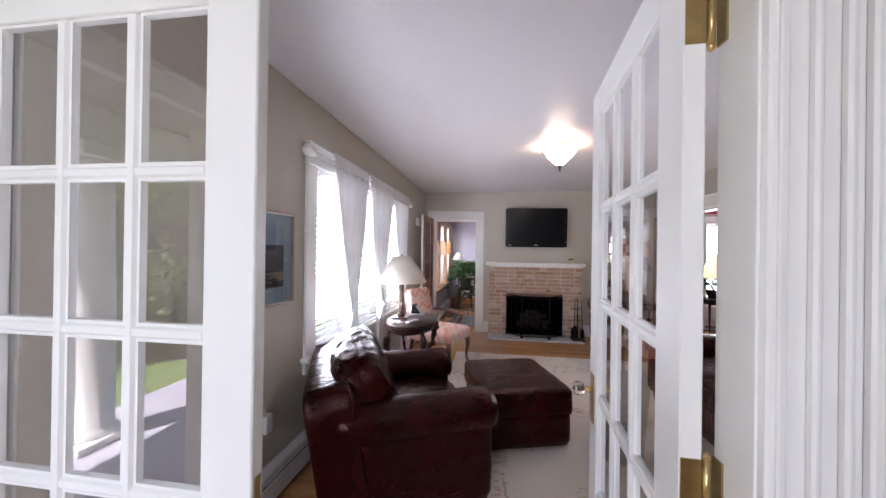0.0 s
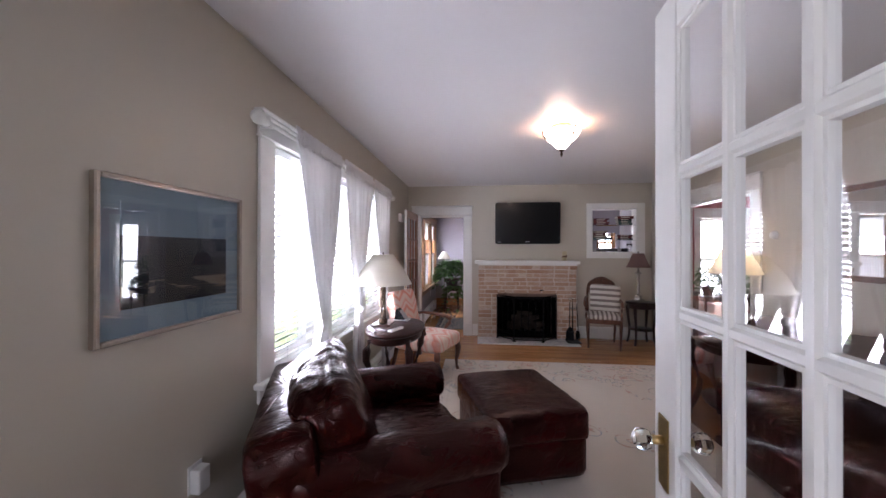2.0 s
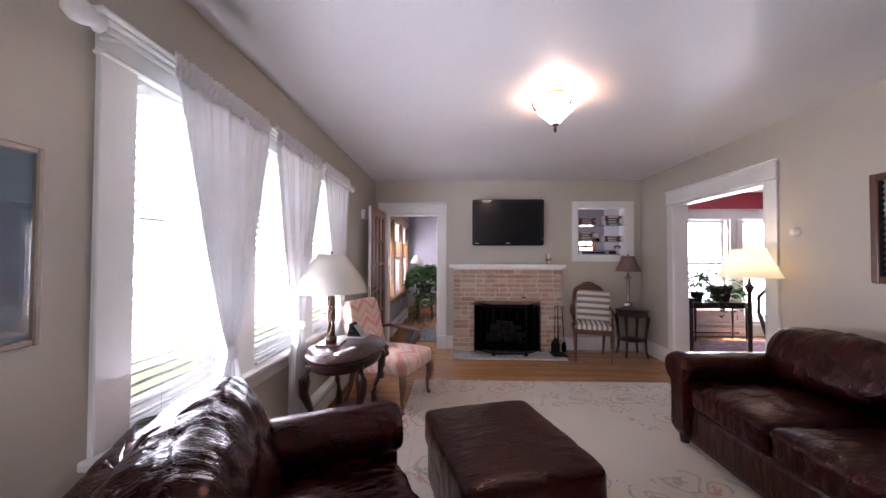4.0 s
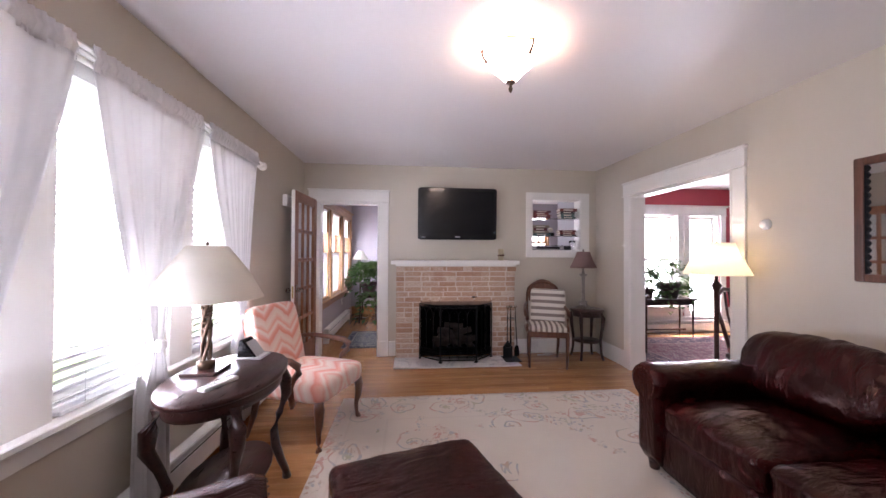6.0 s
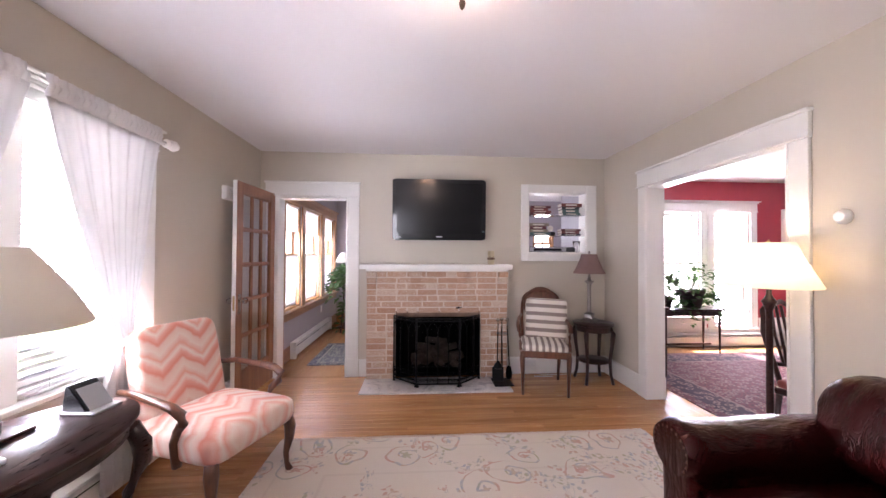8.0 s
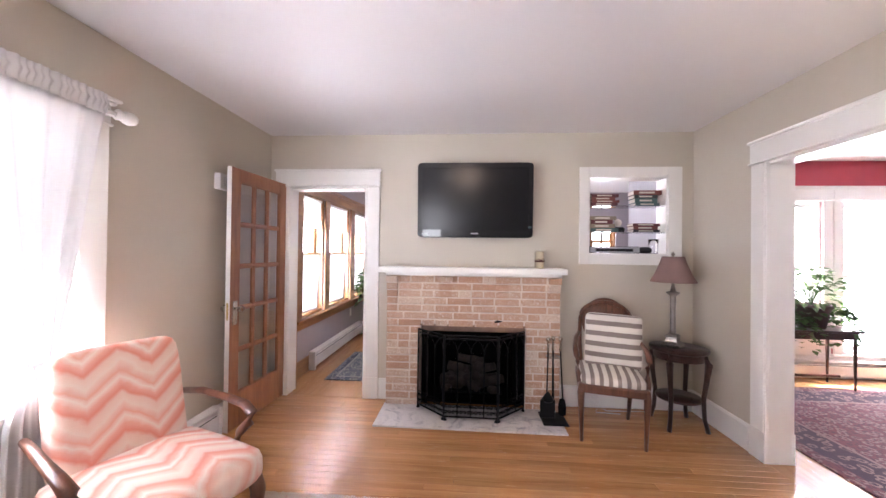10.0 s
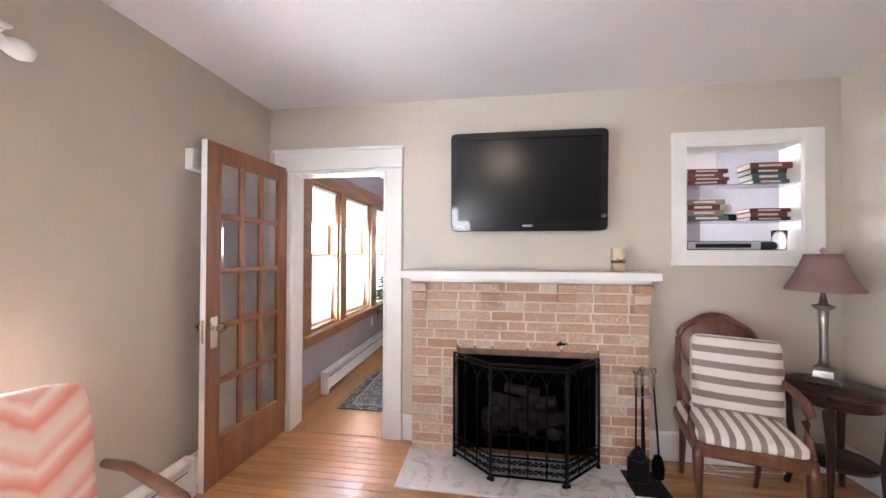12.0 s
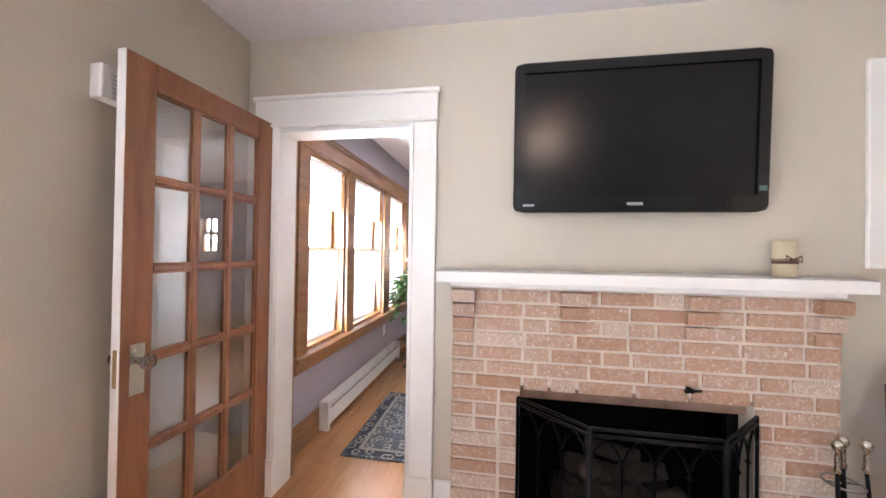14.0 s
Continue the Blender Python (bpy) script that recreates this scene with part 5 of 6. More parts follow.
bk = part("backrest", pillow(bmesh.new(), 0.13, 0.49, 0.59, (-0.30, 0, 0.64), 0.25, 0.28, 40, 24, 0.003, 2, turn=Matrix.Rotation(radians(-13), 3, "Y")), CHEVRON, pc, "coral and cream zigzag upholstered back")
uv_by(bk, lambda c: (c.y + 0.5, c.z))
for s_ in (1, -1):
    part("front_leg", cabriole(bmesh.new(), 0.27, s_ * 0.26, 0.33, 0.7, s_ * 0.7, 0.032), WALNUT, pc)
    b_ = bmesh.new()
    tube(b_, [(-0.24, s_ * 0.24, 0.34), (-0.28, s_ * 0.24, 0.16), (-0.34, s_ * 0.245, 0.0)], [0.026, 0.022, 0.018], 8)
    part("back_leg", b_, WALNUT, pc)
    b_ = bmesh.new()
    tube(b_, [(-0.33, s_ * 0.29, 0.615), (-0.2, s_ * 0.31, 0.630), (-0.02, s_ * 0.325, 0.618), (0.10, s_ * 0.33, 0.605), (0.155, s_ * 0.325, 0.575), (0.15, s_ * 0.315, 0.53), (0.10, s_ * 0.305, 0.48), (0.075, s_ * 0.30, 0.42), (0.08, s_ * 0.295, 0.36), (0.085, s_ * 0.29, 0.30)], [0.016, 0.018, 0.020, 0.023, 0.026, 0.024, 0.021, 0.021, 0.023, 0.022], 10)
    part("arm", b_, WALNUT, pc, "curved walnut open arm")

# ---- striped chair beside the fireplace ----
sc_ = thing("striped_chair", pose(1.462, 5.77, 0.0, 0, 0, -14) @ Matrix.Diagonal((0.91, 1, 1, 1)), "walnut open armchair with taupe striped seat and pillow", "armchair")
part("seat_rail", solid(-0.26, 0.26, -0.25, 0.22, 0.36, 0.425, 0.012, 2), WALNUT, sc_)
st_ = part("seat", pillow(bmesh.new(), 0.50, 0.46, 0.085, (0, -0.01, 0.445), 0.5, 0.2, 40, 14, 0.002, 1, 0.02), STRIPE_LONG, sc_, "taupe and cream striped seat pad")
for s_ in (1, -1):
    b_ = bmesh.new()
    tube(b_, [(s_ * 0.235, -0.225, 0.40), (s_ * 0.24, -0.23, 0.36), (s_ * 0.236, -0.228, 0.2), (s_ * 0.232, -0.226, 0.0)], [0.026, 0.028, 0.020, 0.013], 10)
    part("front_leg", b_, WALNUT, sc_)
    b_ = bmesh.new()
    tube(b_, [(s_ * 0.205, 0.20, 0.42), (s_ * 0.205, 0.21, 0.2), (s_ * 0.20, 0.26, 0.0)], [0.022, 0.02, 0.015], 8)
    part("back_leg", b_, WALNUT, sc_)
    b_ = bmesh.new()
    tube(b_, [(s_ * 0.215, 0.20, 0.42), (s_ * 0.225, 0.235, 0.64), (s_ * 0.215, 0.27, 0.84)], [0.022, 0.02, 0.016], 8)
    part("back_post", b_, WALNUT, sc_)
    b_ = bmesh.new()
    tube(b_, [(s_ * 0.23, 0.235, 0.70), (s_ * 0.262, 0.12, 0.68), (s_ * 0.275, -0.02, 0.655), (s_ * 0.275, -0.10, 0.635), (s_ * 0.27, -0.145, 0.60), (s_ * 0.262, -0.13, 0.555), (s_ * 0.255, -0.16, 0.48), (s_ * 0.248, -0.20, 0.42)], [0.016, 0.018, 0.021, 0.025, 0.024, 0.019, 0.02, 0.022], 10)
    part("arm", b_, WALNUT, sc_, "curved walnut arm")
b_ = bmesh.new()
pts_ = [(0.215 * math.cos(a), 0.265 + 0.015 * math.sin(a), 0.83 + 0.135 * math.sin(a)) for a in [math.pi * k / 14 for k in range(15)]]
tube(b_, pts_, 0.019, 8)
part("crest_rail", b_, WALNUT, sc_, "arched walnut crest rail")
b_ = bmesh.new()
lathe(b_, [(0.001, -0.01), (0.20, -0.008), (0.205, 0.0), (0.20, 0.008), (0.001, 0.01)], 30)
bmesh.ops.rotate(b_, verts=b_.verts, cent=(0, 0, 0), matrix=Matrix.Rotation(radians(82), 3, "X"))
bmesh.ops.translate(b_, verts=b_.verts, vec=(0, 0.262, 0.80))
part("back_panel", b_, WALNUT, sc_)
cu = thing("striped_pillow", pose(1.525, 5.855, 0.675, -9, 2, -13), "taupe and cream striped square pillow on the chair", "pillow")
part("cover", pillow(bmesh.new(), 0.42, 0.43, 0.18, (0, 0, 0), 1.15, 0.17, 56, 22, 0.004, 6, turn=Matrix.Rotation(radians(90), 3, "X")), STRIPE_ACROSS, cu)
b_ = bmesh.new()
tube(b_, [(0.209 * sgn_pow(math.cos(a), 0.17), 0, 0.214 * sgn_pow(math.sin(a), 0.17)) for a in [2 * math.pi * k / 40 for k in range(41)]], 0.006, 6)
part("piping", b_, FRINGE, cu)


# ---- small tables ----
def oval_slab(bm, rx, ry, z0, z1, lip=0.012, seg=48):
    lathe(bm, [(0.001, z0), (1 - lip * 2, z0), (1, z0 + (z1 - z0) * 0.35), (1, z0 + (z1 - z0) * 0.75), (1 - lip, z1), (0.001, z1)], seg)
    for v in bm.verts:
        v.co.x *= rx
        v.co.y *= ry
    return bm


et = thing("oval_end_table", pose(-1.115, 3.465, 0.0), "dark mahogany oval end table with scrolled legs and shelf", "table")
part("tabletop", oval_slab(bmesh.new(), 0.255, 0.395, 0.695, 0.725), MAHOG, et)
part("apron", oval_slab(bmesh.new(), 0.228, 0.362, 0.635, 0.697, 0.002), MAHOG, et)
part("lower_shelf", oval_slab(bmesh.new(), 0.186, 0.305, 0.20, 0.225), MAHOG, et)
for sx_ in (1, -1):
    for sy_ in (1, -1):
        b_ = bmesh.new()
        k_ = [(0.17, 0.29, 0.66, 0.030), (0.19, 0.32, 0.58, 0.036), (0.195, 0.325, 0.50, 0.030), (0.165, 0.285, 0.40, 0.020), (0.145, 0.26, 0.31, 0.022), (0.15, 0.27, 0.22, 0.026), (0.175, 0.30, 0.12, 0.022), (0.195, 0.325, 0.05, 0.020), (0.20, 0.335, 0.0, 0.026)]
        tube(b_, [(sx_ * p[0] * 0.93, sy_ * p[1] * 0.92, p[2]) for p in k_], [p[3] for p in k_], 10)
        part("leg", b_, MAHOG, et, "scrolled mahogany leg")
tl = thing("table_lamp", pose(-1.245, 3.50, 0.725), "table lamp with dark square base, twisted stem, cream shade", "lamp")
part("base", solid(-0.085, 0.085, -0.085, 0.085, 0, 0.014, 0.004), MAHOG, tl)
b_ = bmesh.new()
for sx_ in (1, -1):
    for sy_ in (1, -1):
        tube(b_, [(0.019 * math.cos(a + 0.8 * z), 0.019 * math.sin(a + 0.8 * z), 0.016 + 0.057 * z) for z in range(7) for a in [math.atan2(sy_, sx_)]], 0.0095, 8)
lathe(b_, [(0.04, 0.016), (0.042, 0.05), (0.03, 0.06)], 16)
for z_ in (0.22, 0.25, 0.28, 0.31, 0.34):
    lathe(b_, [(0.012, z_ - 0.012), (0.027, z_), (0.012, z_ + 0.012)], 14)
tube(b_, [(0, 0, 0.3), (0, 0, 0.63)], 0.006, 8)
part("stem", b_, BRONZE, tl, "dark bronze column of four twisted rods")
part("shade", lathe(bmesh.new(), [(0.260, 0.372), (0.262, 0.376), (0.196, 0.50), (0.135, 0.585), (0.092, 0.643), (0.090, 0.643), (0.132, 0.583), (0.193, 0.498), (0.258, 0.374)], 48), SHADE, tl, "cream linen coolie shade")
b_ = bmesh.new()
lathe(b_, [(0.012, 0.63), (0.006, 0.645), (0.009, 0.655), (0.0005, 0.668)], 12)
for k_ in range(3):
    a_ = k_ * 2 * math.pi / 3
    tube(b_, [(0, 0, 0.632), (0.09 * math.cos(a_), 0.09 * math.sin(a_), 0.64)], 0.002, 5)
part("finial", b_, BRONZE, tl)
ph = thing("desk_telephone", pose(-1.12, 3.74, 0.725, 0, 0, 84) @ Matrix.Diagonal((1.1, 1.05, 1.0, 1)), "small black angled phone dock with silver base on the table", "telephone")
b_ = bmesh.new()
vv = [b_.verts.new(p) for p in ((-0.05, -0.05, 0), (-0.05, 0.06, 0), (-0.05, 0.045, 0.11), (-0.05, 0.03, 0.11), (0.05, -0.05, 0), (0.05, 0.06, 0), (0.05, 0.045, 0.11), (0.05, 0.03, 0.11))]
for q_ in ((0, 1, 2, 3), (7, 6, 5, 4), (0, 4, 5, 1), (1, 5, 6, 2), (2, 6, 7, 3), (3, 7, 4, 0)):
    b_.faces.new([vv[k] for k in q_])
bmesh.ops.bevel(b_, geom=list(b_.edges), offset=0.004, segments=2, affect="EDGES")
part("housing", b_, BLACKP, ph)
part("display", solid(-0.042, 0.042, -0.002, 0.0, 0.0, 0.10, 0.001), SILVERP, ph, "grey display panel").matrix_local = Matrix.Translation((0, -0.046, 0.014)) @ Matrix.Rotation(radians(-36), 4, "X")
part("base_plate", solid(-0.055, 0.055, -0.075, 0.065, 0.0, 0.012, 0.004), SILVERP, ph)
rc = thing("remote_control", pose(-1.075, 3.29, 0.725, 0, 0, 68), "pale grey remote control lying on the end table", "remote control")
part("body", solid(-0.09, 0.09, -0.022, 0.022, 0, 0.018, 0.006, 2), WHITEP, rc)
b_ = bmesh.new()
for i_ in range(6):
    for j_ in range(3):
        box(b_, -0.07 + i_ * 0.022, -0.058 + i_ * 0.022, -0.015 + j_ * 0.011, -0.007 + j_ * 0.011, 0.0175, 0.0195)
part("buttons", b_, SILVERP, rc)

sd = thing("oval_side_table", pose(2.075, 5.93, 0.0), "dark mahogany oval side table with curved legs and shelf", "table")
part("tabletop", oval_slab(bmesh.new(), 0.212, 0.205, 0.604, 0.63), MAHOG, sd)
part("apron", oval_slab(bmesh.new(), 0.182, 0.172, 0.54, 0.606, 0.002), MAHOG, sd)
part("lower_shelf", oval_slab(bmesh.new(), 0.165, 0.158, 0.215, 0.235), MAHOG, sd)
for a_ in (45, 135, 225, 315):
    c_, s_ = math.cos(radians(a_)) * 0.21, math.sin(radians(a_)) * 0.20
    b_ = bmesh.new()
    tube(b_, [(c_ * 0.85, s_ * 0.85, 0.595), (c_ * 0.98, s_ * 0.98, 0.53), (c_ * 0.92, s_ * 0.92, 0.4), (c_ * 0.82, s_ * 0.82, 0.25), (c_ * 0.86, s_ * 0.86, 0.1), (c_ * 0.98, s_ * 0.98, 0.0)], [0.022, 0.026, 0.019, 0.017, 0.015, 0.017], 10)
    part("leg", b_, MAHOG, sd)
l2 = thing("buffet_lamp", pose(2.045, 5.96, 0.63), "slim silver column lamp with taupe silk bell shade", "lamp")
part("base", lathe(bmesh.new(), [(0.095, 0.0), (0.10, 0.012), (0.085, 0.02), (0.09, 0.03), (0.06, 0.04), (0.055, 0.075), (0.065, 0.082), (0.05, 0.095), (0.022, 0.10)], 4, smooth=False), NICKEL, l2, "square stepped silver base")
b_ = bmesh.new()
lathe(b_, [(0.024, 0.10), (0.020, 0.13), (0.018, 0.30), (0.022, 0.40), (0.02, 0.41), (0.045, 0.43), (0.05, 0.44), (0.02, 0.45), (0.012, 0.50), (0.008, 0.53)], 20)
tube(b_, [(0, 0, 0.52), (0, 0, 0.735)], 0.004, 6)
part("column", b_, NICKEL, l2)
part("shade", lathe(bmesh.new(), [(0.165, 0.525), (0.166, 0.528), (0.138, 0.58), (0.112, 0.64), (0.090, 0.70), (0.080, 0.735), (0.078, 0.735), (0.087, 0.70), (0.109, 0.64), (0.135, 0.58), (0.163, 0.526)], 40), TAUPE, l2, "taupe silk bell shade")
part("finial", lathe(bmesh.new(), [(0.012, 0.725), (0.006, 0.735), (0.014, 0.75), (0.012, 0.76), (0.0005, 0.775)], 12), NICKEL, l2)

# ---- floor lamp, lit ----
fl = thing("floor_lamp", pose(2.13, 4.06, 0.0), "dark wooden floor lamp with lit ivory bell shade", "lamp")
b_ = bmesh.new()
lathe(b_, [(0.024, 0.04), (0.028, 0.2), (0.018, 0.26), (0.017, 0.6), (0.016, 1.05), (0.030, 1.09), (0.036, 1.10), (0.022, 1.12), (0.012, 1.14), (0.010, 1.3)], 16)
part("column", b_, MAHOG, fl)
for a_ in (20, 140, 260):
    b_ = bmesh.new()
    c_, s_ = math.cos(radians(a_)), math.sin(radians(a_))
    tube(b_, [(0.02 * c_, 0.02 * s_, 0.22), (0.09 * c_, 0.09 * s_, 0.15), (0.13 * c_, 0.13 * s_, 0.05), (0.17 * c_, 0.17 * s_, 0.014)], [0.02, 0.018, 0.015, 0.016], 8)
    part("foot", b_, MAHOG, fl)
part("shade", lathe(bmesh.new(), [(0.215, 1.183), (0.217, 1.186), (0.177, 1.27), (0.142, 1.34), (0.113, 1.425), (0.111, 1.425), (0.139, 1.34), (0.174, 1.27), (0.213, 1.185)], 44), LITSHADE, fl, "glowing ivory bell shade")
b_ = bmesh.new()
for k_ in range(3):
    a_ = k_ * 2 * math.pi / 3
    tube(b_, [(0, 0, 1.41), (0.11 * math.cos(a_), 0.11 * math.sin(a_), 1.42)], 0.002, 5)
lathe(b_, [(0.008, 1.41), (0.01, 1.43), (0.0005, 1.445)], 10)
part("finial", b_, BRASS, fl)

# ---- ceiling light ----
cl = thing("ceiling_light", pose(0.335, 3.45, HC) @ Matrix.Diagonal((0.86, 0.86, 0.95, 1)), "frosted glass bowl ceiling light with bronze finial, lit", "ceiling light")
part("canopy", lathe(bmesh.new(), [(0.10, 0.0), (0.10, -0.012), (0.07, -0.02), (0.03, -0.03), (0.012, -0.04), (0.008, -0.2)], 28), BRONZE, cl)
part("bowl", lathe(bmesh.new(), [(0.176, -0.055), (0.179, -0.06), (0.163, -0.09), (0.133, -0.125), (0.103, -0.145), (0.073, -0.175), (0.043, -0.205), (0.017, -0.22), (0.015, -0.216), (0.043, -0.2), (0.071, -0.17), (0.101, -0.14), (0.131, -0.12), (0.160, -0.086), (0.175, -0.055)], 48), BOWL, cl, "glowing frosted glass bowl")
part("finial", lathe(bmesh.new(), [(0.006, -0.20), (0.028, -0.214), (0.030, -0.222), (0.012, -0.232), (0.008, -0.24), (0.014, -0.255), (0.010, -0.27), (0.0005, -0.282)], 16), BRONZE, cl, "dark bronze finial")
for a_ in (60, 180, 300):
    b_ = bmesh.new()
    c_, s_ = math.cos(radians(a_)), math.sin(radians(a_))
    tube(b_, [(0.186 * c_, 0.186 * s_, -0.045), (0.176 * c_, 0.176 * s_, -0.085), (0.152 * c_, 0.152 * s_, -0.118)], [0.010, 0.007, 0.011], 8)
    tube(b_, [(0.09 * c_, 0.09 * s_, -0.01), (0.186 * c_, 0.186 * s_, -0.045)], 0.005, 6)
    part("clip", b_, BRONZE, cl)


# ---- curtains, rod and blinds ----
def tied_curtain(y0, y1, tie, ztop, ztie, zend, x, seed):
    """A sheer panel gathered on the rod, tied in a knot and hanging on below it."""
    o = thing("curtain", pose(0, 0, 0), "white sheer cotton curtain panel tied in a knot", "curtain", "living room curtains")
    bm = bmesh.new()
    nu, nv = 64, 46
    rows = []
    for j in range(nv + 1):
        v = j / nv
        z = ztop + (zend - ztop) * v
        vt = (ztop - ztie) / (ztop - zend)
        if v < vt:
            k = v / vt
            s = (1 - k) ** 0.85
            a, b = tie - 0.03 + (y0 - tie + 0.03) * s, tie + 0.03 + (y1 - tie - 0.03) * s
            deep = 0.016 + 0.02 * k
        else:
            k = (v - vt) / (1 - vt)
            s = min(1, k * 4) * 0.06 + k * 0.03
            a, b = tie - 0.03 - s, tie + 0.03 + s
            deep = 0.034 - 0.01 * k
        row = []
        for i in range(nu + 1):
            u = i / nu
            f = (math.sin(u * 2 * math.pi * 4.5 + seed + 1.6 * math.sin(3 * u + seed)) + 0.45 * math.sin(u * 2 * math.pi * 11 + seed * 2 + 1.5 * math.sin(5 * u))) * (0.6 + 0.5 * v)
            y = a + (b - a) * u + 0.004 * math.sin(9 * v + seed + 6 * u)
            row.append(bm.verts.new((x + deep * f * 0.7 + 0.01 * math.sin(4 * v + seed), y, z)))
        rows.append(row)
    for r, q in zip(rows, rows[1:]):
        for i in range(nu):
            fc = bm.faces.new((r[i], r[i + 1], q[i + 1], q[i]))
            fc.smooth = True
    ob = part("panel", bm, CURTAIN, o)
    md = ob.modifiers.new("cloth_thickness", "SOLIDIFY")
    md.thickness = 0.0012
    hd = bmesh.new()
    rows = []
    for j in range(5):
        rows.append([hd.verts.new((x + (0.007 * math.sin(i * 1.7 + seed + 1.3 * math.sin(i * 0.37)) + 0.004 * math.sin(i * 0.61)) * (0.4 + 0.6 * (j != 2)) + 0.012 * (j == 2) + 0.004, y0 + (y1 - y0) * i / 90, ztop - 0.02 + 0.025 * j)) for i in range(91)])
    for r, q in zip(rows, rows[1:]):
        for i in range(90):
            fc = hd.faces.new((r[i], r[i + 1], q[i + 1], q[i]))
            fc.smooth = True
    hb_ = part("heading", hd, CURTAIN, o, "gathered curtain heading on the rod")
    md = hb_.modifiers.new("cloth_thickness", "SOLIDIFY")
    md.thickness = 0.0015
    kn = pillow(bmesh.new(), 0.055, 0.06, 0.06, (x + 0.015, tie, ztie), 0.8, 0.8, 22, 14, 0.014, seed)
    part("knot", kn, CURTAIN, o)
    return o


tied_curtain(2.29, 2.99, 2.63, 2.055, 0.90, 0.30, -1.435, 0.4)
tied_curtain(3.05, 3.79, 3.42, 2.055, 0.88, 0.06, -1.435, 2.1)
tied_curtain(3.86, 4.54, 4.28, 2.055, 0.87, 0.10, -1.435, 4.0)
rod = thing("curtain_rod", pose(0, 0, 0), "slim white curtain rod with turned finials", "curtain rod")
part("rod", tube(bmesh.new(), [(-1.45, 2.04, 2.062), (-1.45, 4.60, 2.062)], 0.011, 12), TRIM, rod)
for y_, s_ in ((2.04, -1), (4.60, 1)):
    b_ = bmesh.new()
    lathe(b_, [(0.014, 0), (0.03, 0.012), (0.022, 0.028), (0.032, 0.05), (0.036, 0.075), (0.026, 0.10), (0.0005, 0.112)], 16)
    bmesh.ops.rotate(b_, verts=b_.verts, cent=(0, 0, 0), matrix=Matrix.Rotation(-s_ * math.pi / 2, 3, "X"))
    bmesh.ops.translate(b_, verts=b_.verts, vec=(-1.45, y_, 2.062))
    part("finial", b_, TRIM, rod, "white turned finial")
for y_ in (2.10, 2.93, 3.77, 4.60):
    b_ = bmesh.new()
    tube(b_, [(-1.524, y_, 2.062), (-1.45, y_, 2.05)], 0.006, 8)
    box(b_, -1.526, -1.52, y_ - 0.015, y_ + 0.015, 2.03, 2.095, 0.002)
    part("bracket", b_, TRIM, rod)

slat_mesh = bmesh.new()
for q_ in range(4):
    box(slat_mesh, -0.024 + q_ * 0.012, -0.012 + q_ * 0.012, 0, 1, -0.0012 + 0.003 * (1 - abs(q_ - 1.5) / 1.5), 0.0012 + 0.003 * (1 - abs(q_ - 1.5) / 1.5))
bmesh.ops.remove_doubles(slat_mesh, verts=slat_mesh.verts, dist=1e-4)
slat_me = bpy.data.meshes.new("slat")
slat_mesh.to_mesh(slat_me)
slat_mesh.free()
slat_me.materials.append(BLIND)
for a_, b_y in LWIN:
    bl = thing("window_blind", pose(-1.60 + 0.055, 0, 0), "white slatted blind lowered in the window, slats open", "blind", "living room blinds")
    part("head_rail", solid(-0.03, 0.02, a_ + 0.035, b_y - 0.035, 1.955, 1.995, 0.003), BLIND, bl)
    for k_ in range(30):
        piece("slat", slat_me, bl, Matrix.Translation((-0.002, a_ + 0.035, 1.93 - k_ * 0.0405)) @ Matrix.Rotation(radians(-35), 4, "Y") @ Matrix.Diagonal((1, b_y - a_ - 0.07, 1, 1)))
    part("bottom_rail", solid(-0.025, 0.02, a_ + 0.035, b_y - 0.035, 0.708, 0.725, 0.003), BLIND, bl)
    for y_ in (a_ + 0.14, b_y - 0.14):
        part("ladder_cord", tube(bmesh.new(), [(0.018, y_, 0.72), (0.018, y_, 1.96)], 0.0012, 5), BLIND, bl)

# half curtains of the sun room
for a_, b_y in SWIN:
    o_ = thing("half_curtain", pose(0, 0, 0), "white sheer half curtain on the lower sash", "curtain", "sun room curtains")
    bm_ = bmesh.new()
    rows_ = []
    for j_ in range(13):
        v_ = j_ / 12
        rows_.append([bm_.verts.new((-1.495 + 0.012 * math.sin(i_ * 1.25), a_ + 0.05 + (b_y - a_ - 0.1) * (0.86 + 0.06 * math.cos(3 * v_)) * (i_ / 60) , 1.33 - 0.66 * v_)) for i_ in range(61)])
    for r_, q_ in zip(rows_, rows_[1:]):
        for i_ in range(60):
            bm_.faces.new((r_[i_], r_[i_ + 1], q_[i_ + 1], q_[i_])).smooth = True
    c_ = part("panel", bm_, CURTAIN, o_)
    md_ = c_.modifiers.new("cloth_thickness", "SOLIDIFY")
    md_.thickness = 0.0012
    rs_ = thing("roller_shade", pose(0, 0, 0), "white roller shade drawn over the top of the window", "shade", "sun room shades")
    part("cloth", solid(-1.512, -1.510, a_ + 0.035, b_y - 0.035, 1.66, 1.99), BLIND, rs_)
    part("roller", tube(bmesh.new(), [(-1.511, a_ + 0.033, 1.99), (-1.511, b_y - 0.033, 1.99)], 0.016, 10), BLIND, rs_)
    part("hem_bar", solid(-1.516, -1.506, a_ + 0.035, b_y - 0.035, 1.65, 1.662, 0.002), BLIND, rs_)
    part("rod", tube(bmesh.new(), [(-1.495, a_ + 0.03, 1.335), (-1.495, b_y - 0.03, 1.335)], 0.006, 8), BRASS, o_)


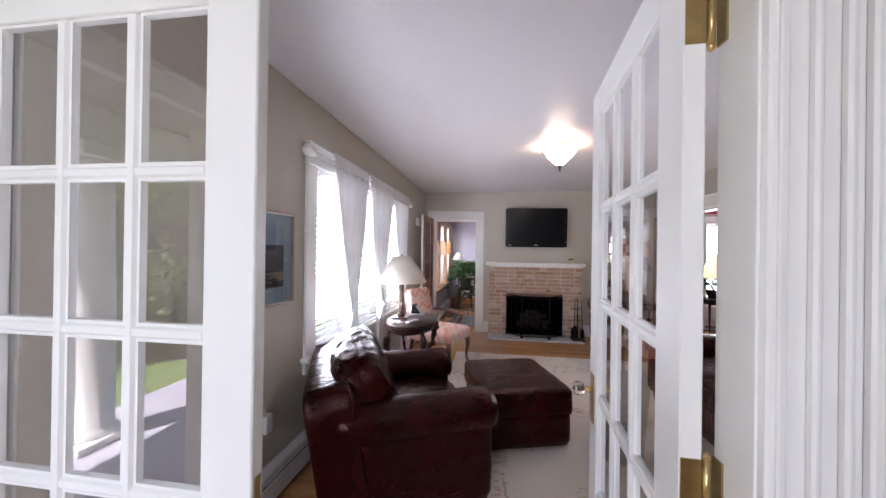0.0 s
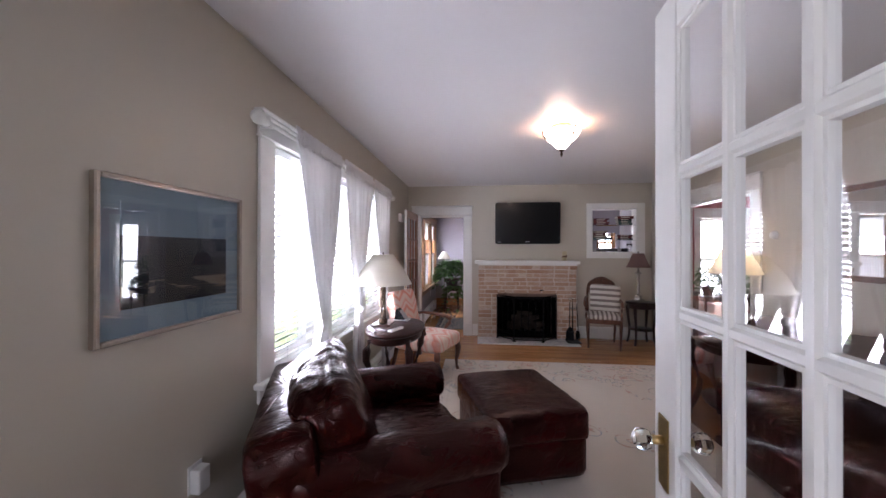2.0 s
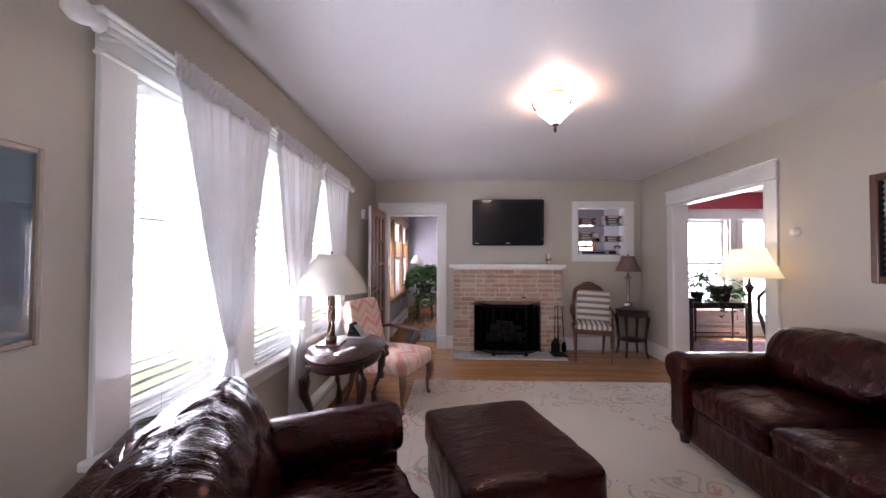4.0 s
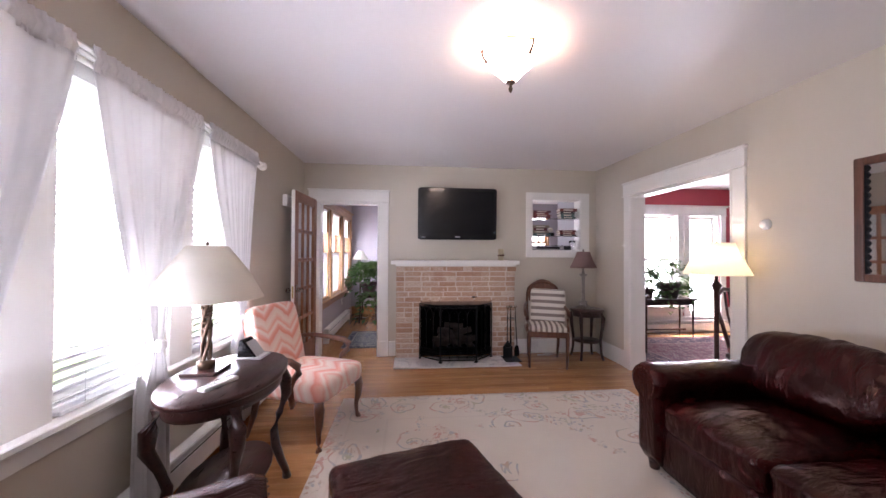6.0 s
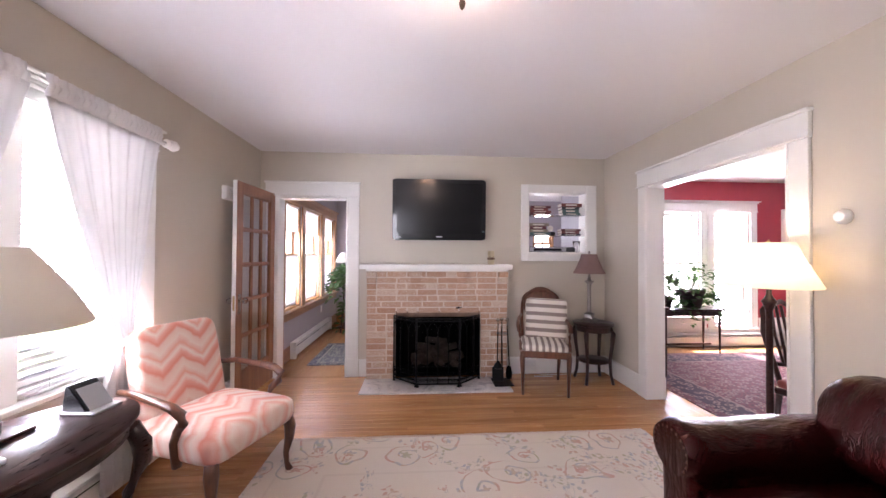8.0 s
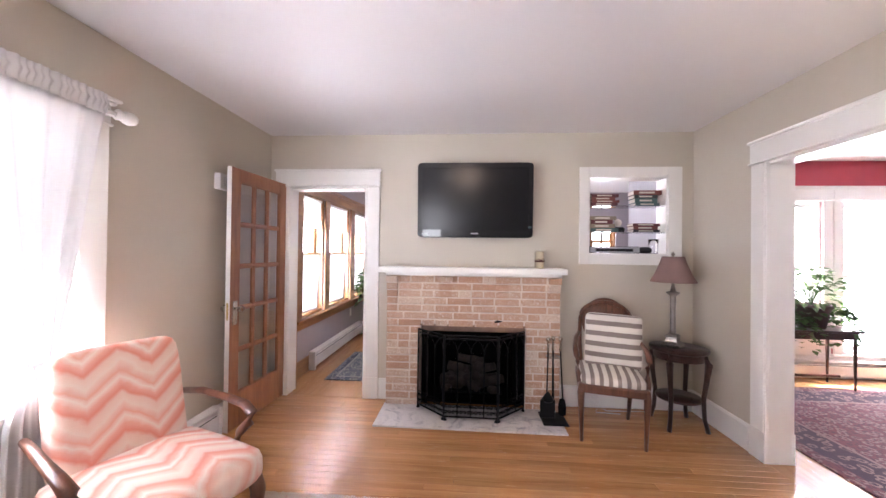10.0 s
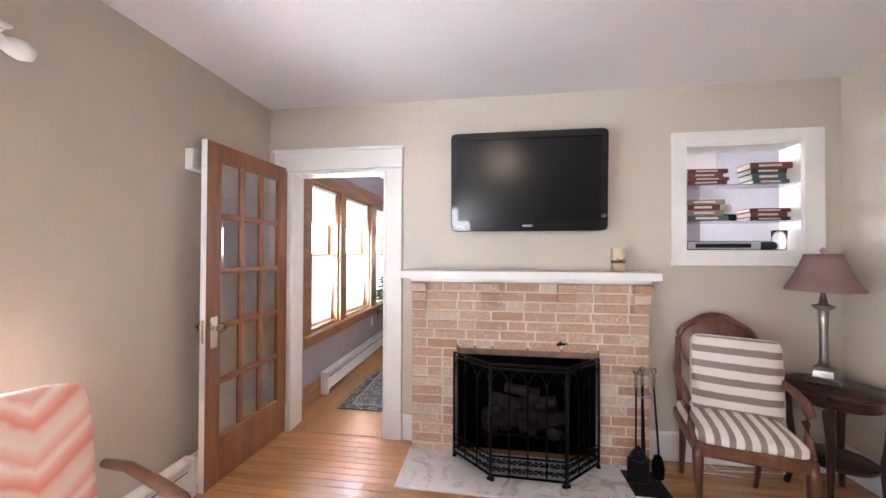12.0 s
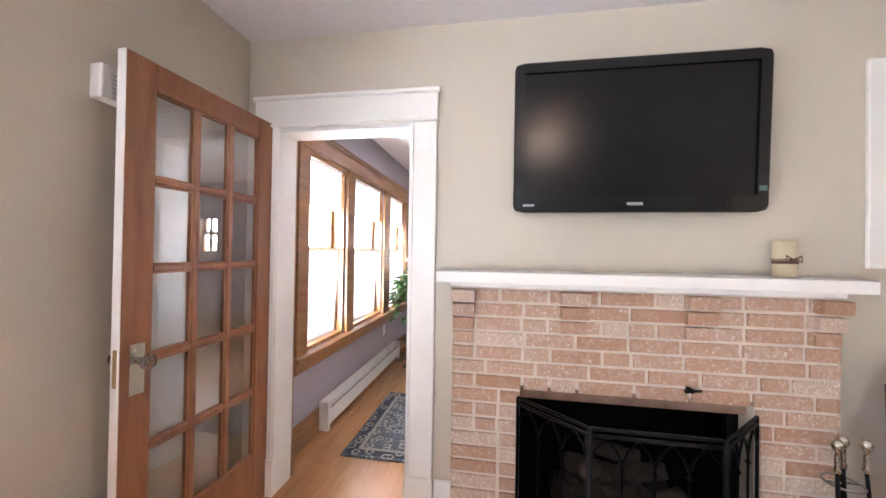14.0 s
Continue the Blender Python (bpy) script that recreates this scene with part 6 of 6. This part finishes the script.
# ---- baseboard heaters ----
def heater(name, m, length, label):
    """A hot water baseboard heater along +x, back at y 0, front towards -y."""
    o = thing(name, m, label, "heater", "baseboard heaters")
    part("back_plate", solid(0, length, -0.008, 0, 0.02, 0.215, 0.001), ENAMEL, o)
    part("front_panel", solid(0.03, length - 0.03, -0.07, -0.064, 0.045, 0.158, 0.002), ENAMEL, o)
    b = bmesh.new()
    v = [b.verts.new(p) for p in ((0.0, 0, 0.215), (length, 0, 0.215), (length, -0.052, 0.20), (0, -0.052, 0.20), (0.0, 0, 0.209), (length, 0, 0.209), (length, -0.056, 0.19), (0, -0.056, 0.19))]
    for q in ((0, 1, 2, 3), (7, 6, 5, 4), (0, 4, 5, 1), (1, 5, 6, 2), (2, 6, 7, 3), (3, 7, 4, 0)):
        b.faces.new([v[k] for k in q])
    part("hood", b, ENAMEL, o)
    part("damper", solid(0.03, length - 0.03, -0.062, -0.030, 0.162, 0.168, 0.001), ENAMEL, o)
    part("fin_element", solid(0.03, length - 0.03, -0.056, -0.012, 0.06, 0.15), IRON, o)
    for x in (0, length - 0.035):
        part("end_cap", solid(x, x + 0.035, -0.074, 0, 0.005, 0.215, 0.004), ENAMEL, o)
    return o


heater("baseboard_heater", Matrix.Translation((XL + B, 0.72, 0)) @ Matrix.Rotation(math.pi / 2, 4, "Z"), 4.73, "long cream enamel baseboard heater along the window wall")
heater("baseboard_heater", Matrix.Translation((-1.45, 6.86, 0)) @ Matrix.Rotation(math.pi / 2, 4, "Z"), 1.85, "white enamel baseboard heater below the oak windows")
heater("baseboard_heater", pose(3.3, 7.215, 0), 2.4, "white baseboard heater below the dining windows")

# ---- pictures, mirror, fittings ----
pi = thing("framed_seascape", pose(XL, 1.627, 1.378), "framed dark seascape print with wide blue grey mat", "picture")
fr_ = bmesh.new()
for b_ in ((-0.332, -0.314, -0.275, 0.275), (0.314, 0.332, -0.275, 0.275), (-0.314, 0.314, 0.257, 0.275), (-0.314, 0.314, -0.275, -0.257)):
    box(fr_, 0.0, 0.026, b_[0], b_[1], b_[2], b_[3], 0.004)
part("picture_frame", fr_, PEWTER, pi, "thin pewter gilt frame")
part("mat", solid(0.004, 0.010, -0.315, 0.315, -0.258, 0.258), MATBOARD, pi, "blue grey mat")
part("print", solid(0.010, 0.0125, -0.245, 0.235, -0.168, 0.189), SEASCAPE, pi)
pg = part("glazing", solid(0.017, 0.019, -0.315, 0.315, -0.258, 0.258), PICGLASS, pi)
pg.visible_shadow = False
mr = thing("wall_mirror", pose(XR, 3.03, 1.537), "rectangular mirror in a carved dark wood frame", "mirror")
fr_ = bmesh.new()
for b_ in ((-0.33, -0.285, -0.35, 0.35), (0.285, 0.33, -0.35, 0.35), (-0.285, 0.285, 0.305, 0.35), (-0.285, 0.285, -0.35, -0.305)):
    box(fr_, -0.03, 0.0, b_[0], b_[1], b_[2], b_[3], 0.008, 2)
part("mirror_frame", fr_, WALNUT, mr)
for s_ in (1, -1):
    b_ = bmesh.new()
    for k_ in range(96):
        w0_, w1_ = (0.012 * abs(math.sin(math.pi * k / 6)) for k in (k_, k_ + 1))
        z0_, z1_ = -0.306 + 0.612 * k_ / 96, -0.306 + 0.612 * (k_ + 1) / 96
        q_ = [b_.verts.new((x, s_ * y, z)) for x, y, z in ((-0.022, 0.286, z0_), (-0.022, 0.286, z1_), (-0.022, 0.276 - w1_, z1_), (-0.022, 0.276 - w0_, z0_), (-0.014, 0.276 - w1_, z1_), (-0.014, 0.276 - w0_, z0_))]
        b_.faces.new(q_[:4])
        b_.faces.new((q_[3], q_[2], q_[4], q_[5]))
    bmesh.ops.remove_doubles(b_, verts=b_.verts, dist=1e-5)
    part("scallop_trim", b_, IRON, mr, "black scalloped inner edge")
part("mirror_glass", solid(-0.014, -0.006, -0.286, 0.286, -0.306, 0.306), MIRROR, mr)
th = thing("thermostat", pose(XR, 3.875, 1.555), "round white thermostat on the wall", "thermostat")
b_ = bmesh.new()
lathe(b_, [(0.038, 0), (0.038, 0.012), (0.032, 0.018), (0.027, 0.032), (0.021, 0.036), (0.0005, 0.037)], 28)
bmesh.ops.rotate(b_, verts=b_.verts, cent=(0, 0, 0), matrix=Matrix.Rotation(-math.pi / 2, 3, "Y"))
part("dial", b_, WHITEP, th)
ch = thing("door_chime", pose(XL, 5.52, 1.893), "white door chime box high on the wall", "door chime")
part("cover", solid(0, 0.05, -0.085, 0.085, -0.06, 0.06, 0.006, 2), WHITEP, ch)
for z_ in (-0.03, -0.015, 0.0, 0.015, 0.03):
    part("vent_slot", solid(0.0495, 0.052, -0.05, 0.05, z_ - 0.002, z_ + 0.002), SILVERP, ch)
ou = thing("wall_outlet", pose(XL, 1.70, 0.465), "white wall outlet with plug-in adapter", "outlet")
part("plate", solid(0, 0.006, -0.036, 0.036, -0.058, 0.058, 0.002), WHITEP, ou)
part("adapter", solid(0.006, 0.05, -0.03, 0.03, -0.055, 0.045, 0.006, 2), WHITEP, ou)
o2 = thing("wall_outlet", pose(-1.47, 8.35, 0.42), "white outlet on the mauve wall", "outlet")
part("plate", solid(0, 0.006, -0.036, 0.036, -0.058, 0.058, 0.002), WHITEP, o2)
o3 = thing("wall_outlet", pose(1.47, YF - B, 0.12), "white outlet in the baseboard with cords", "outlet")
part("plate", solid(-0.055, 0.055, -0.006, 0, -0.036, 0.036, 0.002), WHITEP, o3)
b_ = bmesh.new()
tube(b_, [(-0.02, -0.01, 0.0), (-0.01, -0.05, -0.04), (0.10, -0.09, -0.105), (0.3, -0.07, -0.11), (0.5, -0.06, -0.108)], 0.003, 5)
tube(b_, [(0.02, -0.01, 0.0), (0.05, -0.07, -0.03), (0.0, -0.12, -0.108), (0.2, -0.13, -0.11)], 0.003, 5)
part("cord", b_, WHITEP, o3)


# ---- plants and the rooms beyond ----
def leafy(bm, centre, spread, count, size, seed, droop=0.0):
    random.seed(seed)
    for _ in range(count):
        a, e, r = random.uniform(0, 6.283), random.uniform(-0.4, 1.4), random.uniform(0.25, 1) ** 0.6
        p = Vector(centre) + Vector((spread[0] * r * math.cos(a) * math.cos(e), spread[1] * r * math.sin(a) * math.cos(e), spread[2] * r * math.sin(e) - droop * r * r))
        d = Vector((math.cos(a), math.sin(a), random.uniform(-0.7, 0.5))).normalized()
        s = d.cross(Vector((0, 0, 1))).normalized() * size * random.uniform(0.3, 0.45)
        L = size * random.uniform(0.7, 1.2)
        up = s.cross(d).normalized() * size * 0.12
        q = [p, p + d * L * 0.45 + s + up, p + d * L - up, p + d * L * 0.45 - s + up]
        bm.faces.new([bm.verts.new(v) for v in q])
    return bm


def pot_profile(r, h):
    return [(r * 0.68, 0), (r * 0.95, h * 0.85), (r * 1.05, h * 0.86), (r * 1.05, h), (r * 0.95, h), (r * 0.92, h * 0.9), (0.0005, h * 0.9)]


sp = thing("tall_houseplant", pose(-0.99, 8.55, 0.0), "leafy green houseplant on a dark stand in the sun room", "plant")
b_ = bmesh.new()
for x_ in (-0.16, 0.16):
    for y_ in (-0.16, 0.16):
        tube(b_, [(x_ * 0.8, y_ * 0.8, 0.5), (x_, y_, 0.0)], 0.014, 8)
lathe(b_, [(0.2, 0.48), (0.21, 0.5), (0.2, 0.52), (0.001, 0.52)], 20)
part("stand", b_, MAHOG, sp)
part("pot", lathe(bmesh.new(), pot_profile(0.16, 0.24), 20, (0, 0, 0.52)), TERRA, sp)
b_ = bmesh.new()
random.seed(21)
for k_ in range(9):
    a_ = k_ * 0.7
    tube(b_, [(0, 0, 0.72), (0.06 * math.cos(a_), 0.06 * math.sin(a_), 0.95), (0.22 * math.cos(a_), 0.22 * math.sin(a_), 1.2)], 0.006, 5)
part("stems", b_, LEAF, sp)
b_ = leafy(bmesh.new(), (0, 0, 0.95), (0.42, 0.40, 0.45), 520, 0.13, 5, 0.25)
leafy(b_, (0.05, -0.1, 0.5), (0.32, 0.3, 0.35), 200, 0.11, 6, 0.35)
part("foliage", b_, LEAF, sp)
sl = thing("sunroom_lamp", pose(-1.20, 8.85, 0.0), "floor lamp with small white conical shade behind the plant", "lamp")
part("pole", lathe(bmesh.new(), [(0.13, 0), (0.13, 0.015), (0.02, 0.03), (0.012, 0.06), (0.012, 1.32)], 16), BRONZE, sl)
part("shade", lathe(bmesh.new(), [(0.16, 1.20), (0.161, 1.203), (0.05, 1.38), (0.047, 1.38), (0.157, 1.203)], 28), SHADE, sl)

dt = thing("plant_table", pose(3.92, 6.95, 0.0), "narrow dark wooden table below the dining windows", "table")
part("tabletop", solid(-0.46, 0.46, -0.19, 0.19, 0.60, 0.625, 0.006, 2), MAHOG, dt)
part("apron", solid(-0.42, 0.42, -0.16, 0.16, 0.53, 0.60, 0.003), MAHOG, dt)
for x_ in (-0.40, 0.40):
    for y_ in (-0.14, 0.14):
        b_ = bmesh.new()
        tube(b_, [(x_, y_, 0.55), (x_, y_, 0.3), (x_ * 1.0, y_, 0.0)], [0.024, 0.019, 0.012], 4)
        part("leg", b_, MAHOG, dt)
part("stretcher", solid(-0.39, 0.39, -0.012, 0.012, 0.10, 0.125, 0.003), MAHOG, dt)
for x_, r_, h_, sd_, sp_ in ((0.10, 0.165, 0.25, 11, (0.40, 0.24, 0.46)), (-0.28, 0.10, 0.16, 12, (0.22, 0.18, 0.42))):
    pp = thing("potted_plant", pose(3.92 + x_, 6.95, 0.625), "trailing green potted plant in a dark clay pot", "plant", "plants on the dining table")
    part("pot", lathe(bmesh.new(), pot_profile(r_, h_), 20), TERRA, pp)
    b_ = leafy(bmesh.new(), (0, 0, h_ + 0.05), sp_, 230, 0.085, sd_, 0.10)
    leafy(b_, (0.22, -0.08, h_ - 0.08), (0.16, 0.12, 0.22), 110, 0.08, sd_ + 5, 0.25)
    part("foliage", b_, LEAF, pp)
    b_ = bmesh.new()
    for k_ in range(10):
        a_ = k_ * 0.63
        tube(b_, [(0, 0, h_ * 0.9), (0.05 * math.cos(a_), 0.05 * math.sin(a_), h_ + 0.12), (0.17 * math.cos(a_), 0.12 * math.sin(a_), h_ + 0.2)], 0.004, 4)
    part("stems", b_, LEAF, pp)
cb = thing("dining_sideboard", pose(2.50, 5.77, 0.0), "dark wooden sideboard against the dining wall", "sideboard")
part("carcass", solid(0.0, 0.30, 0, 0.95, 0.08, 0.78, 0.006), MAHOG, cb)
part("top", solid(-0.0, 0.318, -0.015, 0.965, 0.78, 0.81, 0.008, 2), MAHOG, cb)
for y_ in (0.03, 0.50):
    dr_ = part("cabinet_door", solid(0.30, 0.315, y_, y_ + 0.42, 0.12, 0.74, 0.005), MAHOG, cb)
    part("pull", lathe(bmesh.new(), [(0.008, 0), (0.014, 0.012), (0.0005, 0.02)], 10, (0.315, y_ + 0.21, 0.45)), BRASS, dr_)
part("plinth", solid(0.01, 0.28, 0.02, 0.93, 0, 0.08), MAHOG, cb)
dc = thing("dining_chair", pose(2.96, 4.42, 0.01, 0, 0, 200), "dark mahogany dining chair with shield back", "chair")
part("seat", pillow(bmesh.new(), 0.44, 0.44, 0.07, (0, 0, 0.45), 0.4, 0.2, 36, 12), BOOKS[4], dc)
part("seat_frame", solid(-0.22, 0.22, -0.22, 0.22, 0.38, 0.425, 0.008), MAHOG, dc)
for x_ in (-0.2, 0.2):
    b_ = bmesh.new()
    tube(b_, [(x_, 0.2, 0.40), (x_, 0.2, 0.0)], [0.02, 0.014], 8)
    part("front_leg", b_, MAHOG, dc)
    b_ = bmesh.new()
    tube(b_, [(x_ * 0.9, -0.2, 0.42), (x_ * 0.9, -0.22, 0.2), (x_, -0.30, 0.0)], [0.02, 0.018, 0.015], 8)
    part("back_leg", b_, MAHOG, dc)
b_ = bmesh.new()
tube(b_, [(-0.16, -0.2, 0.42), (-0.19, -0.24, 0.62), (-0.23, -0.27, 0.80), (-0.19, -0.29, 0.95), (-0.08, -0.30, 1.0), (0, -0.30, 0.985), (0.08, -0.30, 1.0), (0.19, -0.29, 0.95), (0.23, -0.27, 0.80), (0.19, -0.24, 0.62), (0.16, -0.2, 0.42)], 0.018, 8)
part("back_frame", b_, MAHOG, dc)
for x_ in (-0.07, 0, 0.07):
    b_ = bmesh.new()
    tube(b_, [(x_ * 0.6, -0.235, 0.56), (x_ * 1.2, -0.265, 0.76), (x_, -0.295, 0.97)], 0.010, 6)
    part("splat", b_, MAHOG, dc)
b_ = bmesh.new()
tube(b_, [(-0.185, -0.235, 0.58), (0, -0.228, 0.545), (0.185, -0.235, 0.58)], 0.014, 8)
part("cross_rail", b_, MAHOG, dc)
wc = thing("wall_cabinet", pose(5.72, 7.25, 1.45), "white wall cabinet on the red dining wall", "cabinet")
part("box", solid(0, 0.5, -0.22, 0, 0, 0.62, 0.006), WHITEP, wc)
part("door_panel", solid(0.01, 0.49, -0.235, -0.22, 0.01, 0.61, 0.005), WHITEP, wc)

# ---- porch and garden ----
pcx = thing("porch_column", pose(-3.35, -1.05, -0.06), "round white porch column on a square plinth", "column")
part("plinth", solid(-0.21, 0.21, -0.21, 0.21, 0, 0.06, 0.006), SIDING, pcx)
part("shaft", lathe(bmesh.new(), [(0.185, 0.06), (0.19, 0.08), (0.175, 0.11), (0.16, 0.13), (0.158, 0.9), (0.135, 2.08), (0.15, 2.1), (0.155, 2.13), (0.14, 2.15)], 32), SIDING, pcx)
part("capital", solid(-0.19, 0.19, -0.19, 0.19, 2.15, 2.26, 0.008), SIDING, pcx)
copy_thing(pcx, pose(-3.35, 0.75, -0.06))


def tree(m, seed, height):
    o = thing("tree", m, "leafy green garden tree with uneven crown", "tree", "garden trees")
    random.seed(seed)
    tr = bmesh.new()
    tube(tr, [(0, 0, -0.1), (0.05, 0.02, height * 0.2), (0.0, 0.06, height * 0.45), (0.05, 0.0, height * 0.75)], [0.16, 0.12, 0.09, 0.04], 8)
    tips = []
    for k in range(11):
        a, z = k * 2.4, height * random.uniform(0.12, 0.65)
        r = random.uniform(0.9, 1.7)
        p = (r * math.cos(a), r * math.sin(a), z + random.uniform(0.3, 0.9))
        tube(tr, [(0, 0, z), (p[0] * 0.5, p[1] * 0.5, z + 0.35), p], [0.05, 0.035, 0.015], 6)
        tips.append(p)
    part("trunk", tr, BARK, o)
    vs, fs_ = [], []
    for p in tips + [(0, 0, height * 0.85)]:
        for c in range(16):
            cc = Vector(p) + Vector((random.gauss(0, 0.5), random.gauss(0, 0.5), random.gauss(0, 0.45)))
            for _ in range(15):
                q = cc + Vector((random.gauss(0, 0.16), random.gauss(0, 0.16), random.gauss(0, 0.14)))
                d = Vector((random.uniform(-1, 1), random.uniform(-1, 1), random.uniform(-0.8, 0.4))).normalized()
                s = d.cross(Vector((0.3, 0.2, 1))).normalized() * 0.055
                n = len(vs)
                vs += [q, q + d * 0.08 + s, q + d * 0.20, q + d * 0.08 - s]
                fs_.append((n, n + 1, n + 2, n + 3))
    me = bpy.data.meshes.new("crown")
    me.from_pydata(vs, [], fs_)
    me.materials.append(TREELEAF)
    ob = new("crown", me)
    ob.parent = o
    return o


t1 = tree(pose(-8.5, -4.0, -0.42), 31, 4.2)
t2 = tree(pose(-9.5, -6.6, -0.42), 32, 4.8)
for x_, y_, r_, src_ in ((-8.0, -8.6, 60, t1), (-10.2, -2.0, 140, t2), (-9.0, 0.6, 200, t1), (-10.5, -9.5, 20, t2), (-9.4, 3.6, 80, t2), (-9.8, 6.8, 300, t1), (-12, -5, 250, t2), (-12, -8, 120, t1), (-7.4, -6.3, 310, t1), (-12.5, 0, 90, t1)):
    copy_thing(src_, pose(x_, y_, -0.42, 0, 0, r_))


def hedge(p, q, height, deep, seed):
    """A tall loose hedge from p to q: many stems and clumps of small leaves."""
    o = thing("garden_hedge", pose(*p, -0.42), "tall loose green hedge along the lawn", "hedge")
    random.seed(seed)
    run = Vector((q[0] - p[0], q[1] - p[1], 0))
    side = Vector((-run.y, run.x, 0)).normalized()
    st = bmesh.new()
    for k in range(16):
        b = run * ((k + 0.5) / 16) + side * random.uniform(-0.2, 0.2) * deep
        tube(st, [b, b + Vector((random.uniform(-0.2, 0.2), random.uniform(-0.2, 0.2), height * 0.45)), b + Vector((random.uniform(-0.4, 0.4), random.uniform(-0.4, 0.4), height * 0.9))], [0.05, 0.035, 0.012], 6)
    part("stems", st, BARK, o)
    vs, fs_ = [], []
    for _ in range(900):
        u, w, h = random.random(), random.uniform(-0.5, 0.5), random.uniform(0.02, 1.0)
        c = run * u + side * w * deep * (1.1 - 0.5 * h) + Vector((0, 0, height * h * (0.9 + 0.12 * math.sin(9 * u + seed))))
        for _ in range(22):
            g = c + Vector((random.gauss(0, 0.14), random.gauss(0, 0.14), random.gauss(0, 0.12)))
            d = Vector((random.uniform(-1, 1), random.uniform(-1, 1), random.uniform(-0.7, 0.5))).normalized()
            e = d.cross(Vector((0.3, 0.2, 1))).normalized() * 0.04
            n = len(vs)
            vs += [g, g + d * 0.06 + e, g + d * 0.14, g + d * 0.06 - e]
            fs_.append((n, n + 1, n + 2, n + 3))
    me = bpy.data.meshes.new("foliage")
    me.from_pydata(vs, [], fs_)
    me.materials.append(TREELEAF)
    new("foliage", me).parent = o
    return o


hedge((-2.6, -6.6), (-8.6, -1.9), 3.9, 1.3, 5)


# ---- floor boards and bricks, piece by piece ----
bb = solid(-0.5, 0.5, 0.0006, 0.0594, -0.018, 0.0, 0.0007)
board_me = bpy.data.meshes.new("floor_board")
bb.to_mesh(board_me)
bb.free()
board_me.materials.append(OAK)
random.seed(12)
rows_n = int((YF - 0.645) / 0.06)
for r_ in range(rows_n + 1):
    y_ = 0.645 + 0.06 * r_
    x_ = XL + 0.001
    first_ = random.uniform(0.5, 1.4)
    while x_ < XR - 0.01:
        l_ = min(first_, XR - x_)
        if XR - x_ - l_ < 0.35:
            l_ = XR - x_
        piece("floor_board", board_me, floor_o, Matrix.Translation((x_ + l_ / 2, y_, 0)) @ Matrix.Diagonal((l_ - 0.0008, 1, 1, 1)))
        x_ += l_
        first_ = random.uniform(1.0, 1.9)

BH, JT = 0.052, 0.014
bk_ = solid(-0.5, 0.5, -0.05, 0.0, 0, BH, 0.003)
brick_me = bpy.data.meshes.new("brick")
bk_.to_mesh(brick_me)
bk_.free()
brick_me.materials.append(BRICK)
random.seed(7)


def lay_brick(x0, x1, z, out, me):
    m = Matrix.Translation(((x0 + x1) / 2, FY + 0.05 - out, z)) @ Matrix.Diagonal((x1 - x0, 1, 1, 1))
    return piece("brick", me, fp, m)


courses = 18
pitch = FTOP / courses
for c_ in range(courses):
    z_ = c_ * pitch + 0.004
    runs_ = [(FX0, FX1)] if z_ > 0.71 else [(FX0, -0.066), (0.868, FX1)]
    for a_, b_ in runs_:
        x_ = a_
        first_ = random.choice((0.07, 0.11, 0.16, 0.22))
        while x_ < b_ - 0.01:
            l_ = min(first_, b_ - x_)
            if b_ - x_ - l_ < 0.06:
                l_ = b_ - x_
            lay_brick(x_ + 0.001, x_ + l_ - (JT if x_ + l_ < b_ - 0.01 else 0.0), z_, random.uniform(0.0, 0.005), brick_me)
            x_ += l_
            first_ = random.choice((0.112, 0.215, 0.222, 0.218)) + random.uniform(-0.012, 0.012)
# corbels carrying the mantel
for a_, b_ in ((-0.372, -0.268), (0.102, 0.220), (0.597, 0.712), (1.06, 1.160)):
    for k_, (out_, z_) in enumerate(((0.016, 15 * pitch + 0.004), (0.036, 16 * pitch + 0.004), (0.060, 17 * pitch + 0.004))):
        lay_brick(a_ + 0.003 * (2 - k_), b_ - 0.003 * (2 - k_), z_, out_, brick_me)
